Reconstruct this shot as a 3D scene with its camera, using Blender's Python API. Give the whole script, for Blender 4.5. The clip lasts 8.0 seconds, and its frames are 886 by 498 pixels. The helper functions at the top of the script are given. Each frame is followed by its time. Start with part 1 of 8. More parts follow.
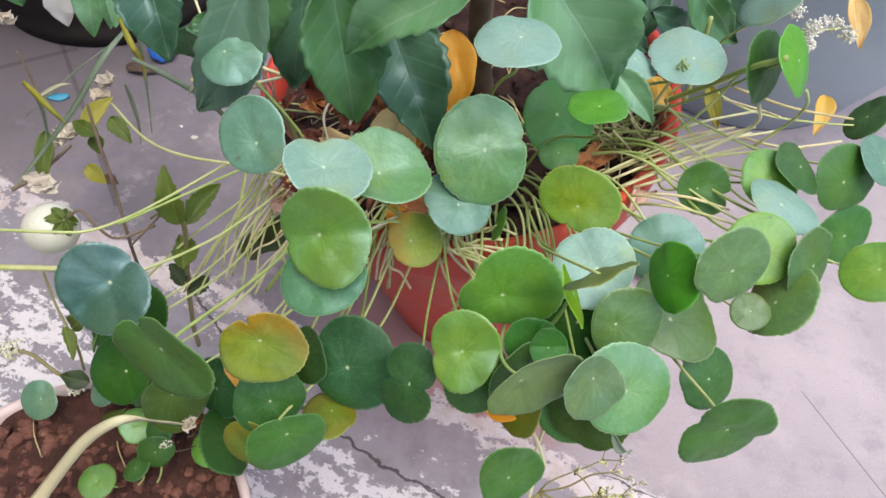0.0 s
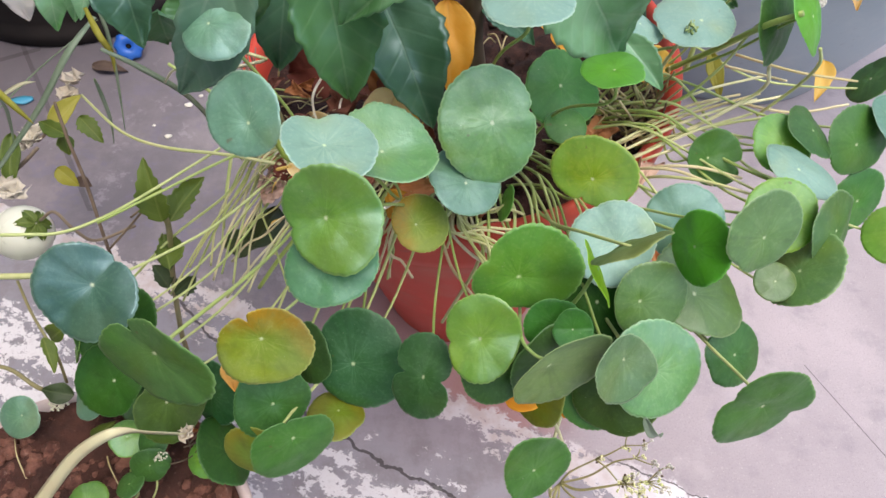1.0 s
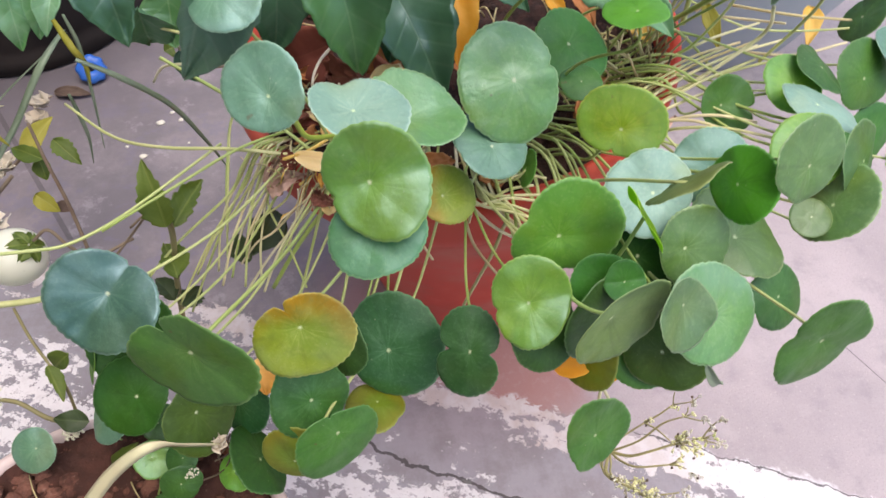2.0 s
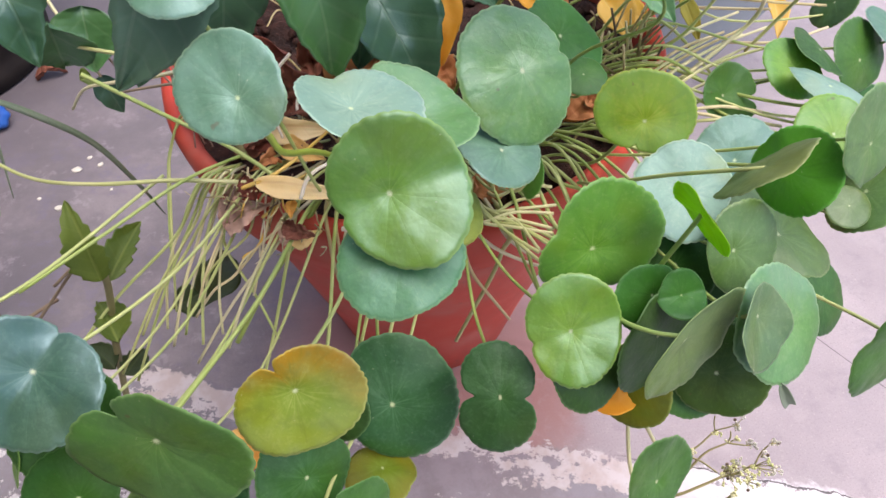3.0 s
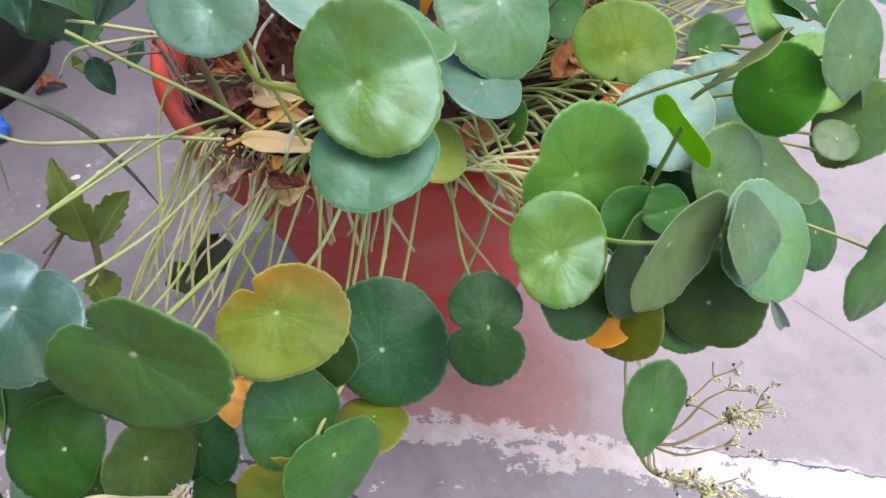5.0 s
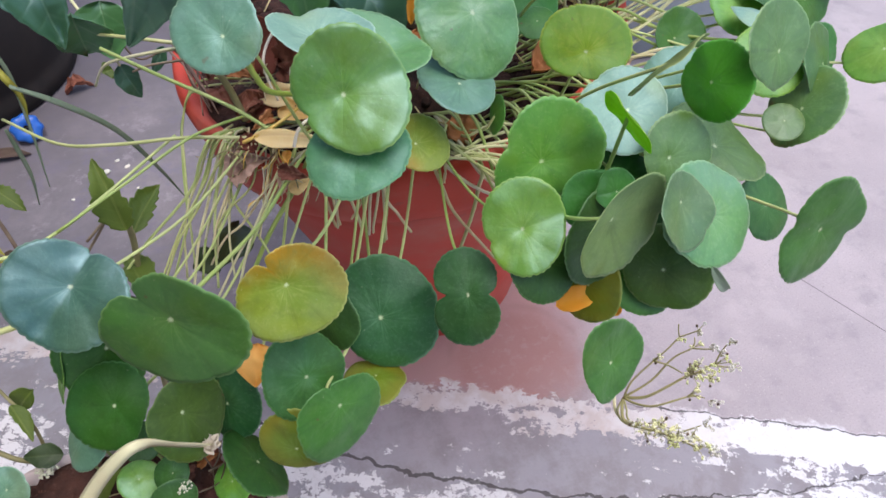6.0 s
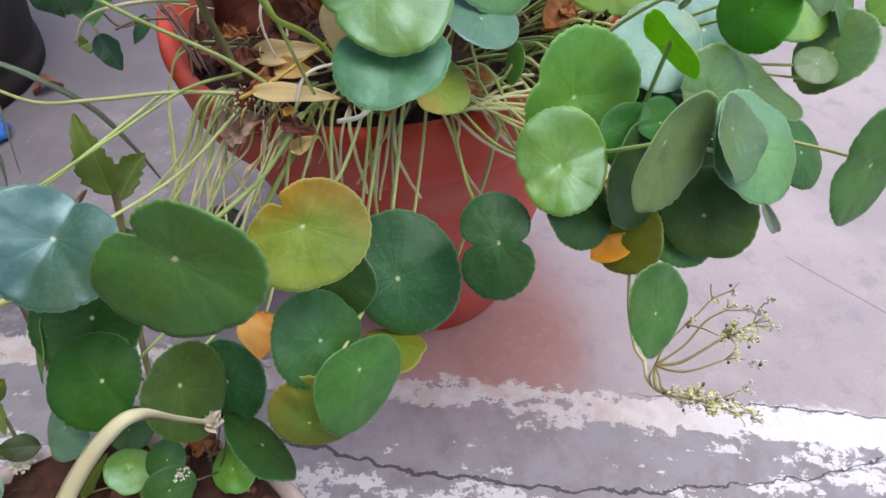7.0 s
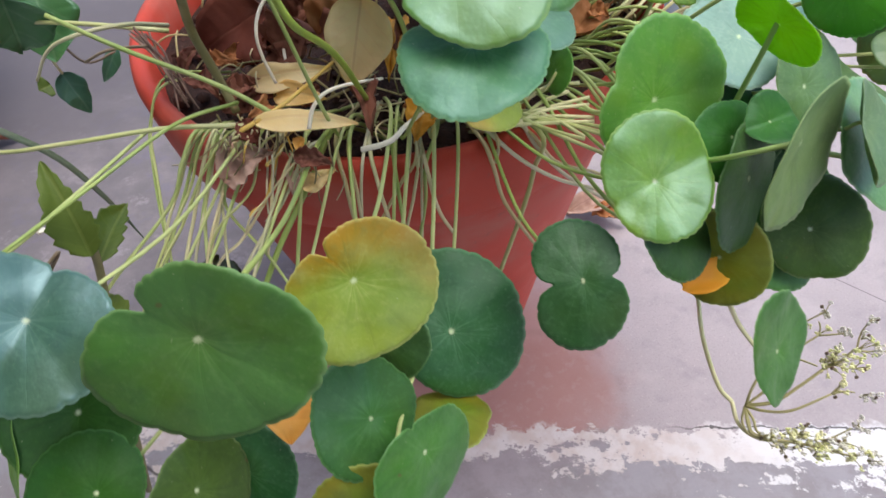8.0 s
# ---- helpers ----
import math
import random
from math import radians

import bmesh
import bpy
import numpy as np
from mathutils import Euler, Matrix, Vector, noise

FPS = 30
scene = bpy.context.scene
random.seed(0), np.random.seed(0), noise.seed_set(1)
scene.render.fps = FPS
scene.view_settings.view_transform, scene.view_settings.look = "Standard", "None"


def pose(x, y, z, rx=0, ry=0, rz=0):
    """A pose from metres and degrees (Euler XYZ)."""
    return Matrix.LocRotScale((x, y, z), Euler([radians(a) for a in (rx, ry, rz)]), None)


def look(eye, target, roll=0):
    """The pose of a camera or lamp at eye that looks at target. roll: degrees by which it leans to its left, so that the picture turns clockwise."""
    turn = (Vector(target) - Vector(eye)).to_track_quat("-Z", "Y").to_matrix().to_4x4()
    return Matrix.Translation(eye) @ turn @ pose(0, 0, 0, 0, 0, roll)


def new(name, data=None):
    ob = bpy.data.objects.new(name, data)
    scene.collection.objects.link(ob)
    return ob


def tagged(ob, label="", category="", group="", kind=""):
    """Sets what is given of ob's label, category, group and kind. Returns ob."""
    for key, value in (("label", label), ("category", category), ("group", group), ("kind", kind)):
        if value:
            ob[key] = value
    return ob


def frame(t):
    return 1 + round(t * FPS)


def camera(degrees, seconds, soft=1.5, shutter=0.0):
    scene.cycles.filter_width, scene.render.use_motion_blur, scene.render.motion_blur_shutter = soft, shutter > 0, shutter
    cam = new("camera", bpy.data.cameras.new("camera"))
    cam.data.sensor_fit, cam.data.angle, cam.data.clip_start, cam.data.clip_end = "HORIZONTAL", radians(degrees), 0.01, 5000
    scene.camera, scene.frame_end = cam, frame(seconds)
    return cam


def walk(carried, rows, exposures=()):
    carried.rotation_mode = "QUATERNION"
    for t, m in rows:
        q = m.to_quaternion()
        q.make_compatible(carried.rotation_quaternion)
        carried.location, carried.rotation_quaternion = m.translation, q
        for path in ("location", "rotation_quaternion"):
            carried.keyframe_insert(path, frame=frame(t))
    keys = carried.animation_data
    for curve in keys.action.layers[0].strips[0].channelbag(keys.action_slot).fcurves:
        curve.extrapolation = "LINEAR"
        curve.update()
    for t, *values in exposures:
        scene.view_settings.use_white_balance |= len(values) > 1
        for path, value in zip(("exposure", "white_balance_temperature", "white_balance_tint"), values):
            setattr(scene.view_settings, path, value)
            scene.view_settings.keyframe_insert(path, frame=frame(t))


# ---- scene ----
cam = camera(68.0, 8.0, shutter=0.25)
METRES, EYE, TILT, LEAN, TURN = 8.0, 1.5, 0.0, 0.0, 0.0
PATH = [
    (0, (-0.237, -0.146, 0.8), (-0.133, 0.995, -0.839), 8.0),
    (0.5, (-0.247, -0.14, 0.784), (-0.115, 0.994, -0.858), 8.1),
    (1, (-0.254, -0.137, 0.772), (-0.083, 0.992, -0.869), 8.0),
    (1.5, (-0.272, -0.143, 0.762), (-0.063, 1.018, -0.853), 5.9),
    (2, (-0.289, -0.142, 0.743), (-0.032, 0.999, -0.88), 5.3),
    (2.2, (-0.298, -0.129, 0.726), (0.0, 0.993, -0.903), 5.5),
    (3.3, (-0.319, -0.099, 0.67), (0.208, 1.089, -0.851), 6.0),
    (3.5, (-0.319, -0.103, 0.656), (0.233, 1.079, -0.86), 4.6),
    (4, (-0.324, -0.113, 0.646), (0.231, 1.083, -0.857), 4.7),
    (4.2, (-0.33, -0.119, 0.635), (0.224, 1.1, -0.85), 5.6),
    (5.3, (-0.307, -0.141, 0.666), (0.142, 1.104, -0.833), 4.1),
    (5.5, (-0.304, -0.147, 0.671), (0.143, 1.095, -0.832), 3.9),
    (6, (-0.308, -0.173, 0.694), (0.084, 1.051, -0.839), 1.2),
    (6.5, (-0.322, -0.191, 0.677), (0.089, 1.042, -0.844), 3.0),
    (7, (-0.336, -0.173, 0.644), (0.15, 1.075, -0.842), 2.6),
    (7.5, (-0.348, -0.15, 0.616), (0.197, 1.094, -0.853), 2.6),
    (8, (-0.357, -0.116, 0.603), (0.235, 1.162, -0.817), 0.9),
]
EXPOSURES = [(0, 0.80, 6750, 11), (2.2, 0.86, 6950, 15), (3.5, 0.90, 6850, 18), (4.2, 0.83, 6850, 16), (5.5, 0.82, 6350, 13), (6.5, 0.66, 6400, 11), (7.5, 0.68, 6600, 9), (8, 0.76, 6600, 8)]
walk(cam, [(t, look(eye, target, roll)) for t, eye, target, roll in PATH], EXPOSURES)

# ---------------------------------------------------------------- light
world = bpy.data.worlds.new("open_sky")
scene.world = world
world.use_nodes = True
wn = world.node_tree.nodes
wn.clear()
sky = wn.new("ShaderNodeTexSky")
sky.sky_type = "NISHITA"
sky.sun_disc = False
sky.sun_elevation = radians(76)
sky.sun_rotation = radians(150)
sky.air_density, sky.dust_density, sky.ozone_density = 1.0, 3.0, 1.0
wbg = wn.new("ShaderNodeBackground")
wbg.inputs["Strength"].default_value = 0.15
wout = wn.new("ShaderNodeOutputWorld")
world.node_tree.links.new(sky.outputs["Color"], wbg.inputs["Color"])
world.node_tree.links.new(wbg.outputs["Background"], wout.inputs["Surface"])

sun_data = bpy.data.lights.new("sun", "SUN")
sun_data.energy, sun_data.angle, sun_data.color = 1.05, radians(50), (1.0, 0.94, 0.84)
sun = new("sun", sun_data)
sun.matrix_world = look((0.25, -0.45, 2.8), (-0.1, 0.1, 0.2))


# ---------------------------------------------------------------- node helpers
def material(name):
    m = bpy.data.materials.new(name)
    m.use_nodes = True
    t = m.node_tree
    return m, t, t.nodes["Principled BSDF"]


def link(t, a, b):
    t.links.new(a, b)


def setv(t, socket, v):
    if isinstance(v, bpy.types.NodeSocket):
        t.links.new(v, socket)
    else:
        socket.default_value = v


def math_node(t, op, a, b=0.0, c=0.0, clamp=False):
    n = t.nodes.new("ShaderNodeMath")
    n.operation, n.use_clamp = op, clamp
    for i, v in enumerate((a, b, c)):
        setv(t, n.inputs[i], v)
    return n.outputs[0]


def noise_node(t, vec, scale, detail=4.0, rough=0.55, out="Fac"):
    n = t.nodes.new("ShaderNodeTexNoise")
    n.inputs["Scale"].default_value, n.inputs["Detail"].default_value, n.inputs["Roughness"].default_value = scale, detail, rough
    if vec is not None:
        t.links.new(vec, n.inputs["Vector"])
    return n.outputs[out]


def mix_node(t, fac, a, b, blend="MIX"):
    n = t.nodes.new("ShaderNodeMix")
    n.data_type, n.blend_type = "RGBA", blend
    setv(t, n.inputs[0], fac)
    for i, v in ((6, a), (7, b)):
        if isinstance(v, bpy.types.NodeSocket):
            t.links.new(v, n.inputs[i])
        else:
            n.inputs[i].default_value = (*v[:3], 1.0)
    return n.outputs[2]


def ramp_node(t, fac, lo, hi, a=0.0, b=1.0):
    n = t.nodes.new("ShaderNodeMapRange")
    n.interpolation_type = "SMOOTHSTEP"
    setv(t, n.inputs[0], fac)
    for i, v in enumerate((lo, hi, a, b)):
        n.inputs[i + 1].default_value = v
    return n.outputs[0]


def coords(t, which="Object"):
    return t.nodes.new("ShaderNodeTexCoord").outputs[which]


def world_place(t):
    return t.nodes.new("ShaderNodeNewGeometry").outputs["Position"]


def bump_node(t, height, strength, distance=0.002):
    n = t.nodes.new("ShaderNodeBump")
    n.inputs["Strength"].default_value, n.inputs["Distance"].default_value = strength, distance
    t.links.new(height, n.inputs["Height"])
    return n.outputs[0]


def separate(t, vec):
    n = t.nodes.new("ShaderNodeSeparateXYZ")
    t.links.new(vec, n.inputs[0])
    return n.outputs


# ---------------------------------------------------------------- materials
def make_cement():
    m, t, p = material("worn_cement")
    pos = world_place(t)
    x, y, z = separate(t, pos)
    big = noise_node(t, pos, 3.0, 5.0)
    mid = noise_node(t, pos, 22.0, 6.0, 0.65)
    fine = noise_node(t, pos, 480.0, 3.0, 0.7)
    base = mix_node(t, ramp_node(t, big, 0.35, 0.65), (0.385, 0.345, 0.375), (0.475, 0.425, 0.455))
    base = mix_node(t, ramp_node(t, mid, 0.50, 0.70, 0.0, 0.6), base, (0.31, 0.28, 0.315))
    base = mix_node(t, ramp_node(t, fine, 0.5, 0.72, 0.0, 0.5), base, (0.24, 0.22, 0.22))
    base = mix_node(t, ramp_node(t, noise_node(t, pos, 330.0, 2.0), 0.6, 0.74, 0.0, 0.35), base, (0.66, 0.60, 0.60))
    base = mix_node(t, ramp_node(t, noise_node(t, pos, 150.0, 3.0, 0.7), 0.68, 0.74, 0.0, 0.6), base, (0.17, 0.15, 0.15))
    base = mix_node(t, ramp_node(t, noise_node(t, pos, 9.0, 6.0, 0.7), 0.5, 0.66, 0.0, 0.4), base, (0.52, 0.475, 0.50))
    # distance in front of the painted edge
    d = math_node(t, "ADD", math_node(t, "MULTIPLY", math_node(t, "ADD", x, 0.26), -0.417), math_node(t, "MULTIPLY", math_node(t, "SUBTRACT", y, 0.22), -0.909))
    along = math_node(t, "ADD", math_node(t, "MULTIPLY", math_node(t, "ADD", x, 0.26), 0.909), math_node(t, "MULTIPLY", math_node(t, "SUBTRACT", y, 0.22), -0.417))
    wob = math_node(t, "MULTIPLY", math_node(t, "SUBTRACT", noise_node(t, pos, 26.0, 5.0, 0.6), 0.5), 0.055)
    dw = math_node(t, "ADD", d, wob)
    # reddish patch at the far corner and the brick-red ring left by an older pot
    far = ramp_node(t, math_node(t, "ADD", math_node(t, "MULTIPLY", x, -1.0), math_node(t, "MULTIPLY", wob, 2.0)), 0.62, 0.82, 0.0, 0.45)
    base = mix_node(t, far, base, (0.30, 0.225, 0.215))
    # stained left side, with shade beside the pots painted into the colour
    stain_shade = ramp_node(t, math_node(t, "ADD", math_node(t, "SUBTRACT", math_node(t, "MULTIPLY", y, 0.7), math_node(t, "MULTIPLY", x, 0.7)), math_node(t, "MULTIPLY", wob, 3.0)), 0.27, 0.58, 0.0, 0.92)
    base = mix_node(t, math_node(t, "MULTIPLY", stain_shade, ramp_node(t, noise_node(t, pos, 7.0, 6.0, 0.65), 0.3, 0.62, 0.55, 1.0)), base, (0.165, 0.153, 0.176))
    # purplish and pale blotches on the darkened left side
    blots = noise_node(t, pos, 16.0, 8.0, 0.72)
    base = mix_node(t, math_node(t, "MULTIPLY", stain_shade, ramp_node(t, blots, 0.52, 0.60, 0.0, 0.6)), base, (0.200, 0.185, 0.255))
    base = mix_node(t, math_node(t, "MULTIPLY", stain_shade, ramp_node(t, blots, 0.44, 0.36, 0.0, 0.55)), base, (0.40, 0.37, 0.41))
    # shade around the black pot, painted into the back-left cement
    corner_shade = math_node(t, "MULTIPLY", ramp_node(t, math_node(t, "ADD", math_node(t, "SUBTRACT", math_node(t, "MULTIPLY", y, 0.8), math_node(t, "MULTIPLY", x, 0.6)), math_node(t, "MULTIPLY", wob, 2.5)), 0.78, 1.15), ramp_node(t, big, 0.2, 0.6, 0.7, 0.95))
    base = mix_node(t, corner_shade, base, (0.135, 0.122, 0.14))
    sx, sy = math_node(t, "SUBTRACT", x, -0.095), math_node(t, "SUBTRACT", y, 0.185)
    rad = math_node(t, "SQRT", math_node(t, "ADD", math_node(t, "MULTIPLY", sx, sx), math_node(t, "MULTIPLY", sy, sy)))
    radw = math_node(t, "ADD", rad, math_node(t, "MULTIPLY", wob, 0.18))
    disc = ramp_node(t, math_node(t, "ADD", radw, math_node(t, "MULTIPLY", wob, 0.35)), 0.060, 0.088, 1.0, 0.0)
    disc = math_node(t, "MULTIPLY", disc, ramp_node(t, mid, 0.2, 0.7, 1.0, 0.55))
    rx, ry = math_node(t, "SUBTRACT", x, -0.17), math_node(t, "SUBTRACT", y, 0.26)
    rr = math_node(t, "SQRT", math_node(t, "ADD", math_node(t, "MULTIPLY", rx, rx), math_node(t, "MULTIPLY", ry, ry)))
    smear = ramp_node(t, math_node(t, "ADD", rr, wob), 0.11, 0.22, 0.92, 0.0)
    base = mix_node(t, smear, base, (0.43, 0.245, 0.235))
    base = mix_node(t, math_node(t, "MULTIPLY", disc, 0.7), base, (0.35, 0.175, 0.16))
    ring = ramp_node(t, math_node(t, "ABSOLUTE", math_node(t, "SUBTRACT", radw, 0.083)), 0.0, 0.009, 0.2, 0.0)
    base = mix_node(t, math_node(t, "MULTIPLY", ring, ramp_node(t, mid, 0.35, 0.6)), base, (0.22, 0.13, 0.12))
    base = mix_node(t, math_node(t, "MULTIPLY", disc, ramp_node(t, noise_node(t, pos, 85.0, 4.0, 0.7), 0.5, 0.7, 0.0, 0.5)), base, (0.44, 0.33, 0.32))
    # darker cement below the painted edge, left bare by the crack
    low = ramp_node(t, dw, 0.0, 0.02)
    base = mix_node(t, math_node(t, "MULTIPLY", low, 0.8), base, mix_node(t, mid, (0.23, 0.225, 0.265), (0.36, 0.352, 0.40)))
    # flaking white paint: a ragged cream strip along the edge, bare cement with thin streaks, then white patches
    stretch = t.nodes.new("ShaderNodeCombineXYZ")
    link(t, math_node(t, "MULTIPLY", along, 11.0), stretch.inputs[0])
    link(t, math_node(t, "MULTIPLY", d, 30.0), stretch.inputs[1])
    patches = noise_node(t, stretch.outputs[0], 1.0, 9.0, 0.68)
    flakes = noise_node(t, pos, 75.0, 8.0, 0.75)
    both = math_node(t, "MULTIPLY_ADD", flakes, 0.42, math_node(t, "MULTIPLY", patches, 0.58))
    right = ramp_node(t, along, 0.22, 0.58, -0.012, 0.048)
    strip = ramp_node(t, math_node(t, "ABSOLUTE", math_node(t, "SUBTRACT", dw, 0.020)), 0.006, 0.034, 0.115, 0.0)
    low_part = ramp_node(t, d, 0.105, 0.135, 0.0, 0.080)
    level = math_node(t, "ADD", both, math_node(t, "ADD", right, math_node(t, "ADD", strip, low_part)))
    paint = ramp_node(t, level, 0.556, 0.566)
    inside = math_node(t, "MULTIPLY", ramp_node(t, dw, -0.006, 0.003), ramp_node(t, dw, 0.30, 0.38, 1.0, 0.0))
    paint = math_node(t, "MULTIPLY", paint, inside)
    grime = noise_node(t, pos, 20.0, 7.0, 0.7)
    base = mix_node(t, math_node(t, "MULTIPLY", low, ramp_node(t, grime, 0.42, 0.64, 0.0, 0.55)), base, (0.20, 0.175, 0.185))
    tint = mix_node(t, ramp_node(t, noise_node(t, pos, 40.0, 4.0), 0.4, 0.62), (0.62, 0.585, 0.60), (0.54, 0.47, 0.46))
    tint = mix_node(t, ramp_node(t, math_node(t, "ADD", d, wob), 0.045, 0.10), tint, (0.70, 0.69, 0.72))
    tint = mix_node(t, ramp_node(t, math_node(t, "ADD", along, math_node(t, "MULTIPLY", wob, 2.0)), 0.24, 0.45), tint, (0.72, 0.72, 0.76))
    tint = mix_node(t, ramp_node(t, flakes, 0.52, 0.70, 0.0, 0.45), tint, (0.45, 0.42, 0.44))
    base = mix_node(t, paint, base, tint)
    # cracks along the edge, a scored line and the slab joints
    jag = math_node(t, "MULTIPLY", math_node(t, "SUBTRACT", noise_node(t, pos, 26.0, 5.0, 0.6), 0.5), 0.032)
    off = math_node(t, "SUBTRACT", along, 0.16)
    lean = math_node(t, "MULTIPLY", math_node(t, "MULTIPLY", off, off), -0.45)
    c1 = math_node(t, "ABSOLUTE", math_node(t, "SUBTRACT", math_node(t, "ADD", d, jag), math_node(t, "ADD", lean, 0.118)))
    w1 = ramp_node(t, math_node(t, "ADD", along, math_node(t, "MULTIPLY", mid, 0.5)), 0.3, 0.85, 0.0021, 0.0007)
    crack = math_node(t, "MULTIPLY", math_node(t, "LESS_THAN", c1, w1), math_node(t, "GREATER_THAN", along, -0.30))
    c2 = math_node(t, "ABSOLUTE", math_node(t, "ADD", d, math_node(t, "MULTIPLY", jag, 0.8)))
    crack2 = math_node(t, "MULTIPLY", math_node(t, "LESS_THAN", c2, 0.0009), ramp_node(t, along, 0.27, 0.33))
    scored = math_node(t, "ABSOLUTE", math_node(t, "ADD", math_node(t, "MULTIPLY", math_node(t, "SUBTRACT", x, 0.31), 0.893), math_node(t, "MULTIPLY", math_node(t, "SUBTRACT", y, 0.207), 0.45)))
    crack3 = math_node(t, "MULTIPLY", math_node(t, "LESS_THAN", scored, 0.0008), math_node(t, "LESS_THAN", y, 0.215))
    j1 = math_node(t, "ABSOLUTE", math_node(t, "ADD", math_node(t, "MULTIPLY", math_node(t, "ADD", x, 0.779), 0.867), math_node(t, "MULTIPLY", math_node(t, "SUBTRACT", y, 0.636), 0.497)))
    crack4 = math_node(t, "MULTIPLY", math_node(t, "LESS_THAN", j1, 0.0035), math_node(t, "GREATER_THAN", y, 0.45))
    j2 = math_node(t, "ABSOLUTE", math_node(t, "SUBTRACT", math_node(t, "MULTIPLY", math_node(t, "ADD", x, 0.903), 0.51), math_node(t, "MULTIPLY", math_node(t, "SUBTRACT", y, 0.754), 0.86)))
    crack5 = math_node(t, "MULTIPLY", math_node(t, "LESS_THAN", j2, 0.005), math_node(t, "LESS_THAN", x, -0.84))
    lines = math_node(t, "ADD", math_node(t, "ADD", crack, crack2), math_node(t, "ADD", math_node(t, "MULTIPLY", crack3, 0.7), math_node(t, "MULTIPLY", math_node(t, "ADD", crack4, crack5), 0.55)), clamp=True)
    base = mix_node(t, math_node(t, "MULTIPLY", lines, 0.85), base, (0.055, 0.05, 0.05))
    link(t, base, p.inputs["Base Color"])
    p.inputs["Roughness"].default_value = 0.82
    h = math_node(t, "ADD", math_node(t, "MULTIPLY", fine, 0.25), math_node(t, "MULTIPLY", mid, 0.6))
    h = math_node(t, "ADD", h, math_node(t, "MULTIPLY", paint, 0.35))
    h = math_node(t, "SUBTRACT", h, math_node(t, "MULTIPLY", lines, 1.5))
    link(t, bump_node(t, h, 0.6, 0.0016), p.inputs["Normal"])
    return m


def make_plastic(name, colour, worn, rough=0.5, dust=0.5, shine=0.5):
    m, t, p = material(name)
    v = coords(t)
    n1, n2 = noise_node(t, v, 14.0, 6.0, 0.6), noise_node(t, v, 90.0, 4.0, 0.6)
    c = mix_node(t, ramp_node(t, n1, 0.4, 0.72, 0.0, dust), colour, worn)
    c = mix_node(t, ramp_node(t, n2, 0.62, 0.74, 0.0, 0.4), c, [k * 0.6 for k in worn])
    link(t, c, p.inputs["Base Color"])
    p.inputs["Specular IOR Level"].default_value = shine
    link(t, ramp_node(t, n1, 0.3, 0.7, rough - 0.1, rough + 0.15), p.inputs["Roughness"])
    link(t, bump_node(t, math_node(t, "ADD", n1, math_node(t, "MULTIPLY", n2, 0.3)), 0.25, 0.0012), p.inputs["Normal"])
    return m


def make_soil(name, dark, light, crumb):
    m, t, p = material(name)
    v = world_place(t)
    a, b = noise_node(t, v, 60.0, 6.0, 0.7), noise_node(t, v, 300.0, 4.0, 0.7)
    c = mix_node(t, ramp_node(t, a, 0.35, 0.7), dark, light)
    isle = t.nodes.new("ShaderNodeNewGeometry").outputs["Random Per Island"]
    c = mix_node(t, ramp_node(t, isle, 0.55, 1.0, 0.0, 0.55), c, light)
    c = mix_node(t, ramp_node(t, b, 0.58, 0.72, 0.0, 0.5), c, crumb)
    link(t, c, p.inputs["Base Color"])
    p.inputs["Roughness"].default_value = 0.95
    link(t, bump_node(t, math_node(t, "ADD", a, b), 0.9, 0.003), p.inputs["Normal"])
    return m


def shift_noise(t, vec):
    n = t.nodes.new("ShaderNodeVectorMath")
    t.links.new(vec, n.inputs[0])
    n.inputs[1].default_value = (3.1, 1.7, 0.4)
    return n.outputs[0]


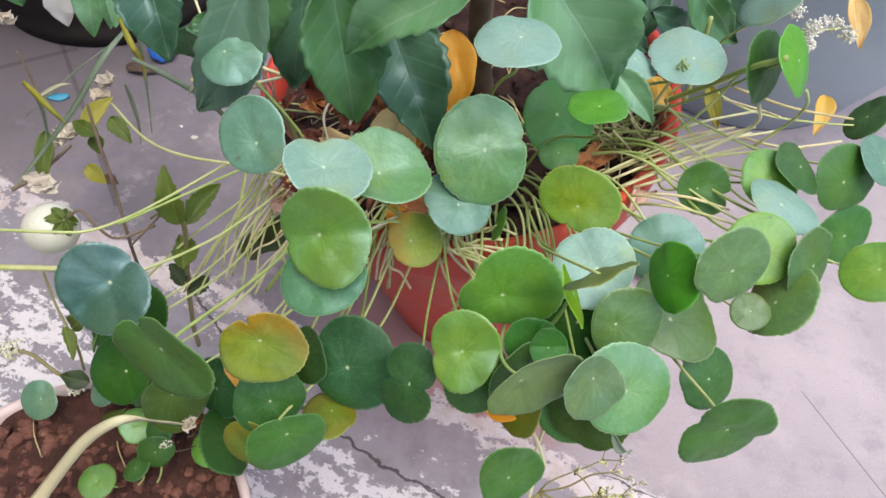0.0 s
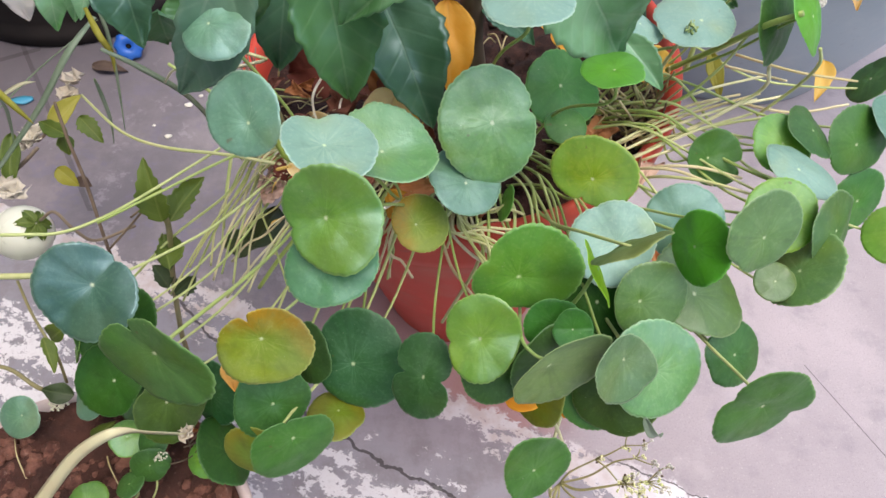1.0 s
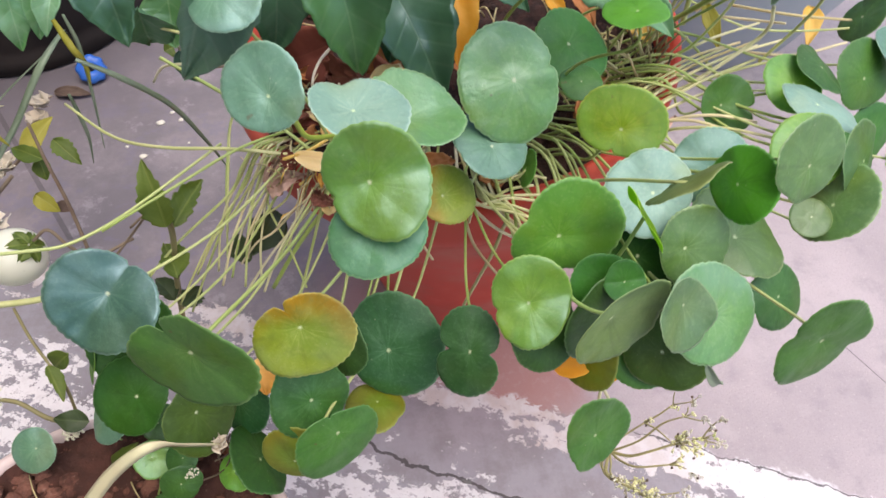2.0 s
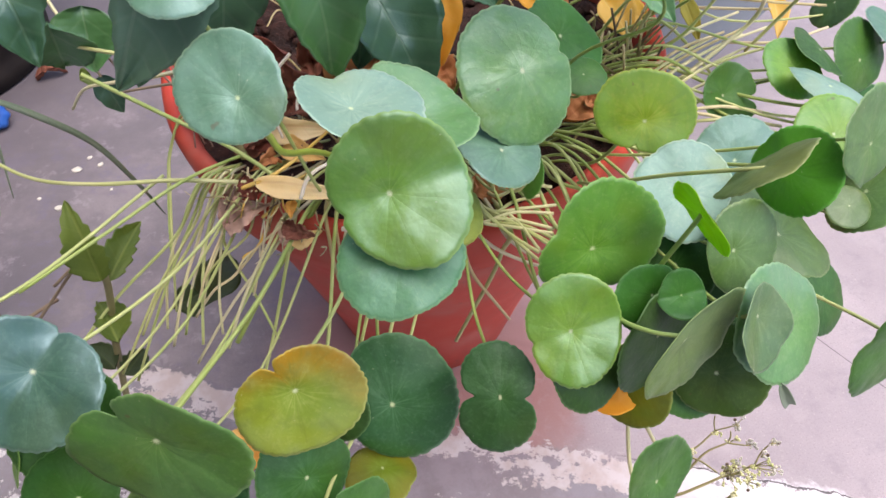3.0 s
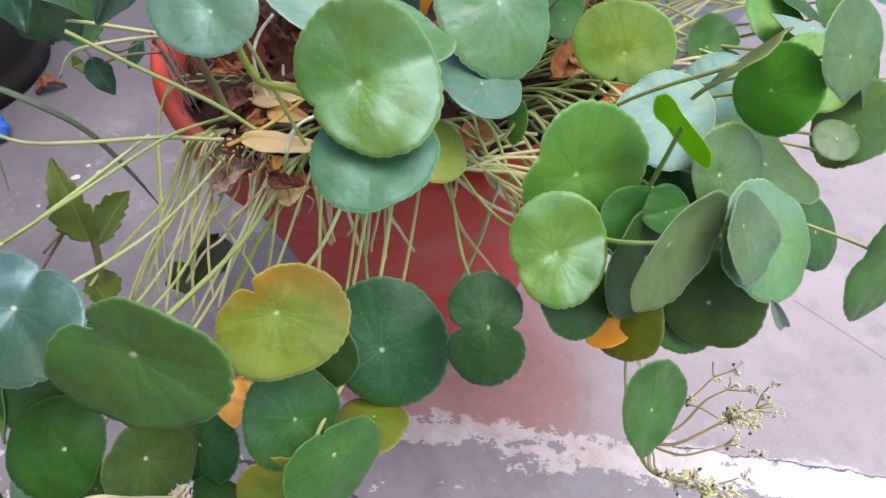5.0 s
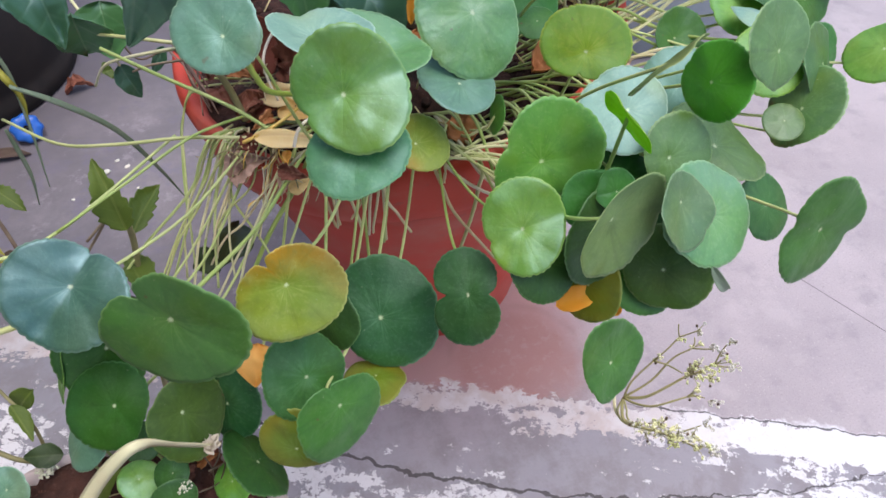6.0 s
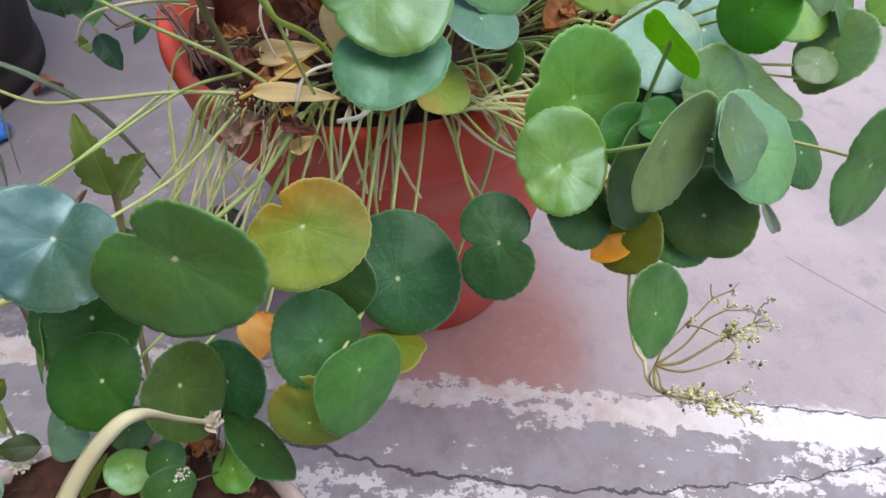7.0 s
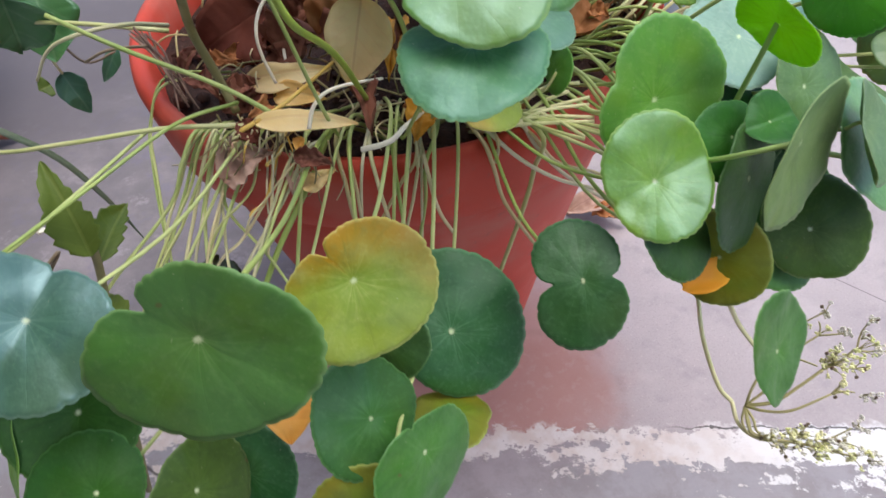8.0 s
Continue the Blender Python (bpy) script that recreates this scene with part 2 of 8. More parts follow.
def make_pennywort(name, inner, outer, vein, gloss=0.36, age=None, sheen=0.8, relief=0.35, thin=0.2, wax=0.5, painted_sheen=0.22):
    """Round leaf: colour over the blade, pale radial veins, a starry white hub, a thin pale margin and a waxy skin."""
    m, t, p = material(name)
    v = coords(t)
    x, y, z = separate(t, v)
    ang = math_node(t, "ARCTAN2", y, x)
    rim = t.nodes.new("ShaderNodeAttribute")
    rim.attribute_name = "rim"
    u = rim.outputs["Fac"]
    rnd = t.nodes.new("ShaderNodeObjectInfo").outputs["Random"]
    # every leaf takes its own stretch of the noise
    place = t.nodes.new("ShaderNodeVectorMath")
    link(t, v, place.inputs[0])
    shift = t.nodes.new("ShaderNodeCombineXYZ")
    link(t, math_node(t, "MULTIPLY", rnd, 7.0), shift.inputs[0])
    link(t, math_node(t, "MULTIPLY", rnd, 3.0), shift.inputs[2])
    link(t, shift.outputs[0], place.inputs[1])
    w = place.outputs[0]
    mott, fine = noise_node(t, w, 45.0, 3.0, 0.5), noise_node(t, w, 420.0, 3.0, 0.6)
    c = mix_node(t, ramp_node(t, math_node(t, "MULTIPLY_ADD", mott, 0.6, math_node(t, "MULTIPLY", u, 0.55)), 0.35, 0.85), inner, outer)
    if age:
        side = math_node(t, "ADD", math_node(t, "MULTIPLY", math_node(t, "COSINE", math_node(t, "ADD", ang, 0.75)), 0.6), math_node(t, "MULTIPLY", mott, 0.9))
        c = mix_node(t, ramp_node(t, math_node(t, "MULTIPLY", side, math_node(t, "ADD", u, 0.2)), 0.15, 0.95, 0.0, 0.75), c, age)
    # streaks that run out from the hub
    ray = t.nodes.new("ShaderNodeCombineXYZ")
    link(t, math_node(t, "MULTIPLY", math_node(t, "COSINE", ang), 5.0), ray.inputs[0])
    link(t, math_node(t, "MULTIPLY", math_node(t, "SINE", ang), 5.0), ray.inputs[1])
    link(t, math_node(t, "MULTIPLY_ADD", u, 1.3, math_node(t, "MULTIPLY", rnd, 50.0)), ray.inputs[2])
    streak = noise_node(t, ray.outputs[0], 1.0, 4.0, 0.6)
    c = mix_node(t, ramp_node(t, streak, 0.5, 0.72, 0.0, 0.35), c, [k * 0.62 for k in outer])
    c = mix_node(t, math_node(t, "MULTIPLY", ramp_node(t, streak, 0.5, 0.3, 0.0, 0.4), ramp_node(t, u, 0.05, 0.75, 1.0, 0.15)), c, vein)
    blotch = noise_node(t, w, 110.0, 3.0, 0.6)
    c = mix_node(t, ramp_node(t, blotch, 0.5, 0.72, 0.0, 0.28), c, [k * 0.6 for k in outer])
    # yellower patches, and pale patches that paint the sky's sheen into the blade colour
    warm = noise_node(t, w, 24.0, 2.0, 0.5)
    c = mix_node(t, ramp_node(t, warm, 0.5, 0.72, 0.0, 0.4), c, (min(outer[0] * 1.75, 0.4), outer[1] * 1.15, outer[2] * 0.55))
    veil = ramp_node(t, math_node(t, "MULTIPLY_ADD", blotch, 0.22, math_node(t, "MULTIPLY", noise_node(t, shift_noise(t, w), 20.0, 2.0, 0.5), 0.78)), 0.44, 0.60, 0.0, painted_sheen)
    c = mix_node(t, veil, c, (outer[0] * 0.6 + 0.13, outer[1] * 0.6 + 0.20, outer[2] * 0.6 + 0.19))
    # radial veins, each with a slight wander
    wander = math_node(t, "MULTIPLY", math_node(t, "SUBTRACT", noise_node(t, w, 90.0, 2.0), 0.5), 0.22)
    a2 = math_node(t, "ADD", math_node(t, "MULTIPLY", ang, 12.0 / 6.28319), math_node(t, "ADD", wander, 0.5))
    tri = math_node(t, "ABSOLUTE", math_node(t, "SUBTRACT", math_node(t, "FRACT", a2), 0.5))
    width = math_node(t, "DIVIDE", 0.016, math_node(t, "ADD", u, 0.10))
    line = math_node(t, "SUBTRACT", 1.0, math_node(t, "DIVIDE", tri, width), clamp=True)
    c = mix_node(t, math_node(t, "MULTIPLY", line, ramp_node(t, u, 0.02, 0.42, 0.42, 0.0)), c, vein)
    star = math_node(t, "SUBTRACT", u, math_node(t, "MULTIPLY", math_node(t, "MULTIPLY", line, streak), 0.06))
    c = mix_node(t, ramp_node(t, star, 0.012, 0.055, 0.85, 0.0), c, (0.62, 0.70, 0.46))
    c = mix_node(t, ramp_node(t, u, 0.95, 0.998, 0.0, 0.38), c, [k * 1.5 + 0.05 for k in vein])
    # fine pale mottling, specks of dust, small brown spots
    c = mix_node(t, ramp_node(t, math_node(t, "MULTIPLY_ADD", fine, 0.6, math_node(t, "MULTIPLY", noise_node(t, w, 210.0, 3.0, 0.6), 0.4)), 0.5, 0.66, 0.0, 0.17), c, vein)
    c = mix_node(t, ramp_node(t, noise_node(t, w, 620.0, 1.0), 0.77, 0.83, 0.0, 0.4), c, (0.55, 0.55, 0.45))
    c = mix_node(t, ramp_node(t, noise_node(t, w, 120.0, 2.0), 0.74, 0.79, 0.0, 0.55), c, (0.13, 0.08, 0.03))
    hsv = t.nodes.new("ShaderNodeHueSaturation")
    link(t, ramp_node(t, rnd, 0.0, 1.0, 0.488, 0.510), hsv.inputs["Hue"])
    link(t, math_node(t, "MULTIPLY_ADD", rnd, 0.26, 0.96), hsv.inputs["Value"])
    hsv.inputs["Saturation"].default_value = 1.08
    link(t, c, hsv.inputs["Color"])
    link(t, hsv.outputs[0], p.inputs["Base Color"])
    link(t, ramp_node(t, math_node(t, "MULTIPLY_ADD", fine, 0.3, math_node(t, "MULTIPLY", blotch, 0.7)), 0.3, 0.7, gloss + 0.06, gloss + 0.24), p.inputs["Roughness"])
    p.inputs["IOR"].default_value = 1.62
    p.inputs["Specular IOR Level"].default_value = sheen
    if wax > 0.6:
        # a thick coat of wax
        p.inputs["Coat Weight"].default_value = 2.2 * (wax - 0.6)
        p.inputs["Coat IOR"].default_value = 1.75
        p.inputs["Coat Roughness"].default_value = 0.42
    p.inputs["Specular Tint"].default_value = (1.0 - 0.70 * wax, 1.0 - 0.30 * wax, 1.0, 1.0)
    h = math_node(t, "ADD", math_node(t, "MULTIPLY", mott, 1.0), math_node(t, "MULTIPLY", blotch, 0.55))
    h = math_node(t, "ADD", h, math_node(t, "MULTIPLY", fine, 0.08))
    h = math_node(t, "SUBTRACT", h, math_node(t, "MULTIPLY", line, 0.03))
    h = math_node(t, "ADD", h, math_node(t, "MULTIPLY", streak, math_node(t, "MULTIPLY", u, 0.14)))
    bump = bump_node(t, h, relief, 0.0022)
    link(t, bump, p.inputs["Normal"])
    # light that shines through the thin blade
    tr = t.nodes.new("ShaderNodeBsdfTranslucent")
    link(t, mix_node(t, 1.0, hsv.outputs[0], (1.5, 1.7, 0.6), "MULTIPLY"), tr.inputs["Color"])
    mx = t.nodes.new("ShaderNodeMixShader")
    mx.inputs[0].default_value = thin
    link(t, p.outputs[0], mx.inputs[1])
    link(t, tr.outputs[0], mx.inputs[2])
    link(t, mx.outputs[0], t.nodes["Material Output"].inputs["Surface"])
    return m


def make_stem(name, a, b, rough=0.45):
    m, t, p = material(name)
    v = world_place(t)
    rnd = t.nodes.new("ShaderNodeObjectInfo").outputs["Random"]
    n = math_node(t, "ADD", math_node(t, "MULTIPLY", noise_node(t, v, 35.0, 3.0), 0.7), math_node(t, "MULTIPLY", rnd, 0.4))
    c = mix_node(t, ramp_node(t, n, 0.35, 0.75), a, b)
    link(t, c, p.inputs["Base Color"])
    p.inputs["Roughness"].default_value = rough
    link(t, bump_node(t, noise_node(t, v, 500.0, 3.0), 0.3, 0.0006), p.inputs["Normal"])
    return m


def make_leafy(name, a, b, vein=None, rough=0.4, through_light=0.2, axis_veins=9.0, wax=0.0):
    """Long blade with a midrib along x and slanting side veins."""
    m, t, p = material(name)
    v = coords(t)
    x, y, z = separate(t, v)
    n = noise_node(t, v, 40.0, 5.0, 0.6)
    wide = noise_node(t, world_place(t), 26.0, 2.0, 0.5)
    c = mix_node(t, ramp_node(t, math_node(t, "MULTIPLY_ADD", n, 0.45, math_node(t, "MULTIPLY", wide, 0.55)), 0.36, 0.62), a, b)
    h = math_node(t, "MULTIPLY", n, 0.8)
    if vein:
        ay = math_node(t, "ABSOLUTE", y)
        mid = ramp_node(t, ay, 0.0003, 0.0011, 0.38, 0.0)
        s = math_node(t, "FRACT", math_node(t, "MULTIPLY", math_node(t, "SUBTRACT", x, math_node(t, "MULTIPLY", ay, 0.9)), axis_veins * 12.0))
        side = ramp_node(t, math_node(t, "ABSOLUTE", math_node(t, "SUBTRACT", s, 0.5)), 0.0, 0.14, 0.08 + 0.10 * wax, 0.0)
        # the blade bulges between its side veins
        h = math_node(t, "ADD", h, math_node(t, "MULTIPLY", math_node(t, "ABSOLUTE", math_node(t, "SUBTRACT", s, 0.5)), 0.3 * wax))
        lines = math_node(t, "ADD", mid, side, clamp=True)
        c = mix_node(t, lines, c, vein)
        h = math_node(t, "SUBTRACT", h, math_node(t, "MULTIPLY", lines, 0.6))
    link(t, c, p.inputs["Base Color"])
    link(t, ramp_node(t, wide, 0.3, 0.7, rough, rough + 0.12), p.inputs["Roughness"])
    if wax:
        p.inputs["IOR"].default_value = 1.6
        p.inputs["Specular IOR Level"].default_value = 0.5 + 0.4 * wax
        p.inputs["Specular Tint"].default_value = (1.0 - 0.5 * wax, 1.0 - 0.2 * wax, 1.0, 1.0)
    link(t, bump_node(t, h, 0.5, 0.002), p.inputs["Normal"])
    tr = t.nodes.new("ShaderNodeBsdfTranslucent")
    link(t, mix_node(t, 1.0, c, (1.5, 1.6, 0.7), "MULTIPLY"), tr.inputs["Color"])
    mx = t.nodes.new("ShaderNodeMixShader")
    mx.inputs[0].default_value = through_light
    link(t, p.outputs[0], mx.inputs[1])
    link(t, tr.outputs[0], mx.inputs[2])
    link(t, mx.outputs[0], t.nodes["Material Output"].inputs["Surface"])
    return m


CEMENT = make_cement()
RED = make_plastic("brick_red_plastic", (0.56, 0.066, 0.040), (0.50, 0.19, 0.155), 0.55, 0.65, 0.25)
WHITEPOT = make_plastic("pinkish_white_plastic", (0.66, 0.55, 0.53), (0.50, 0.40, 0.37), 0.5)
BLACKPOT = make_plastic("black_plastic", (0.016, 0.014, 0.014), (0.05, 0.04, 0.036), 0.6, 0.5, 0.25)
GREYTUB = make_plastic("blue_grey_plastic", (0.27, 0.33, 0.37), (0.36, 0.40, 0.43), 0.5)
CLOD = make_soil("soil_clod", (0.060, 0.020, 0.014), (0.26, 0.115, 0.080), (0.42, 0.28, 0.23))
BLUE = make_plastic("bright_blue_plastic", (0.02, 0.13, 0.55), (0.05, 0.22, 0.62), 0.35, 0.4)
SOIL = make_soil("dark_soil", (0.016, 0.007, 0.006), (0.070, 0.028, 0.020), (0.22, 0.11, 0.08))
REDSOIL = make_soil("red_soil", (0.022, 0.008, 0.006), (0.085, 0.032, 0.022), (0.22, 0.13, 0.10))
LEAF = {
    "green": make_pennywort("pennywort_green", (0.140, 0.315, 0.045), (0.105, 0.268, 0.040), (0.26, 0.42, 0.14), 0.36, None, 0.6, 0.35, 0.2, 0.5, 0.08),
    "deep": make_pennywort("pennywort_deep_green", (0.056, 0.150, 0.026), (0.042, 0.120, 0.023), (0.13, 0.27, 0.10), 0.36, None, 0.5, 0.4, 0.2, 0.5, 0.05),
    "teal": make_pennywort("pennywort_dark_glaucous", (0.036, 0.122, 0.032), (0.028, 0.100, 0.030), (0.13, 0.26, 0.14), 0.34, None, 0.36, 0.45, 0.15, 0.25, 0.05),
    "steel": make_pennywort("pennywort_steel_blue", (0.052, 0.138, 0.090), (0.046, 0.122, 0.086), (0.19, 0.32, 0.25), 0.22, None, 1.0, 0.4, 0.15, 0.78, 0.25),
    # reflected sky painted in as a bluish base colour
    "blue": make_pennywort("pennywort_skylit_blue", (0.13, 0.27, 0.16), (0.115, 0.24, 0.155), (0.30, 0.44, 0.32), 0.30, None, 1.0, 0.35, 0.15, 0.65, 0.4),
    "lime": make_pennywort("pennywort_light_green", (0.23, 0.42, 0.065), (0.17, 0.37, 0.055), (0.36, 0.54, 0.18)),
    "warm": make_pennywort("pennywort_warm_green", (0.21, 0.37, 0.03), (0.16, 0.34, 0.040), (0.40, 0.46, 0.12), 0.36, None, 0.5, 0.35, 0.2, 0.3, 0.15),
    "fresh": make_pennywort("pennywort_fresh_green", (0.20, 0.42, 0.055), (0.15, 0.36, 0.055), (0.36, 0.54, 0.20), 0.27, None, 1.0, 0.4, 0.2, 0.6, 0.10),
    "dome": make_pennywort("pennywort_domed_green", (0.135, 0.33, 0.042), (0.108, 0.285, 0.045), (0.28, 0.46, 0.18), 0.26, None, 0.95, 0.35, 0.2, 0.70, 0.14),
    "sea": make_pennywort("pennywort_sea_green", (0.088, 0.235, 0.080), (0.072, 0.200, 0.076), (0.22, 0.38, 0.20), 0.30, None, 0.7, 0.4, 0.15, 0.6, 0.2),
    "dull": make_pennywort("pennywort_dull_green", (0.090, 0.180, 0.048), (0.070, 0.145, 0.040), (0.20, 0.31, 0.14), 0.38, None, 0.5, 0.4, 0.2, 0.4, 0.18),
    "blister": make_pennywort("pennywort_blistered", (0.165, 0.34, 0.105), (0.125, 0.29, 0.090), (0.36, 0.52, 0.30), 0.26, None, 1.0, 0.7, 0.15, 0.5, 0.5),
    # darker copy of the green: shade under other leaves put into its colour
    "dark": make_pennywort("pennywort_shaded_green", (0.032, 0.11, 0.016), (0.025, 0.088, 0.014), (0.08, 0.18, 0.05), 0.42, None, 0.25, 0.4, 0.2, 0.3, 0.05),
    "mid": make_pennywort("pennywort_mid_green", (0.070, 0.215, 0.034), (0.054, 0.175, 0.030), (0.15, 0.30, 0.11), 0.36, None, 0.5, 0.4, 0.2, 0.4, 0.06),
    "moss": make_pennywort("pennywort_moss_green", (0.080, 0.218, 0.040), (0.064, 0.185, 0.036), (0.19, 0.33, 0.13), 0.38, None, 0.5, 0.4, 0.2, 0.3, 0.12),
    "vivid": make_pennywort("pennywort_vivid_green", (0.120, 0.355, 0.040), (0.095, 0.30, 0.038), (0.17, 0.40, 0.10), 0.36, None, 0.5, 0.35, 0.25, 0.1, 0.1),
    "thin": make_pennywort("pennywort_young_thin", (0.30, 0.50, 0.055), (0.27, 0.46, 0.050), (0.40, 0.56, 0.15), 0.4, None, 0.4, 0.2, 0.5, 0.0, 0.1),
    # near-white base colour that stands in for sky reflected off flat leaves
    "skylit": make_pennywort("pennywort_skylit_pale", (0.235, 0.375, 0.285), (0.205, 0.345, 0.27), (0.42, 0.54, 0.44), 0.32, None, 0.6, 0.4, 0.12, 0.6, 0.6),
    "lapped": make_pennywort("pennywort_mottled_green", (0.12, 0.26, 0.09), (0.10, 0.22, 0.08), (0.34, 0.46, 0.28), 0.34, None, 0.8, 0.6, 0.2, 0.4, 0.25),
    "murky": make_pennywort("pennywort_murky_olive", (0.065, 0.125, 0.020), (0.048, 0.100, 0.016), (0.14, 0.22, 0.07), 0.4, None, 0.3, 0.4, 0.2, 0.2, 0.05),
    "sage": make_pennywort("pennywort_sage_green", (0.120, 0.225, 0.052), (0.096, 0.190, 0.046), (0.27, 0.38, 0.18), 0.34, None, 0.75, 0.5, 0.2, 0.25, 0.15),
    "under": make_pennywort("pennywort_pale_underside", (0.17, 0.26, 0.085), (0.15, 0.235, 0.08), (0.28, 0.36, 0.17), 0.45, None, 0.4, 0.4, 0.2, 0.1, 0.15),
    "olive": make_pennywort("pennywort_olive", (0.15, 0.24, 0.024), (0.18, 0.20, 0.022), (0.24, 0.33, 0.09), 0.42, None, 0.5, 0.35, 0.2, 0.1, 0.1),
    "yellow": make_pennywort("pennywort_yellowing", (0.19, 0.29, 0.040), (0.22, 0.29, 0.038), (0.40, 0.44, 0.15), 0.42, (0.42, 0.21, 0.020), 0.4, 0.4, 0.15, 0.2, 0.2),
}
PETIOLE = make_stem("green_petiole", (0.31, 0.43, 0.11), (0.52, 0.60, 0.25))
FRESHSTEM = make_stem("fresh_green_stem", (0.32, 0.54, 0.12), (0.42, 0.60, 0.20))
WHITESTEM = make_stem("white_dry_stem", (0.93, 0.88, 0.76), (0.90, 0.82, 0.66), 0.5)
STRAW = make_stem("dry_straw", (0.52, 0.45, 0.22), (0.70, 0.64, 0.40), 0.7)
YELLOWSTALK = make_stem("yellowed_stalk", (0.76, 0.50, 0.10), (0.82, 0.64, 0.24), 0.6)
LIVESTEM = make_stem("yellow_green_stem", (0.34, 0.46, 0.06), (0.48, 0.58, 0.14))
DRYBROWN = make_stem("brown_dry_stem", (0.15, 0.085, 0.065), (0.31, 0.21, 0.165), 0.7)
PALESTEM = make_stem("bleached_stem", (0.72, 0.68, 0.52), (0.55, 0.55, 0.32), 0.5)
WOODY = make_stem("woody_stem", (0.14, 0.10, 0.07), (0.24, 0.19, 0.13), 0.8)
BROWN = make_leafy("dead_brown_leaf", (0.15, 0.045, 0.030), (0.30, 0.11, 0.07), (0.30, 0.15, 0.09), 0.7, 0.1)
BLOCKERPAINT = make_plastic("sky_blocker_plaster", (0.24, 0.21, 0.19), (0.17, 0.15, 0.14), 0.8)
ORANGE = make_leafy("dead_orange_leaf", (0.72, 0.36, 0.03), (0.78, 0.46, 0.08), (0.70, 0.45, 0.12), 0.5, 0.25)
BROAD = make_leafy("broad_green_leaf", (0.055, 0.17, 0.045), (0.090, 0.24, 0.075), (0.22, 0.36, 0.18), 0.34, axis_veins=5.5, wax=0.7)
BROADPALE = make_leafy("broad_pale_leaf", (0.10, 0.28, 0.085), (0.19, 0.39, 0.20), (0.32, 0.48, 0.30), 0.30, axis_veins=5.5, wax=0.8)
BROADBLUE = make_leafy("broad_glaucous_leaf", (0.11, 0.23, 0.13), (0.17, 0.31, 0.20), (0.30, 0.42, 0.30), 0.28, axis_veins=5.5, wax=1.0)
BROADDARK = make_leafy("broad_dark_leaf", (0.035, 0.105, 0.045), (0.060, 0.155, 0.075), (0.15, 0.26, 0.17), 0.32, axis_veins=5.5, wax=0.8)
WEED = make_leafy("weed_leaf", (0.075, 0.13, 0.016), (0.115, 0.175, 0.024), (0.22, 0.28, 0.07), 0.5)
WEEDYELLOW = make_leafy("weed_leaf_yellowed", (0.30, 0.30, 0.03), (0.36, 0.34, 0.05), (0.42, 0.40, 0.10), 0.5)
GRASS = make_leafy("grass_blade", (0.19, 0.28, 0.18), (0.27, 0.35, 0.26), None, 0.45)
DRYWHITE = make_stem("dry_white_petals", (0.66, 0.62, 0.52), (0.52, 0.46, 0.36), 0.8)
FLOWER = make_stem("white_florets", (0.74, 0.74, 0.58), (0.60, 0.64, 0.34), 0.6)
FRUIT = make_plastic("white_fruit_skin", (0.70, 0.72, 0.60), (0.60, 0.66, 0.48), 0.3, 0.3)


# ---------------------------------------------------------------- mesh helpers
def to_mesh(name, verts, faces, smooth=True):
    me = bpy.data.meshes.new(name)
    me.from_pydata([tuple(v) for v in verts], [], faces)
    me.update()
    if smooth:
        me.polygons.foreach_set("use_smooth", [True] * len(me.polygons))
    return me


def part_mesh(name, me, mat_, parent=None, label="", m=None):
    """One mesh object under a thing or a part, placed in world terms."""
    me.materials.append(mat_)
    ob = new(name, me)
    if m is not None:
        ob.matrix_world = m
    if parent is not None:
        ob.parent = parent
        ob.matrix_parent_inverse = parent.matrix_world.inverted()
    if label:
        tagged(ob, label)
    return ob


def part(name, bm, mat_, parent=None, label="", m=None):
    me = bpy.data.meshes.new(name)
    bm.to_mesh(me)
    bm.free()
    me.polygons.foreach_set("use_smooth", [True] * len(me.polygons))
    return part_mesh(name, me, mat_, parent, label, m)


def thing(name, place, label, category, group="", kind=""):
    ob = new(name)
    ob.empty_display_size = 0.02
    ob.matrix_world = Matrix.Translation(place)
    return tagged(ob, label, category, group, kind)


def smooth_path(pts, steps=6):
    """Catmull-Rom through the points."""
    p = [Vector(q) for q in pts]
    p = [p[0] * 2 - p[1]] + p + [p[-1] * 2 - p[-2]]
    out = []
    for i in range(1, len(p) - 2):
        a, b, c, d = p[i - 1 : i + 3]
        for k in range(steps):
            s = k / steps
            out.append(0.5 * (2 * b + (c - a) * s + (2 * a - 5 * b + 4 * c - d) * s * s + (3 * b - a - 3 * c + d) * s**3))
    out.append(p[-2])
    return out


def tube_data(pts, r0, r1, sides=7, steps=6):
    path = smooth_path(pts, steps)
    verts, faces = [], []
    up = Vector((0.31, 0.22, 0.92))
    n = len(path)
    for i, q in enumerate(path):
        d = (path[min(i + 1, n - 1)] - path[max(i - 1, 0)]).normalized()
        s = d.cross(up)
        s = s.normalized() if s.length > 1e-4 else Vector((1, 0, 0))
        w = d.cross(s)
        r = r0 + (r1 - r0) * i / (n - 1)
        for k in range(sides):
            a = 2 * math.pi * k / sides
            verts.append(q + r * (math.cos(a) * s + math.sin(a) * w))
    for i in range(n - 1):
        for k in range(sides):
            k2 = (k + 1) % sides
            faces.append((i * sides + k, i * sides + k2, (i + 1) * sides + k2, (i + 1) * sides + k))
    faces.append(tuple(range(sides - 1, -1, -1)))
    faces.append(tuple(range((n - 1) * sides, n * sides)))
    return verts, faces


def tube(name, pts, r0, r1, mat_, parent, label="", sides=7, steps=6):
    v, f = tube_data(pts, r0, r1, sides, steps)
    return part_mesh(name, to_mesh(name, v, f), mat_, parent, label)


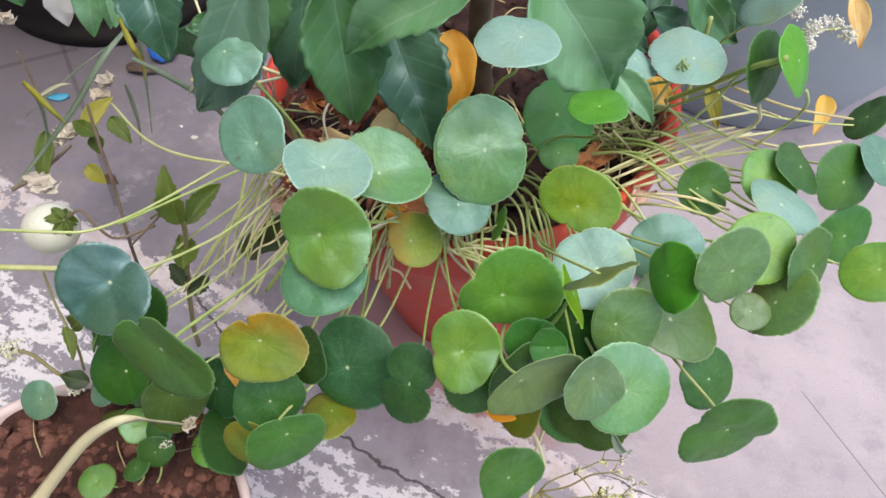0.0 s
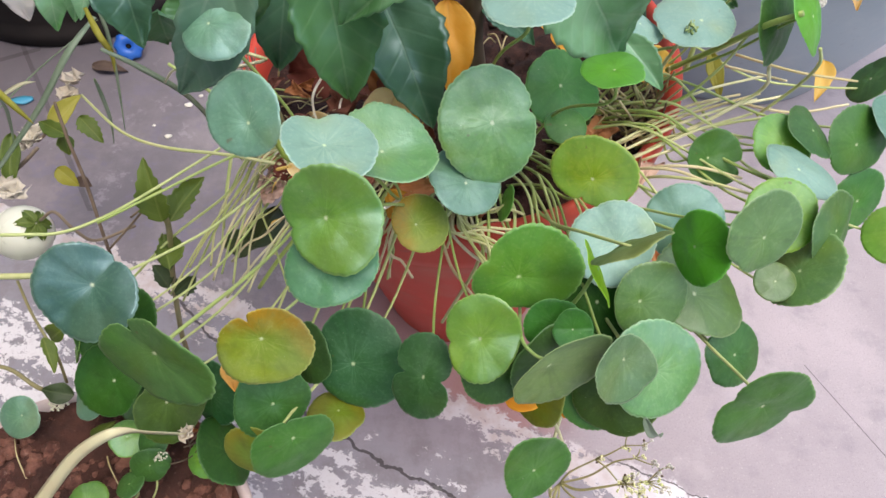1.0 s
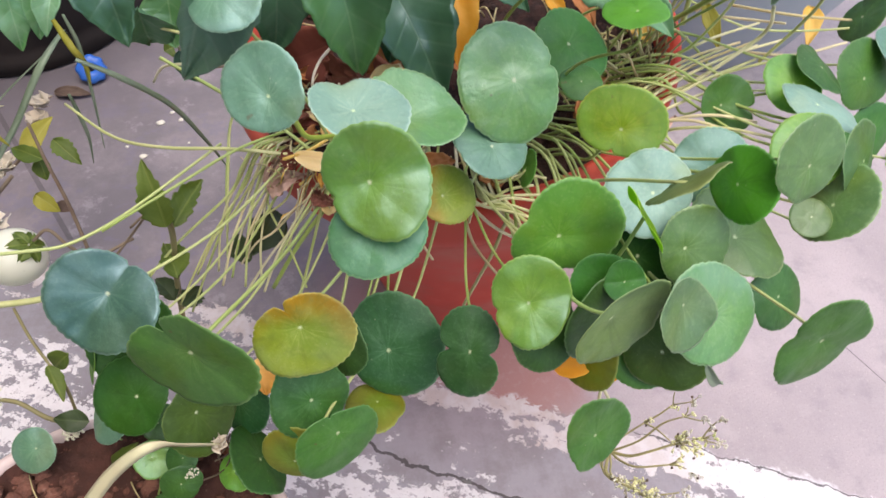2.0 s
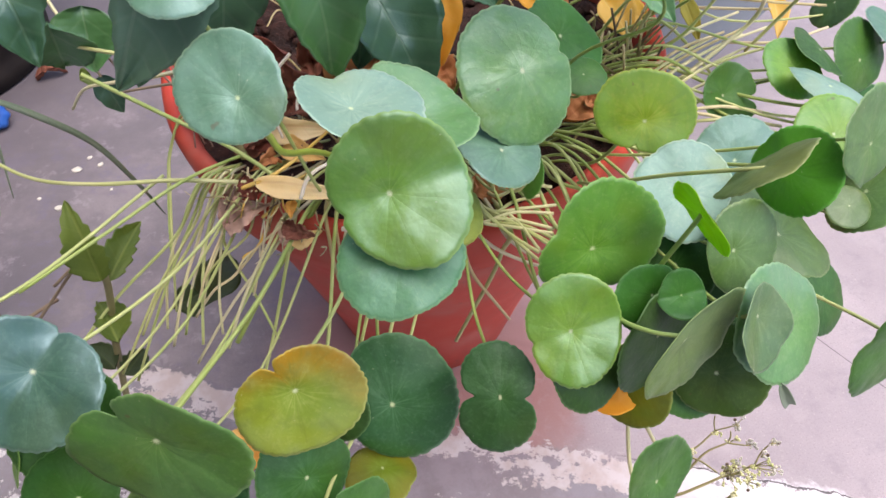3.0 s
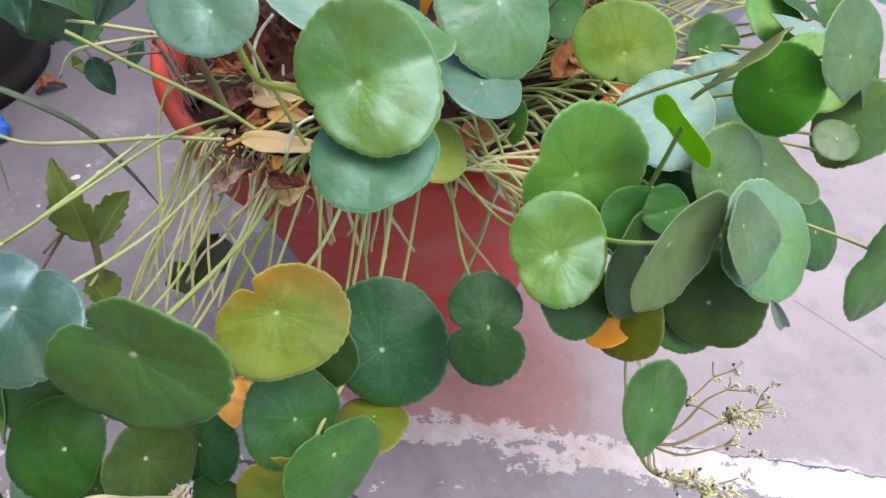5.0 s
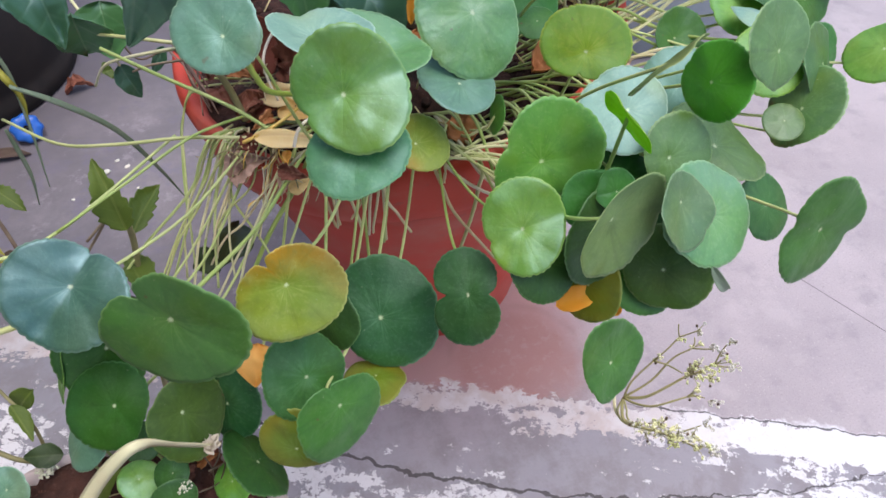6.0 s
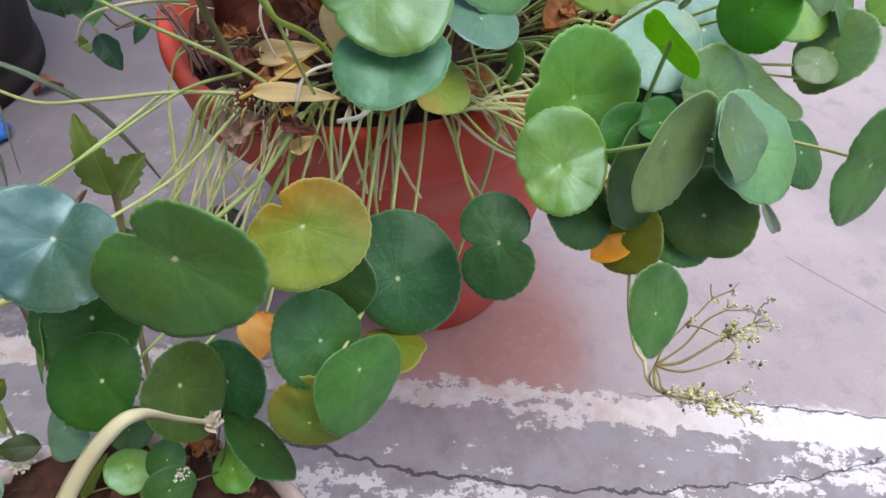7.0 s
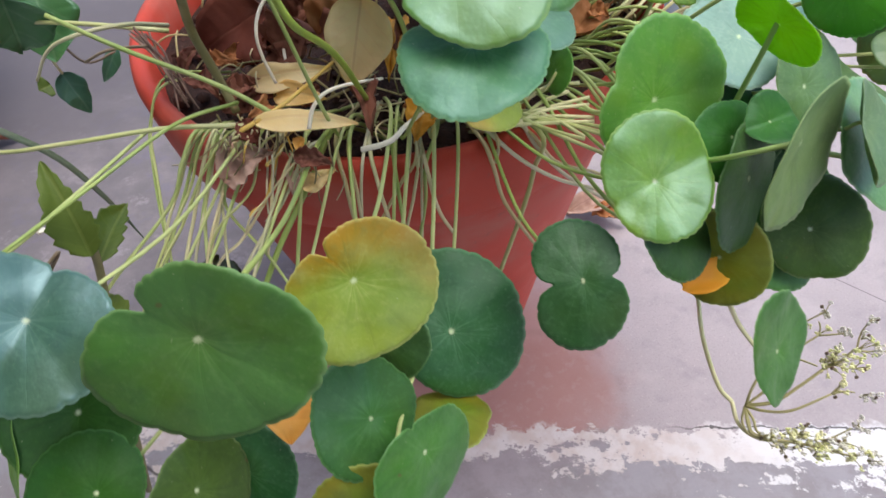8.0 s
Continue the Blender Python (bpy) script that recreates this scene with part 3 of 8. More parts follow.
def lathe(profile, segs=72, wobble=0.0):
    """Closed solid of revolution from (radius, height) pairs, outside from the bottom up, then down the inside."""
    verts, faces = [], []
    for r, z in profile:
        for k in range(segs):
            a = 2 * math.pi * k / segs
            w = 1 + wobble * math.sin(2 * a + 0.6) + 0.5 * wobble * math.sin(3 * a + 2)
            verts.append((r * w * math.cos(a), r * w * math.sin(a), z))
    for i in range(len(profile) - 1):
        for k in range(segs):
            k2 = (k + 1) % segs
            faces.append((i * segs + k, i * segs + k2, (i + 1) * segs + k2, (i + 1) * segs + k))
    faces.append(tuple(range(segs - 1, -1, -1)))
    last = (len(profile) - 1) * segs
    faces.append(tuple(range(last, last + segs)))
    return verts, faces


def frame_from(n, a):
    """Axes with z along n and x near a."""
    z = Vector(n).normalized()
    x = Vector(a)
    x = (x - x.dot(z) * z).normalized()
    y = z.cross(x)
    return Matrix((x, y, z)).transposed().to_4x4()


# ---------------------------------------------------------------- ground
def build_ground():
    bm = bmesh.new()
    bmesh.ops.create_grid(bm, x_segments=8, y_segments=8, size=60.0)
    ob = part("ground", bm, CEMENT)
    return tagged(ob, "worn lilac-grey cement yard with flaking white paint and cracks", "ground", kind="structure")


build_ground()


def build_sky_blocker(name, a, b, height, thick):
    a, b = Vector(a), Vector(b)
    side = Vector((-(b - a).y, (b - a).x, 0)).normalized() * thick
    bm = bmesh.new()
    low = [bm.verts.new(q) for q in (a, b, b + side, a + side)]
    high = [bm.verts.new(q.co + Vector((0, 0, height))) for q in low]
    bm.faces.new(low[::-1])
    bm.faces.new(high)
    for k in range(4):
        bm.faces.new((low[k], low[(k + 1) % 4], high[(k + 1) % 4], high[k]))
    me = bpy.data.meshes.new(name)
    bm.to_mesh(me)
    bm.free()
    return tagged(part_mesh(name, me, BLOCKERPAINT), "plain unseen wall added to block light from the sky", "wall", kind="structure")


# two unseen walls, added only to block sky light and darken reflections
build_sky_blocker("sky_blocker_west", (-1.2, -2.2, 0), (-1.2, 1.5, 0), 3.4, 0.15)
build_sky_blocker("sky_blocker_south", (1.8, -2.2, 0), (-1.2, -2.2, 0), 1.2, 0.15)

# ---------------------------------------------------------------- red pot
POT_LEAN = frame_from((-0.108, -0.042, 1.0), (1, 0, 0))
POT = Matrix.Translation((-0.15, 0.348, 0.0)) @ POT_LEAN
POT_H, POT_R = 0.400, 0.186


def build_red_pot():
    pot = thing("flower_pot", (-0.15, 0.348, 0), "large dusty brick-red flower pot with a flaring rounded rim", "flower pot")
    h = POT_H
    body = [(0.090, 0.004), (0.097, 0.0), (0.103, 0.006), (0.121, 0.10), (0.146, 0.21), (0.166, 0.30), (0.179, h - 0.058), (0.176, h - 0.050), (0.155, h - 0.09), (0.02, h - 0.10)]
    v, f = lathe(body, 96, 0.006)
    part_mesh("pot_body", to_mesh("pot_body", v, f), RED, pot, "brick-red tapering body", POT)
    # broad collar, rolled outwards at the top
    lip = [(0.1792, h - 0.0575), (0.1855, h - 0.0585), (0.1880, h - 0.0560), (0.1895, h - 0.045), (0.1925, h - 0.018), (0.1932, h - 0.010), (0.1915, h - 0.003), (0.1880, h), (0.1835, h - 0.001), (0.1800, h - 0.006), (0.1775, h - 0.024), (0.1764, h - 0.048), (0.1792, h - 0.0575)]
    v, f = lathe(lip, 120, 0.006)
    part_mesh("rim", to_mesh("rim", v, f[:-2]), RED, pot, "broad rolled red collar, dusty at the edge", POT)
    # soil, heaped and crumbly
    bm = bmesh.new()
    ring = []
    rows, segs = 30, 96
    for i in range(rows + 1):
        r = 0.1775 * i / rows
        for k in range(segs):
            a = 2 * math.pi * k / segs
            p = Vector((r * math.cos(a), r * math.sin(a), 0))
            z = h - 0.030 + 0.007 * (1 - (r / 0.1775) ** 2) + 0.009 * noise.noise(p * 30) + 0.006 * noise.noise(p * 90)
            ring.append(bm.verts.new((p.x, p.y, z)))
    for i in range(rows):
        for k in range(segs):
            k2 = (k + 1) % segs
            if i == 0:
                if k2:
                    bm.faces.new((ring[0], ring[segs + k], ring[segs + k2]))
                continue
            bm.faces.new((ring[i * segs + k], ring[(i + 1) * segs + k], ring[(i + 1) * segs + k2], ring[i * segs + k2]))
    bmesh.ops.remove_doubles(bm, verts=bm.verts, dist=1e-5)
    soil = part("soil", bm, SOIL, None, "", POT)
    tagged(soil, "dark brown soil filling the red pot", "soil", kind="stuff")
    return pot


build_red_pot()


def rim_point(azimuth, out=0.0, up=0.0):
    """A place on the red pot's rim."""
    return POT @ Vector(((POT_R + out) * math.cos(azimuth), (POT_R + out) * math.sin(azimuth), POT_H + up))


def soil_point(azimuth, k, up=-0.02):
    return POT @ Vector((k * math.cos(azimuth), k * math.sin(azimuth), POT_H - 0.02 + up))


# ---------------------------------------------------------------- white pot
def build_white_pot():
    pot = thing("flower_pot", (-0.48, -0.06, 0), "pinkish-white plastic flower pot with rounded rim", "flower pot")
    m = Matrix.Translation((-0.48, -0.06, 0))
    h = 0.252
    prof = [(0.085, 0.0), (0.09, 0.004), (0.118, h - 0.035), (0.1275, h - 0.030), (0.1255, h - 0.029), (0.122, h - 0.05), (0.02, h - 0.055)]
    lip = [(0.127, h - 0.0295), (0.130, h - 0.026), (0.135, h - 0.008), (0.138, h - 0.003), (0.137, h), (0.133, h), (0.130, h - 0.004), (0.126, h - 0.028), (0.127, h - 0.0295)]
    v, f = lathe(prof, 80, 0.008)
    part_mesh("pot_body", to_mesh("pot_body", v, f), WHITEPOT, pot, "pinkish-white tapering body", m)
    v, f = lathe(lip, 80, 0.008)
    part_mesh("rim", to_mesh("rim", v, f[:-2]), WHITEPOT, pot, "rounded pinkish-white rim", m)
    bm = bmesh.new()
    rows, segs, ring = 36, 120, []
    for i in range(rows + 1):
        r = 0.1295 * i / rows
        for k in range(segs):
            a = 2 * math.pi * k / segs
            p = Vector((r * math.cos(a), r * math.sin(a), 3.0))
            z = h - 0.012 + 0.0075 * r * math.sin(a) / 0.13 + 0.009 * noise.noise(p * 28) + 0.009 * noise.noise(p * 80) + 0.005 * noise.noise(p * 190)
            ring.append(bm.verts.new((p.x, p.y, z)))
    for i in range(1, rows):
        for k in range(segs):
            k2 = (k + 1) % segs
            bm.faces.new((ring[i * segs + k], ring[(i + 1) * segs + k], ring[(i + 1) * segs + k2], ring[i * segs + k2]))
    for k in range(segs):
        k2 = (k + 1) % segs
        bm.faces.new((ring[0], ring[segs + k], ring[segs + k2]))
    bmesh.ops.remove_doubles(bm, verts=bm.verts, dist=1e-5)
    soil = part("soil", bm, REDSOIL, None, "", m)
    tagged(soil, "reddish-brown crumbly soil in the white pot", "soil", kind="stuff")
    return pot


build_white_pot()

# ---------------------------------------------------------------- pennywort
pennywort = thing("pennywort_plant", (-0.19, 0.332, 0.37), "trailing pennywort with round scalloped leaves spilling over the red pot", "plant")
small_pennywort = thing("pennywort_plant", (-0.45, -0.03, 0.24), "small pennywort growing in the soil of the white pot", "plant")


def disc_radius(theta, off):
    """Distance from the hub to a unit circle whose centre lies at off."""
    c, s = math.cos(theta), math.sin(theta)
    b = off[0] * c + off[1] * s
    return b + math.sqrt(max(b * b + 1 - off[0] ** 2 - off[1] ** 2, 0.01))


def pennywort_leaf(plant, hub, n, r, notch, off, kind, cup=-0.06, double=0.0, stem=True, whole=False, fold=None, notch_depth=None, shape=None):
    rng = random.Random(round((hub[0] * 7 + hub[1] * 13 + hub[2] * 29) * 1e4))
    lobes = rng.randint(11, 15)
    ph, ph2, ph3 = rng.uniform(0, 6.28), rng.uniform(0, 6.28), rng.uniform(0, 6.28)
    depth, width = rng.uniform(0.16, 0.34), rng.uniform(0.07, 0.12)
    if whole:
        depth = 0.03
    if notch_depth:
        depth, width = notch_depth
    rings, segs = 14, 176
    wave = rng.uniform(0.012, 0.032)
    crease, sharp = fold if fold else (rng.uniform(0, 3.14), rng.uniform(0.03, 0.13))
    cx, cy = -math.sin(crease), math.cos(crease)
    teeth = rng.randint(32, 42)
    bite = [rng.uniform(0.4, 1.6) for _ in range(teeth)]
    verts, rims = [], []

    def edge(a):
        k = disc_radius(a, off)
        k *= 1 - 0.014 * (1 - abs(math.cos(lobes * a / 2 + ph))) ** 1.5
        c = (a * teeth / 6.28318 + ph) % teeth
        k *= 1 - 0.020 * bite[int(c) % teeth] * (abs(2 * (c % 1.0) - 1)) ** 2.2
        if shape:
            k *= 1 + shape[0] * math.cos(2 * a) + shape[1] * math.sin(2 * a) + shape[2] * math.cos(3 * a) + shape[3] * math.sin(3 * a)
        else:
            k *= 1 + 0.018 * math.sin(2 * a + ph2) + 0.014 * math.sin(3 * a + ph3)
        d = (a + math.pi) % (2 * math.pi) - math.pi
        if double:
            k *= 1 - double * (0.24 * math.exp(-((d / 0.42) ** 2)) + 0.20 * math.exp(-((d / 0.12) ** 2)))
            d2 = (a) % (2 * math.pi) - math.pi
            k *= 1 - double * (0.22 * math.exp(-((d2 / 0.40) ** 2)) + 0.14 * math.exp(-((d2 / 0.12) ** 2)))
        else:
            k *= 1 - depth * math.exp(-((d / width) ** 2)) - 0.06 * math.exp(-((d / 0.4) ** 2))
        return k * r

    ed = [edge(2 * math.pi * k / segs) for k in range(segs)]
    thick = 0.00035
    for side in (1, -1):
        verts.append((0, 0, side * thick))
        rims.append(0.0)
        for i in range(1, rings + 1):
            u = i / rings
            for k in range(segs):
                a = 2 * math.pi * k / segs
                rho = ed[k] * u
                q = rho / r
                z = r * cup * q * q
                z += r * wave * q * q * (math.sin(3 * a + ph2) + 0.6 * math.sin(5 * a + ph) + 0.12 * math.sin(lobes * a + ph3) * q)
                z += r * 0.04 * (1 - math.exp(-((q / 0.16) ** 2)))
                w = (math.cos(a) * cx + math.sin(a) * cy) * q
                z -= r * sharp * (math.sqrt(w * w + 0.0064) - 0.08)
                z -= r * 0.07 * max(0.0, q - 0.72) ** 2
                z -= r * 0.004 * q * abs(math.cos(6 * a)) ** 8
                z += r * 0.05 * noise.noise(Vector((rho * math.cos(a) / r, rho * math.sin(a) / r, ph)) * 1.9) * min(1, 2 * q)
                t = thick if i < rings else thick * 0.25
                verts.append((rho * math.cos(a), rho * math.sin(a), z + side * t))
                rims.append(u)
    faces = []
    half = 1 + rings * segs
    for s in (0, 1):
        o = s * half
        for k in range(segs):
            k2 = (k + 1) % segs
            f = (o, o + 1 + k, o + 1 + k2)
            faces.append(f if s == 0 else f[::-1])
            for i in range(rings - 1):
                a_, b_ = o + 1 + i * segs, o + 1 + (i + 1) * segs
                f = (a_ + k, b_ + k, b_ + k2, a_ + k2)
                faces.append(f if s == 0 else f[::-1])
    e0, e1 = 1 + (rings - 1) * segs, half + 1 + (rings - 1) * segs
    for k in range(segs):
        k2 = (k + 1) % segs
        faces.append((e0 + k, e1 + k, e1 + k2, e0 + k2))
    me = to_mesh("leaf", verts, faces)
    at = me.attributes.new("rim", "FLOAT", "POINT")
    at.data.foreach_set("value", rims)
    m = Matrix.Translation(hub) @ frame_from(n, notch)
    leaf = part_mesh("leaf", me, LEAF[kind], plant, "", m)
    if stem:
        petiole(plant, Vector(hub), Vector(n).normalized(), r, rng)
    return leaf


def petiole(plant, hub, n, r, rng):
    """A stalk from the soil over the rim to the underside of a leaf."""
    rad = 0.0009 + 0.014 * r * rng.uniform(0.5, 1.2)
    under = hub - n * 0.0005
    if plant is small_pennywort:
        base = Vector((hub.x + rng.uniform(-0.015, 0.015), hub.y + rng.uniform(-0.02, 0.01), 0.232))
        base.x = max(min(base.x, -0.385), -0.57)
        pts = [base, base.lerp(under, 0.5) + Vector((rng.uniform(-0.008, 0.008), 0, 0.004)), under - n * 0.008, under]
        tube("stem", pts, rad * 0.8, rad * 0.7, PETIOLE, plant)
        return
    local = POT.inverted() @ hub
    az = math.atan2(local.y, local.x) + rng.uniform(-0.12, 0.12)
    dist = math.hypot(local.x, local.y)
    foot = soil_point(az + rng.uniform(-0.3, 0.3), 0.05 + rng.uniform(0, 0.07))
    if dist > POT_R + 0.02:
        over = rim_point(az, -0.004, 0.006 + rng.uniform(0, 0.02))
        sag = over.lerp(under, 0.5) + Vector((0, 0, -0.02 - 0.25 * max(0.0, over.z - under.z) + 0.2 * max(0, under.z - over.z)))
        foot.z -= 0.02
        pts = [foot, foot.lerp(over, 0.6) + Vector((0, 0, 0.008)), over, sag, under - n * 0.014, under]
    else:
        pts = [foot, foot.lerp(under, 0.5) + Vector((0, 0, 0.02)), under - n * 0.02, under]
    tube("stem", pts, rad, rad * 0.75, PETIOLE, plant, steps=7)


pennywort_leaf(pennywort, (-0.3242, 0.1059, 0.528), (-0.293, -0.614, 0.733), 0.0218, (0.93, -0.006, 0.367), (-0.04, 0.22), 'blue', stem=False, fold=(1.86, -0.12), shape=(-0.022, -0.047, 0.002, -0.011), whole=True)
pennywort_leaf(pennywort, (-0.2856, 0.0897, 0.5306), (0.236, 0.035, 0.971), 0.0240, (-0.266, 0.963, 0.03), (-0.18, -0.04), 'skylit', cup=0.1, fold=(0, -0.2), notch_depth=(0.06, 0.2), shape=(-0.002, -0, -0.008, -0.003))
pennywort_leaf(pennywort, (-0.2576, 0.112, 0.503), (0.237, -0.002, 0.971), 0.0285, (-0.507, 0.853, 0.125), (0.02, -0.13), 'blister', cup=0.1, fold=(-1.72, -0.14), shape=(0.007, -0.007, 0.014, -0.014), whole=True)
pennywort_leaf(pennywort, (-0.2816, 0.0442, 0.5321), (-0.206, -0.75, 0.628), 0.0245, (-0.922, -0.065, -0.38), (-0.18, 0.02), 'dome', fold=(3.02, -0.36), shape=(-0.057, -0.019, 0.014, -0.02), notch_depth=(0.08, 0.09))
pennywort_leaf(pennywort, (-0.2797, 0.0335, 0.5132), (-0.091, -0.232, 0.968), 0.0217, (0.753, 0.621, 0.219), (-0.03, -0.04), 'sea', whole=True, fold=(-0.98, 0.2), shape=(0.049, -0.031, -0.012, 0.001))
pennywort_leaf(pennywort, (-0.2362, 0.1078, 0.4425), (0.167, -0.44, 0.882), 0.0191, (-0.841, -0.53, -0.105), (-0.2, 0.03), 'yellow', fold=(-1.3, 0.08), shape=(-0.013, -0.007, 0.003, -0.004), notch_depth=(0.06, 0.09))
pennywort_leaf(pennywort, (-0.1935, 0.1406, 0.4999), (0.087, -0.623, 0.777), 0.0332, (0.933, 0.325, 0.156), (-0.03, 0.01), 'blister', cup=-0.12, fold=(-0.17, 0.24), shape=(-0.071, 0.048, -0.023, 0.013), notch_depth=(0.09, 0.09))
pennywort_leaf(pennywort, (-0.2072, 0.1182, 0.4709), (0.22, -0.224, 0.95), 0.0233, (-0.941, -0.306, 0.145), (-0.01, -0.11), 'blue', whole=True, fold=(0, 0.08), shape=(-0.003, -0.01, -0.001, 0.007))
pennywort_leaf(pennywort, (-0.1311, 0.1179, 0.4782), (-0.26, -0.782, 0.567), 0.0241, (-0.393, -0.45, -0.802), (-0.25, -0.05), 'warm', fold=(-4.01, -0.1), shape=(-0.14, -0.032, -0.002, -0.001), notch_depth=(0.12, 0.09))
pennywort_leaf(pennywort, (-0.1773, 0.0644, 0.4523), (-0.022, -0.883, 0.469), 0.0305, (-0.845, 0.267, 0.463), (-0.06, -0.22), 'green', fold=(-2.55, -0.06), notch_depth=(0.08, 0.14), shape=(-0.018, 0.121, -0.072, -0.03))
pennywort_leaf(pennywort, (-0.2009, 0.0288, 0.4428), (-0.329, -0.608, 0.723), 0.0236, (-0.93, 0.076, -0.359), (-0.07, -0.05), 'fresh', fold=(-3.1, -0.32), notch_depth=(0.06, 0.1), shape=(-0.071, 0.056, -0.014, -0.011))
pennywort_leaf(pennywort, (-0.1724, -0.001, 0.4732), (-0.379, 0.919, -0.108), 0.0285, (-0.055, -0.138, -0.989), (0.44, -0.47), 'under', cup=-0.05, stem=False, whole=True, fold=(-1.63, 0.02), shape=(-0.005, 0.11, 0.024, 0.006))
pennywort_leaf(pennywort, (-0.1298, 0.0063, 0.4651), (0.389, -0.738, 0.552), 0.0211, (0.531, -0.31, -0.789), (0.1, -0.26), 'lapped', cup=0.1, fold=(-0.66, -0.2), shape=(0.08, 0.044, 0.011, 0.002), whole=True)
pennywort_leaf(pennywort, (-0.1050, 0.0085, 0.4453), (0.331, -0.64, 0.693), 0.0314, (-0.754, -0.621, -0.214), (-0, -0.05), 'blister', cup=-0.1, whole=True, fold=(0.24, -0.1), shape=(-0.015, -0.096, 0, 0.012))
pennywort_leaf(pennywort, (-0.0407, -0.0065, 0.4311), (0.123, -0.96, 0.252), 0.0315, (0.905, 0.005, -0.425), (0.02, -0.01), 'mid', fold=(-0.03, -0.12), notch_depth=(0.42, 0.22), double=0.5, shape=(-0.037, -0.047, 0.051, 0.025))
pennywort_leaf(pennywort, (-0.3221, 0.0309, 0.4384), (-0.081, -0.821, 0.565), 0.0259, (-0.528, 0.516, 0.674), (-0.23, 0.03), 'yellow', fold=(-2.26, -0.14), notch_depth=(0.25, 0.1), shape=(-0.082, 0.026, -0.007, -0.026))
pennywort_leaf(pennywort, (-0.2752, 0.0506, 0.3622), (-0.12, -0.741, 0.661), 0.0344, (-0.855, 0.416, 0.31), (-0.12, -0.13), 'teal', fold=(-2.19, 0.16), shape=(0.013, -0.082, -0.003, 0.008), whole=True)
pennywort_leaf(pennywort, (-0.2308, 0.0216, 0.4069), (-0.414, -0.579, 0.702), 0.0241, (-0.898, 0.386, -0.212), (0.11, 0.06), 'teal', fold=(-3.22, 0.2), double=1.0, shape=(-0.149, 0.002, -0.008, -0.005))
pennywort_leaf(pennywort, (-0.4295, 0.0756, 0.4194), (0.035, -0.592, 0.805), 0.0302, (0.651, 0.625, 0.431), (-0.17, -0.05), 'steel', fold=(-3.09, -0.38), shape=(-0.078, 0.002, -0.017, -0.003), notch_depth=(0.1, 0.09))
pennywort_leaf(pennywort, (-0.3724, 0.016, 0.4513), (-0.449, -0.856, 0.258), 0.0345, (-0.695, 0.516, 0.501), (-0.17, 0.16), 'moss', fold=(-3.05, -0.1), notch_depth=(0.27, 0.15), shape=(-0.098, 0.08, -0.039, -0.014))
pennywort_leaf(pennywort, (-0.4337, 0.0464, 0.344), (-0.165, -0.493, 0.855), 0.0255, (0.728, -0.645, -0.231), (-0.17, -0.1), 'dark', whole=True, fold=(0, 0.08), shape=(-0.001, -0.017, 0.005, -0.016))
pennywort_leaf(pennywort, (-0.3972, 0.0311, 0.345), (0.561, -0.585, 0.585), 0.0255, (-0.687, 0.065, 0.724), (-0.28, 0.05), 'murky', whole=True, fold=(2.19, 0.2), shape=(-0.015, -0.006, 0.016, 0.012))
pennywort_leaf(pennywort, (-0.379, 0.053, 0.304), (-0.514, -0.651, 0.559), 0.0257, (-0.676, 0.708, 0.204), (0.00, 0.00), 'teal', whole=True)
pennywort_leaf(pennywort, (-0.3244, 0.0216, 0.3649), (0.251, -0.64, 0.726), 0.0248, (0.787, 0.571, 0.232), (0.02, 0.08), 'deep', fold=(0.94, 0.16), shape=(0.052, 0.019, -0.016, -0.041), whole=True)
pennywort_leaf(pennywort, (-0.305, 0.056, 0.368), (-0.656, -0.514, 0.553), 0.0220, (-0.409, 0.857, 0.312), (-0.01, 0.08), 'deep', whole=True)
pennywort_leaf(pennywort, (-0.31, 0.0002, 0.3641), (0.468, -0.81, 0.353), 0.0280, (-0.213, 0.285, 0.935), (-0.37, 0.13), 'mid', fold=(-2.36, 0.08), shape=(-0.009, 0.05, -0.01, 0.068), notch_depth=(0.16, 0.09))
pennywort_leaf(pennywort, (-0.339, -0.002, 0.33), (-0.238, -0.924, 0.301), 0.0236, (0.894, -0.329, -0.303), (0.04, 0.26), 'olive', whole=True)
pennywort_leaf(pennywort, (-0.285, 0.028, 0.335), (0.116, 0.305, 0.945), 0.0201, (0.663, -0.732, 0.156), (0.07, -0.16), 'olive', whole=True)
pennywort_leaf(pennywort, (-0.1656, -0.0277, 0.3848), (0.32, -0.808, 0.494), 0.0238, (-0.734, -0.541, -0.41), (-0.09, -0.1), 'mid', stem=False, cup=0.08, fold=(0.84, 0.06), shape=(-0.024, 0.057, 0.031, 0.077), whole=True)
pennywort_leaf(pennywort, (-0.029, 0.0398, 0.3998), (0.25, -0.603, 0.758), 0.0223, (-0.882, -0.464, -0.078), (0.02, 0.02), 'deep', whole=True, fold=(0, 0.08), shape=(0.006, 0.006, 0.026, -0.019))
pennywort_leaf(pennywort, (-0.018, 0.187, 0.426), (0.058, -0.728, 0.683), 0.0217, (0.98, -0.09, -0.179), (0.23, 0.06), 'mid', cup=0.12)
pennywort_leaf(pennywort, (0.024, 0.151, 0.455), (0.188, 0.064, 0.98), 0.0297, (0.324, -0.946, 0), (-0.01, 0.29), 'skylit', cup=-0.1, whole=True)
pennywort_leaf(pennywort, (0.035, 0.191, 0.439), (0.04, -0.427, 0.904), 0.0242, (-0.997, 0.04, 0.063), (0.00, 0.00), 'lime', whole=True)
pennywort_leaf(pennywort, (0.002, 0.115, 0.451), (-0.168, -0.534, 0.828), 0.0249, (0.96, -0.281, 0.013), (-0.00, -0.00), 'lime', whole=True)
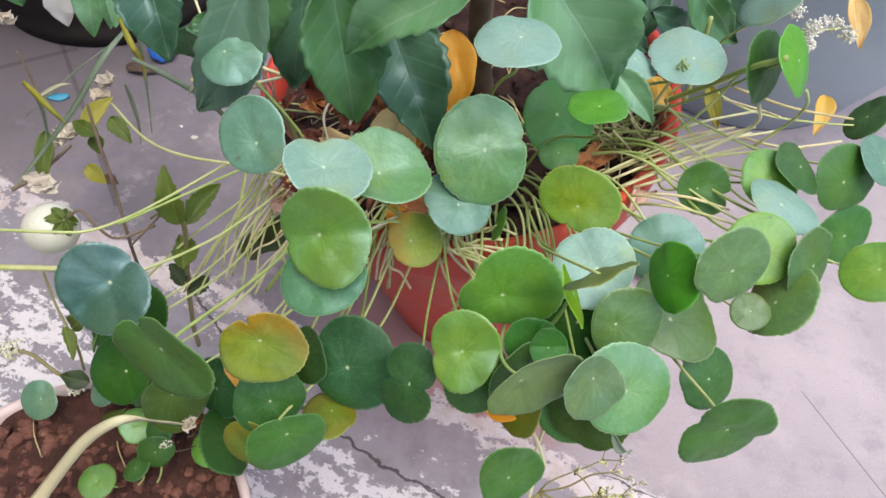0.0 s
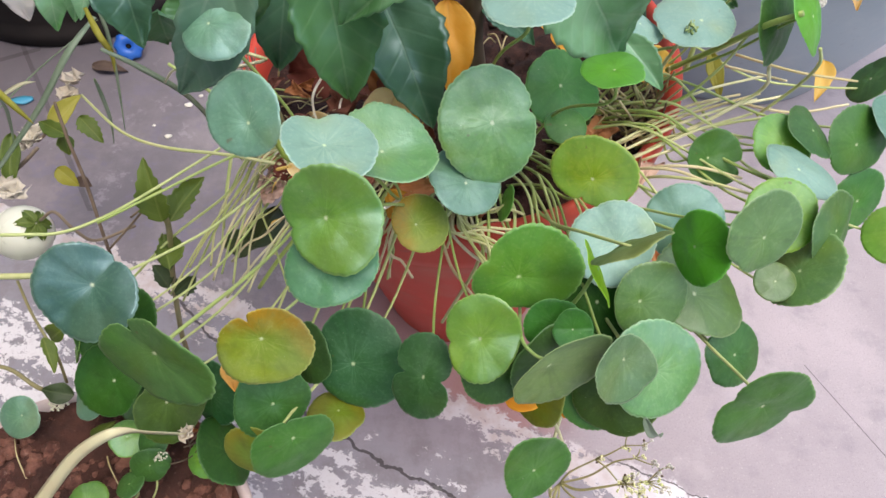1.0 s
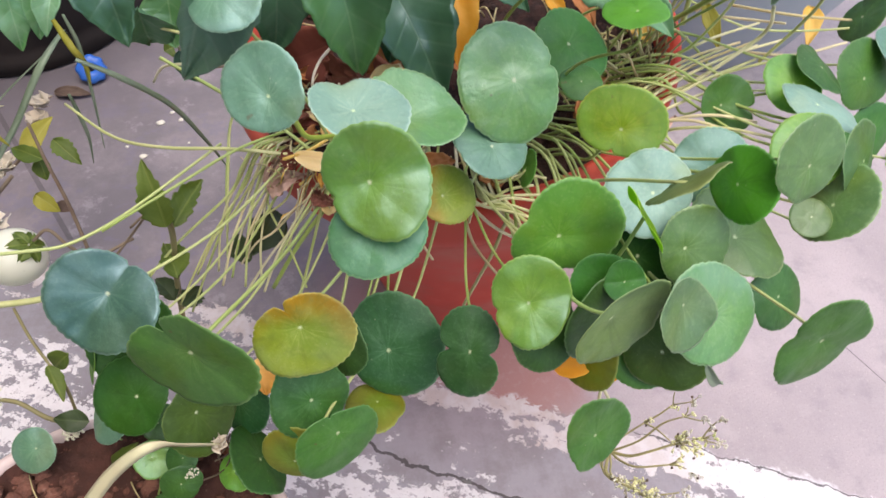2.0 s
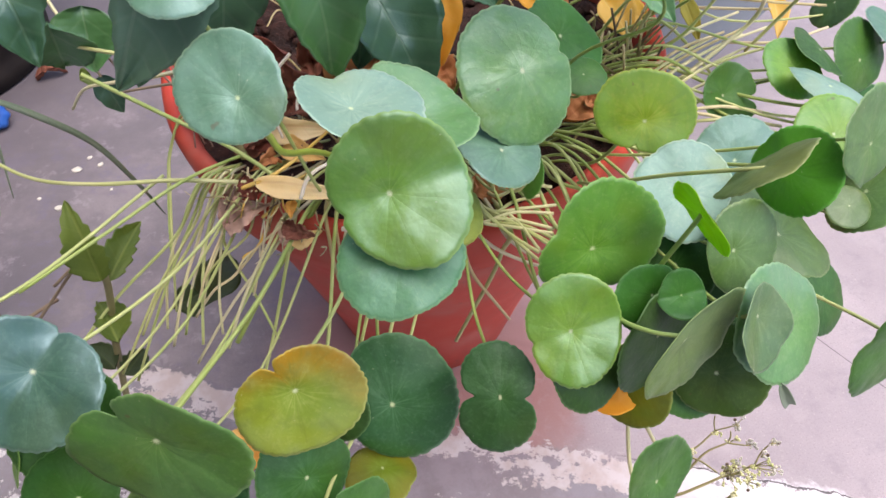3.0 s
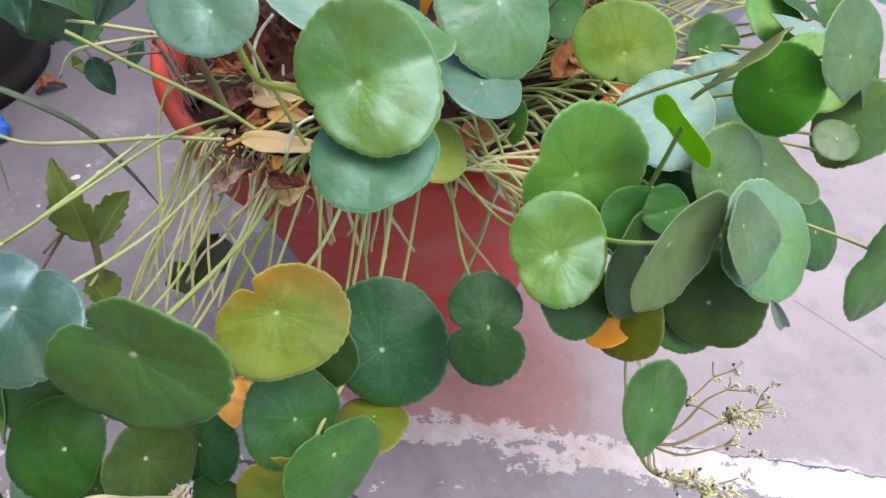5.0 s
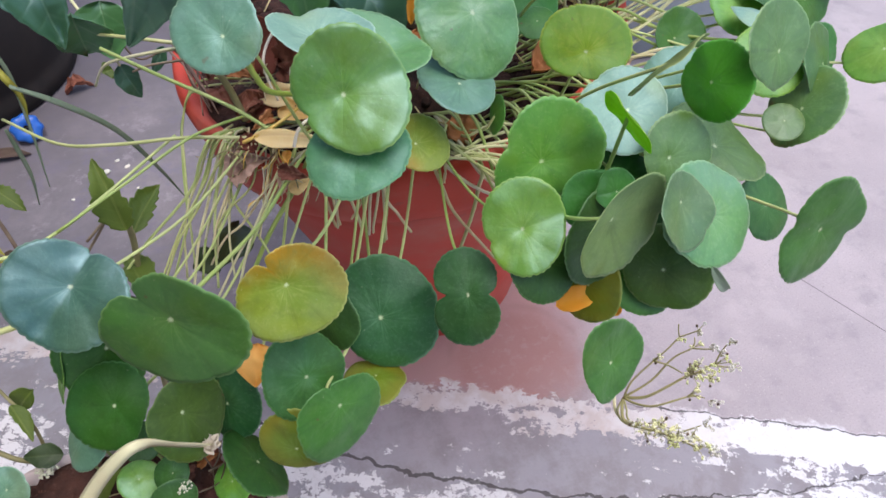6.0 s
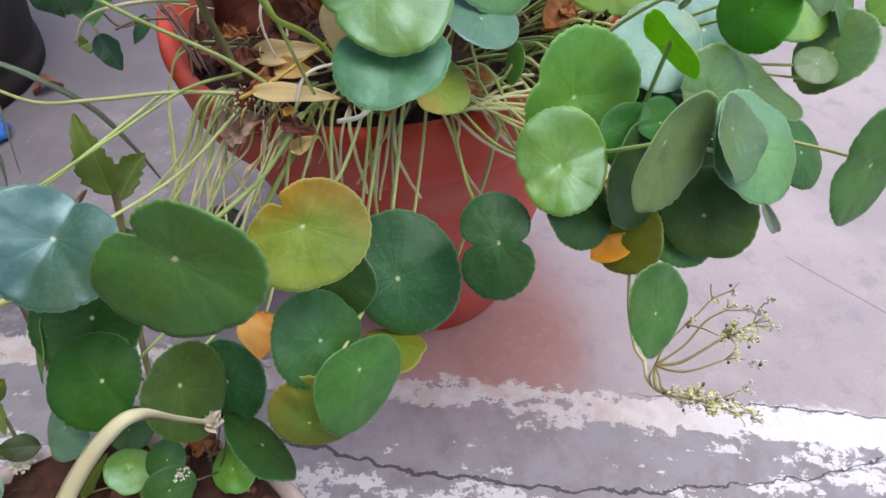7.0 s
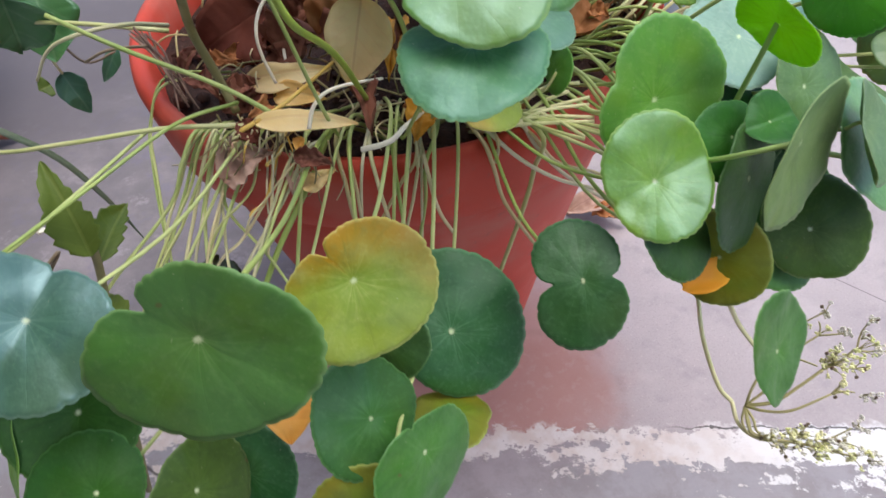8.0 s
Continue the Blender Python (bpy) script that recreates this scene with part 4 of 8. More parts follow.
pennywort_leaf(pennywort, (0.057, 0.198, 0.446), (0.429, -0.133, 0.893), 0.0237, (-0.124, -0.988, -0.087), (0.00, -0.00), 'deep', whole=True)
pennywort_leaf(pennywort, (-0.107, 0.05, 0.45), (0.083, -0.781, 0.619), 0.0249, (0.961, -0.101, -0.257), (0.35, 0.10), 'sage', whole=True)
pennywort_leaf(pennywort, (-0.066, 0.062, 0.438), (0.122, -0.157, 0.98), 0.0330, (0.84, 0.542, -0.017), (0.31, 0.02), 'sage', whole=True, fold=(-2.06, 0.2))
pennywort_leaf(pennywort, (0.013, 0.083, 0.433), (-0.805, 0.21, 0.555), 0.0290, (-0.501, 0.261, -0.825), (0.01, -0.12), 'sage', whole=True, fold=(1.25, 0.15))
pennywort_leaf(pennywort, (-0.008, 0.074, 0.435), (-0.21, -0.324, 0.922), 0.0133, (0.791, 0.499, 0.355), (-0.00, 0.00), 'sage', whole=True)
pennywort_leaf(pennywort, (-0.0839, 0.0645, 0.4854), (-0.95, -0.243, 0.198), 0.0222, (-0.217, 0.966, 0.144), (-0.04, -0.02), 'vivid', fold=(2.63, 0.14), shape=(-0.011, 0.018, -0.01, 0.018), whole=True)
pennywort_leaf(pennywort, (-0.0544, 0.0591, 0.5023), (0.282, -0.824, 0.491), 0.0244, (-0.757, -0.506, -0.414), (0, -0.24), 'sage', fold=(0.89, -0.2), shape=(0.01, -0.006, -0.036, -0.014), whole=True)
pennywort_leaf(pennywort, (0.098, 0.197, 0.434), (0.181, -0.742, 0.645), 0.0280, (0.142, -0.629, -0.764), (-0.10, 0.10), 'mid', whole=True)
pennywort_leaf(pennywort, (-0.1169, 0.0839, 0.4592), (-0.146, -0.468, 0.872), 0.0265, (-0.471, 0.808, 0.354), (0.08, 0.08), 'skylit', whole=True, fold=(-2.67, -0.12), shape=(-0.019, -0.025, 0.012, 0.018))
pennywort_leaf(pennywort, (-0.066, 0.111, 0.446), (-0.245, -0.687, 0.684), 0.0257, (0.414, -0.712, -0.567), (0.04, 0.10), 'blue', whole=True)
pennywort_leaf(pennywort, (-0.1431, 0.046, 0.4879), (0.857, 0.1, 0.506), 0.0190, (-0.397, 0.754, 0.524), (-0.02, -0.06), 'thin', stem=False, whole=True, fold=(-2.94, 0.03), shape=(0.028, -0.025, -0.021, 0.008))
pennywort_leaf(pennywort, (-0.157, 0.037, 0.446), (-0.014, -0.809, 0.587), 0.0174, (0.078, 0.585, 0.807), (-0.10, 0.08), 'mid', whole=True)
pennywort_leaf(pennywort, (-0.152, 0.027, 0.458), (-0.15, -0.45, 0.88), 0.0115, (-0.511, 0.717, -0.474), (-0.00, 0.00), 'mid', whole=True, fold=(0.6, -0.5))
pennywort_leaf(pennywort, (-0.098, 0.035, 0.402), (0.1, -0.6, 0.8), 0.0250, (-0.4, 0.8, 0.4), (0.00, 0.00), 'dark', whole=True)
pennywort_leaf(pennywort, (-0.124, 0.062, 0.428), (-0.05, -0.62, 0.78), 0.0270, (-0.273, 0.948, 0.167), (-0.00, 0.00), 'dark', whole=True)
pennywort_leaf(pennywort, (-0.159, 0.021, 0.437), (0.392, -0.856, 0.338), 0.0287, (0.518, 0.509, 0.687), (-0.09, -0.13), 'deep', whole=True)
pennywort_leaf(pennywort, (-0.1181, 0.0103, 0.4024), (-0.249, -0.673, 0.697), 0.0264, (-0.013, -0.717, -0.697), (-0.01, 0.16), 'murky', whole=True, fold=(1.41, 0.1), shape=(-0.012, 0.046, -0.018, 0.007))
pennywort_leaf(pennywort, (-0.189, 0.021, 0.422), (0.352, -0.606, 0.714), 0.0231, (-0.583, 0.455, 0.673), (0.00, -0.00), 'deep', whole=True)
pennywort_leaf(pennywort, (-0.159, 0.018, 0.394), (-0.834, -0.173, 0.524), 0.0222, (0, 0.949, 0.314), (0.00, 0.00), 'olive', whole=True)
pennywort_leaf(pennywort, (-0.121, 0.017, 0.39), (0.101, -0.654, 0.75), 0.0248, (0.793, -0.402, -0.457), (0.00, 0.00), 'mid', whole=True)
pennywort_leaf(small_pennywort, (-0.388, 0.018, 0.265), (-0.358, -0.25, 0.9), 0.0152, (-0.32, -0.872, -0.37), (-0.06, 0.05), 'fresh', whole=True)
pennywort_leaf(small_pennywort, (-0.419, 0.024, 0.287), (-0.139, -0.264, 0.954), 0.0118, (-0.567, 0.811, 0.142), (0.11, 0.08), 'deep', whole=True)
pennywort_leaf(small_pennywort, (-0.42, 0.008, 0.283), (0.137, -0.785, 0.604), 0.0142, (0.838, -0.233, -0.493), (0.02, -0.02), 'deep', whole=True)
pennywort_leaf(small_pennywort, (-0.442, 0.03, 0.279), (0.261, -0.145, 0.954), 0.0137, (-0.606, -0.794, 0.045), (0.03, 0.08), 'fresh', whole=True)
pennywort_leaf(small_pennywort, (-0.434, -0.003, 0.275), (-0.309, 0.1, 0.946), 0.0105, (-0.291, -0.957, 0.007), (0.02, 0.04), 'deep', whole=True)
pennywort_leaf(small_pennywort, (-0.441, 0.055, 0.278), (0.109, -0.28, 0.954), 0.0139, (-0.849, -0.525, -0.057), (-0.07, -0.02), 'deep', whole=True)
pennywort_leaf(small_pennywort, (-0.522, 0.048, 0.276), (-0.103, -0.562, 0.821), 0.0162, (0.972, 0.119, 0.203), (-0.16, -0.07), 'blue', whole=True)
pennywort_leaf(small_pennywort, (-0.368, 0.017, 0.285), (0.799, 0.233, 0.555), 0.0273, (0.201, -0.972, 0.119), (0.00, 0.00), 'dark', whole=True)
pennywort_leaf(small_pennywort, (-0.471, 0.064, 0.289), (-0.554, -0.069, 0.829), 0.0161, (0.446, 0.817, 0.366), (0.00, 0.00), 'green', whole=True)
pennywort_leaf(small_pennywort, (-0.458, -0.015, 0.279), (0.139, -0.087, 0.987), 0.0133, (-0.267, 0.956, 0.122), (0.02, -0.04), 'green', whole=True)
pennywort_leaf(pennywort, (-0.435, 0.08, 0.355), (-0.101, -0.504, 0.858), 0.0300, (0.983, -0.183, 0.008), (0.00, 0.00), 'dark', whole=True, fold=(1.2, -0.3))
pennywort_leaf(pennywort, (-0.185, 0.145, 0.582), (-0.07, 0.017, 0.997), 0.0228, (-0.056, 0.998, -0.021), (-0.06, 0.07), 'skylit', whole=True)
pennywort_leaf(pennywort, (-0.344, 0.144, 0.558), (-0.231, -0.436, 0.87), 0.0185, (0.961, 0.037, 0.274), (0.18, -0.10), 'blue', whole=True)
pennywort_leaf(pennywort, (-0.043, 0.237, 0.507), (-0.093, -0.086, 0.992), 0.0288, (-0.988, 0.135, -0.081), (0.14, -0.14), 'skylit', whole=True)
pennywort_leaf(pennywort, (-0.082, 0.243, 0.498), (0.285, 0.068, 0.956), 0.0190, (-0.179, 0.984, -0.017), (0.00, 0.00), 'skylit', whole=True)
pennywort_leaf(pennywort, (-0.134, 0.216, 0.464), (0.192, -0.457, 0.868), 0.0295, (-0.588, 0.655, 0.475), (-0.09, -0.04), 'mid', whole=True)
pennywort_leaf(pennywort, (-0.136, 0.176, 0.465), (-0.087, -0.231, 0.969), 0.0145, (0.021, -0.973, -0.23), (-0.00, 0.00), 'mid', whole=True)
pennywort_leaf(pennywort, (-0.131, 0.144, 0.539), (-0.133, 0.157, 0.979), 0.0184, (0.991, 0.009, 0.134), (0.01, 0.11), 'vivid', whole=True)
pennywort_leaf(pennywort, (0.005, 0.226, 0.514), (0.601, -0.629, 0.493), 0.0265, (-0.038, 0.593, 0.804), (0.00, 0.00), 'deep', whole=True)
pennywort_leaf(pennywort, (0.014, 0.213, 0.531), (0.635, -0.405, 0.657), 0.0250, (0.126, 0.894, 0.43), (0.00, 0.00), 'vivid', whole=True)
pennywort_leaf(pennywort, (0.007, 0.267, 0.549), (-0.793, 0.234, 0.562), 0.0315, (0.352, 0.93, 0.11), (0.00, 0.00), 'skylit', whole=True)
pennywort_leaf(pennywort, (0.124, 0.206, 0.449), (0.239, -0.306, 0.922), 0.0218, (-0.968, 0.004, 0.252), (-0.00, -0.14), 'blue', whole=True)
pennywort_leaf(pennywort, (0.165, 0.296, 0.415), (-0.832, 0.232, 0.504), 0.0231, (0.542, 0.149, 0.827), (-0.00, 0.00), 'deep', whole=True)
pennywort_leaf(pennywort, (0.08, 0.102, 0.453), (-0.621, 0.084, 0.779), 0.0248, (0.706, -0.372, 0.603), (0.00, -0.00), 'lime', whole=True)
pennywort_leaf(pennywort, (0.038, 0.106, 0.447), (0.537, -0.666, 0.518), 0.0274, (0.369, 0.737, 0.565), (-0.00, 0.00), 'dull', whole=True)
pennywort_leaf(pennywort, (0.118, 0.178, 0.391), (0.174, -0.865, 0.471), 0.0269, (0.955, 0.264, 0.133), (0.00, -0.00), 'mid', whole=True)
pennywort_leaf(pennywort, (-0.174, 0.141, 0.425), (-0.959, 0.137, 0.249), 0.0134, (0.029, 0.918, -0.394), (0.00, 0.00), 'green', stem=False, whole=True, fold=(1.95, 0.1))
pennywort_leaf(pennywort, (-0.139, 0.036, 0.525), (-0.431, 0.737, 0.521), 0.0210, (0.917, 0.291, 0.275), (0.00, 0.00), 'under', stem=False, whole=True)
pennywort_leaf(small_pennywort, (-0.468, 0.054, 0.3), (-0.616, -0.313, 0.723), 0.0189, (0.746, 0.062, 0.663), (0.00, 0.00), 'blue', whole=True)
pennywort_leaf(pennywort, (-0.468, 0.087, 0.34), (-0.934, -0.098, 0.344), 0.0240, (-0.167, 0.97, -0.175), (0.00, 0.00), 'green', whole=True)

# ---------------------------------------------------------------- other plants
def blade_leaf(plant, base, tip, n, width, mat_, serrate=0.0, teeth=12, curl=0.12, crease=None):
    """A leaf blade with a midrib from base to tip, folded a little along it and drooping at the tip."""
    base, tip, n = Vector(base), Vector(tip), Vector(n)
    length = (tip - base).length
    rng = random.Random(round((base.x * 11 + base.y * 17 + tip.z * 31) * 1e4))
    rows, half = 26, 6
    ax = (tip - base).normalized()
    m = Matrix.Translation(base) @ frame_from(n - n.dot(ax) * ax, ax)
    fold, ph, bend = rng.uniform(0.08, 0.25), rng.uniform(0, 6.28), rng.uniform(-0.05, 0.12)
    skew = rng.uniform(-0.08, 0.08)
    if crease:
        fold = crease
    verts = []
    thick = 0.0003
    for side in (1, -1):
        for i in range(rows + 1):
            s = i / rows
            shape = (math.sin(math.pi * min(s**0.72, 1.0)) ** 0.8) * (1 - 0.25 * s**3) if 0 < s < 1 else 0.0
            w = 0.5 * width * shape * 1.06 + 0.0004
            if serrate:
                w *= 1 + serrate * ((s * teeth) % 1.0 - 0.5)
            for j in range(-half, half + 1):
                v = j / half
                y = w * v * (1 + (0.10 if curl < 0.45 else 0.30) * noise.noise(Vector((s * (5.0 if curl < 0.45 else 8.0) + ph, 3.0 if v > 0 else -3.0, ph)))) + length * skew * math.sin(math.pi * s)
                z = fold * abs(w * v) + length * (curl * 0.55 * math.sin(math.pi * s) - bend * s * s + bend * s)
                z += curl * width * (v * v - 0.3) * 0.55
                z += width * 0.05 * math.sin(9 * s + ph + 2 * v) * abs(v)
                z += 0.012 * width * math.sin(s * 60) * abs(v)
                z += width * curl * 0.35 * noise.noise(Vector((s * 4 + ph, v * 2.2, ph)))
                if curl > 0.28:
                    z += width * 0.34 * curl * (noise.noise(Vector((s * 9 + ph, v * 5.0, 3 + ph))) + 0.5 * noise.noise(Vector((s * 19, v * 11.0, ph))))
                    y += width * 0.22 * curl * noise.noise(Vector((s * 7, v * 3.0, 9 + ph)))
                verts.append((s * length, y, z + side * thick))
    cols = 2 * half + 1
    cnt = (rows + 1) * cols
    faces = []
    for o, flip in ((0, False), (cnt, True)):
        for i in range(rows):
            for j in range(cols - 1):
                a = o + i * cols + j
                f = (a, a + cols, a + cols + 1, a + 1)
                faces.append(f[::-1] if flip else f)
    for i in range(rows):
        for a, b in ((i * cols, (i + 1) * cols), ((i + 1) * cols + cols - 1, i * cols + cols - 1)):
            faces.append((a, a + cnt, b + cnt, b))
    me = to_mesh("leaf", verts, faces)
    if plant is None:
        ob = part_mesh("dead_leaf", me, mat_, None, "", m)
        return tagged(ob, DEAD_LABEL[mat_.name], "dead leaf", "dead leaves in the red pot")
    return part_mesh("leaf", me, mat_, plant, "", m)


def grass_blade(pts, width, mat_):
    """A long channelled blade along a path, tapering to its tip."""
    path = smooth_path(pts, 6)
    n = len(path)
    verts, faces = [], []
    for i, q in enumerate(path):
        d = (path[min(i + 1, n - 1)] - path[max(i - 1, 0)]).normalized()
        s = d.cross(Vector((0.1, -0.5, 0.85))).normalized()
        up = s.cross(d)
        k = i / (n - 1)
        w = width * 0.5 * min(1.0, 0.5 + 2 * k) * (1 - k**3) + 0.0003
        for c, h in ((-1, 0.35), (0, 0.0), (1, 0.35), (0, -0.12)):
            verts.append(q + s * w * c + up * w * h)
    for i in range(n - 1):
        for k in range(4):
            k2 = (k + 1) % 4
            faces.append((i * 4 + k, i * 4 + k2, (i + 1) * 4 + k2, (i + 1) * 4 + k))
    faces.append((3, 2, 1, 0))
    faces.append(tuple((n - 1) * 4 + k for k in range(4)))
    part_mesh("blade", to_mesh("blade", verts, faces), mat_, grass)


def ball_data(c, r, verts, faces, squash=1.0):
    o = len(verts)
    for i in range(5):
        a = math.pi * i / 4
        for k in range(6):
            b = 2 * math.pi * k / 6
            verts.append((c[0] + r * math.sin(a) * math.cos(b), c[1] + r * math.sin(a) * math.sin(b), c[2] + r * squash * math.cos(a)))
    for i in range(4):
        for k in range(6):
            k2 = (k + 1) % 6
            faces.append((o + i * 6 + k, o + (i + 1) * 6 + k, o + (i + 1) * 6 + k2, o + i * 6 + k2))


def floret_ball(plant, centre, r, mat_=None):
    """A rounded head of many tiny florets."""
    rng = random.Random(round(sum(centre) * 1e4))
    verts, faces = [], []
    for i in range(70):
        d = Vector((rng.gauss(0, 1), rng.gauss(0, 1), rng.gauss(0, 1))).normalized()
        q = Vector(centre) + d * r * rng.uniform(0.4, 1.15)
        ball_data(q, r * rng.uniform(0.10, 0.21), verts, faces)
    part_mesh("flower_head", to_mesh("flower_head", verts, faces), mat_ or FLOWER, plant, "small head of whitish-green florets")


def umbel_arm(pts, r0, r1):
    """One arm of the compound umbel."""
    tube("flower_stalk", pts, r0, r1, UMBELSTEM, pennywort, sides=6, steps=5)


def umbellet(at, heading, count, spread, white):
    """A cluster of tiny florets on hair-thin stalks at the end of an arm."""
    b, d0 = Vector(at), Vector(heading).normalized()
    rng = random.Random(round((b.x + b.y * 3 + b.z * 7) * 1e4))
    stalks, sf, heads, hf, seeds, df = [], [], [], [], [], []
    for i in range(count):
        d = (Vector((rng.gauss(0, 1), rng.gauss(0, 1), rng.gauss(0, 1))).normalized() + d0 * 0.7) * spread * rng.uniform(0.4, 1.0)
        q = b + d
        v, f = tube_data([b, b.lerp(q, 0.5) + Vector((0, 0, 0.0006)), q], 0.0003, 0.00022, 4, 2)
        o = len(stalks)
        stalks += v
        sf += [tuple(o + j for j in k) for k in f]
        if rng.random() < 0.14:
            ball_data(q, 0.0010, seeds, df, 1.3)
            continue
        for k in range(5):
            w = Vector((rng.gauss(0, 1), rng.gauss(0, 1), rng.gauss(0, 1))).normalized() * 0.0011
            ball_data(q + w, rng.uniform(0.0005, 0.0009), heads, hf)
    part_mesh("pedicel", to_mesh("pedicel", stalks, sf), UMBELSTEM, pennywort, "thin yellow-green flower stalks")
    part_mesh("flower_head", to_mesh("flower_head", heads, hf), PETAL if white else FLORET, pennywort, "tiny white florets" if white else "tiny yellow-green florets")
    if seeds:
        part_mesh("seed", to_mesh("seed", seeds, df), SEED, pennywort, "small dark seeds")


def dry_flower(plant, place, r):
    """A shrivelled flower: a few crumpled papery petals round a brown base."""
    rng = random.Random(round(sum(place) * 1e4))
    verts, faces = [], []
    for p in range(6):
        a0 = 6.28 * p / 6 + rng.uniform(-0.3, 0.3)
        lift = rng.uniform(0.2, 1.1)
        o = len(verts)
        for i in range(5):
            for j in range(4):
                s, v = i / 4, j / 3 - 0.5
                q = Vector((math.cos(a0) * s * math.cos(lift), math.sin(a0) * s * math.cos(lift), s * math.sin(lift)))
                q += Vector((-math.sin(a0), math.cos(a0), 0)) * v * (0.35 + 0.7 * s)
                q += 0.35 * Vector((noise.noise(q * 3 + Vector((p, 0, 0))), noise.noise(q * 3 + Vector((0, p, 5))), noise.noise(q * 4 + Vector((p, 7, 0)))))
                verts.append(Vector(place) + q * r)
        for i in range(4):
            for j in range(3):
                a = o + i * 4 + j
                faces.append((a, a + 4, a + 5, a + 1))
    me = to_mesh("dry_flower", verts, faces)
    ob = part_mesh("dry_flower", me, DRYWHITE, plant, "shrivelled cream-white flower")
    ob.modifiers.new("thickness", "SOLIDIFY").thickness = 0.0008


FLORET = make_stem("yellow_green_florets", (0.86, 0.85, 0.50), (0.70, 0.75, 0.32), 0.6)
STALK = make_stem("pale_green_stalk", (0.44, 0.49, 0.19), (0.72, 0.70, 0.42), 0.4)
BRANCH = make_stem("olive_branch", (0.22, 0.20, 0.09), (0.30, 0.28, 0.13), 0.6)
UMBELSTEM = make_stem("umbel_stalk", (0.26, 0.24, 0.10), (0.36, 0.34, 0.15))
SEED = make_stem("dark_seed", (0.10, 0.07, 0.05), (0.18, 0.13, 0.09))
GREENBUD = make_stem("green_bud", (0.30, 0.42, 0.16), (0.48, 0.56, 0.28), 0.6)
PETAL = make_stem("white_petal", (0.78, 0.76, 0.70), (0.70, 0.70, 0.58), 0.6)
TANLEAF = make_leafy("dead_ochre_leaf", (0.86, 0.58, 0.20), (0.90, 0.68, 0.32), (0.62, 0.44, 0.22), 0.6, 0.2)
PALETAN = make_leafy("dead_straw_leaf", (0.90, 0.70, 0.38), (0.93, 0.78, 0.48), (0.66, 0.48, 0.26), 0.65, 0.2)
CREAMLEAF = make_leafy("dead_cream_leaf", (0.90, 0.71, 0.36), (0.94, 0.80, 0.52), (0.78, 0.58, 0.32), 0.6, 0.2)
REDLEAF = make_leafy("dead_red_brown_leaf", (0.125, 0.026, 0.016), (0.22, 0.060, 0.040), (0.20, 0.06, 0.035), 0.7, 0.1)
PALEBROWN = make_leafy("dead_pinkish_leaf", (0.54, 0.34, 0.28), (0.70, 0.50, 0.42), (0.36, 0.20, 0.15), 0.75, 0.1)
BRIGHTBROWN = make_leafy("dead_rust_leaf", (0.44, 0.16, 0.05), (0.52, 0.24, 0.10), (0.36, 0.12, 0.04), 0.6, 0.15)
OCHRE = make_leafy("withered_ochre_leaf", (0.86, 0.50, 0.12), (0.92, 0.62, 0.22), None, 0.6, 0.25)
GOLD = make_leafy("dead_golden_leaf", (0.92, 0.46, 0.03), (0.95, 0.56, 0.07), None, 0.5, 0.3)
YELLOW = make_leafy("yellow_leaf", (0.68, 0.44, 0.05), (0.74, 0.52, 0.14), (0.74, 0.58, 0.22), 0.5, 0.25)
WEEDDARK = make_leafy("weed_leaf_dark", (0.035, 0.06, 0.02), (0.05, 0.085, 0.03), (0.09, 0.13, 0.05), 0.5)
WOODLEAF = make_leafy("withered_leaf", (0.09, 0.06, 0.05), (0.14, 0.10, 0.08), None, 0.8)
DRYBLADE = make_leafy("dry_blade", (0.48, 0.47, 0.30), (0.56, 0.55, 0.38), None, 0.6)
WHITELEAF = make_leafy("whitish_leaf", (0.56, 0.56, 0.56), (0.66, 0.64, 0.66), None, 0.5)
DEAD_LABEL = {
    "dead_cream_leaf": "pale cream curled dead leaf lying on the litter",
    "dead_red_brown_leaf": "smooth dull red-brown dead leaf on the soil",
    "dead_golden_leaf": "bright golden-orange withered leaf under the green leaves",
    "dead_ochre_leaf": "curled ochre dead leaf lying on the pot soil",
    "dead_straw_leaf": "large straw-coloured dead leaf standing in the pot",
    "dead_pinkish_leaf": "crumpled pinkish-brown dead leaf by the pot rim",
    "dead_rust_leaf": "rust-orange dead leaf among the stalks",
    "dead_brown_leaf": "dark red-brown dead leaf on the soil",
    "withered_ochre_leaf": "shrivelled ochre-orange leaf wedged between green leaves",
    "dead_orange_leaf": "orange withered leaf caught under the green leaves",
}
LITTER = None

shrub = thing("shrub", (-0.13, 0.33, 0.36), "broad-leaved green shrub with a brown woody trunk in the red pot", "shrub")
weed = thing("weed", (-0.42, 0.2, 0.1), "small weed with olive serrated leaves beside the red pot", "weed")
dry_weed = thing("weed", (-0.62, 0.35, 0.0), "withering weed with yellowed leaves and dried cream flowers", "weed")
grass = thing("grass_tuft", (-0.7, 0.5, 0.0), "long grey-green grass blades leaning over the yard", "grass")
fruit_plant = thing("eggplant_stem", (-0.55, 0.2, 0.3), "trailing green stems bearing a round white fruit", "plant")
flowering_weed = thing("flowering_weed", (0.0, 0.3, 0.42), "thin stalk with clusters of tiny white flowers", "weed")
side_plant = thing("potted_plant", (-0.786, 0.862, 0.2), "green plant with oval leaves growing in the black pot", "plant")

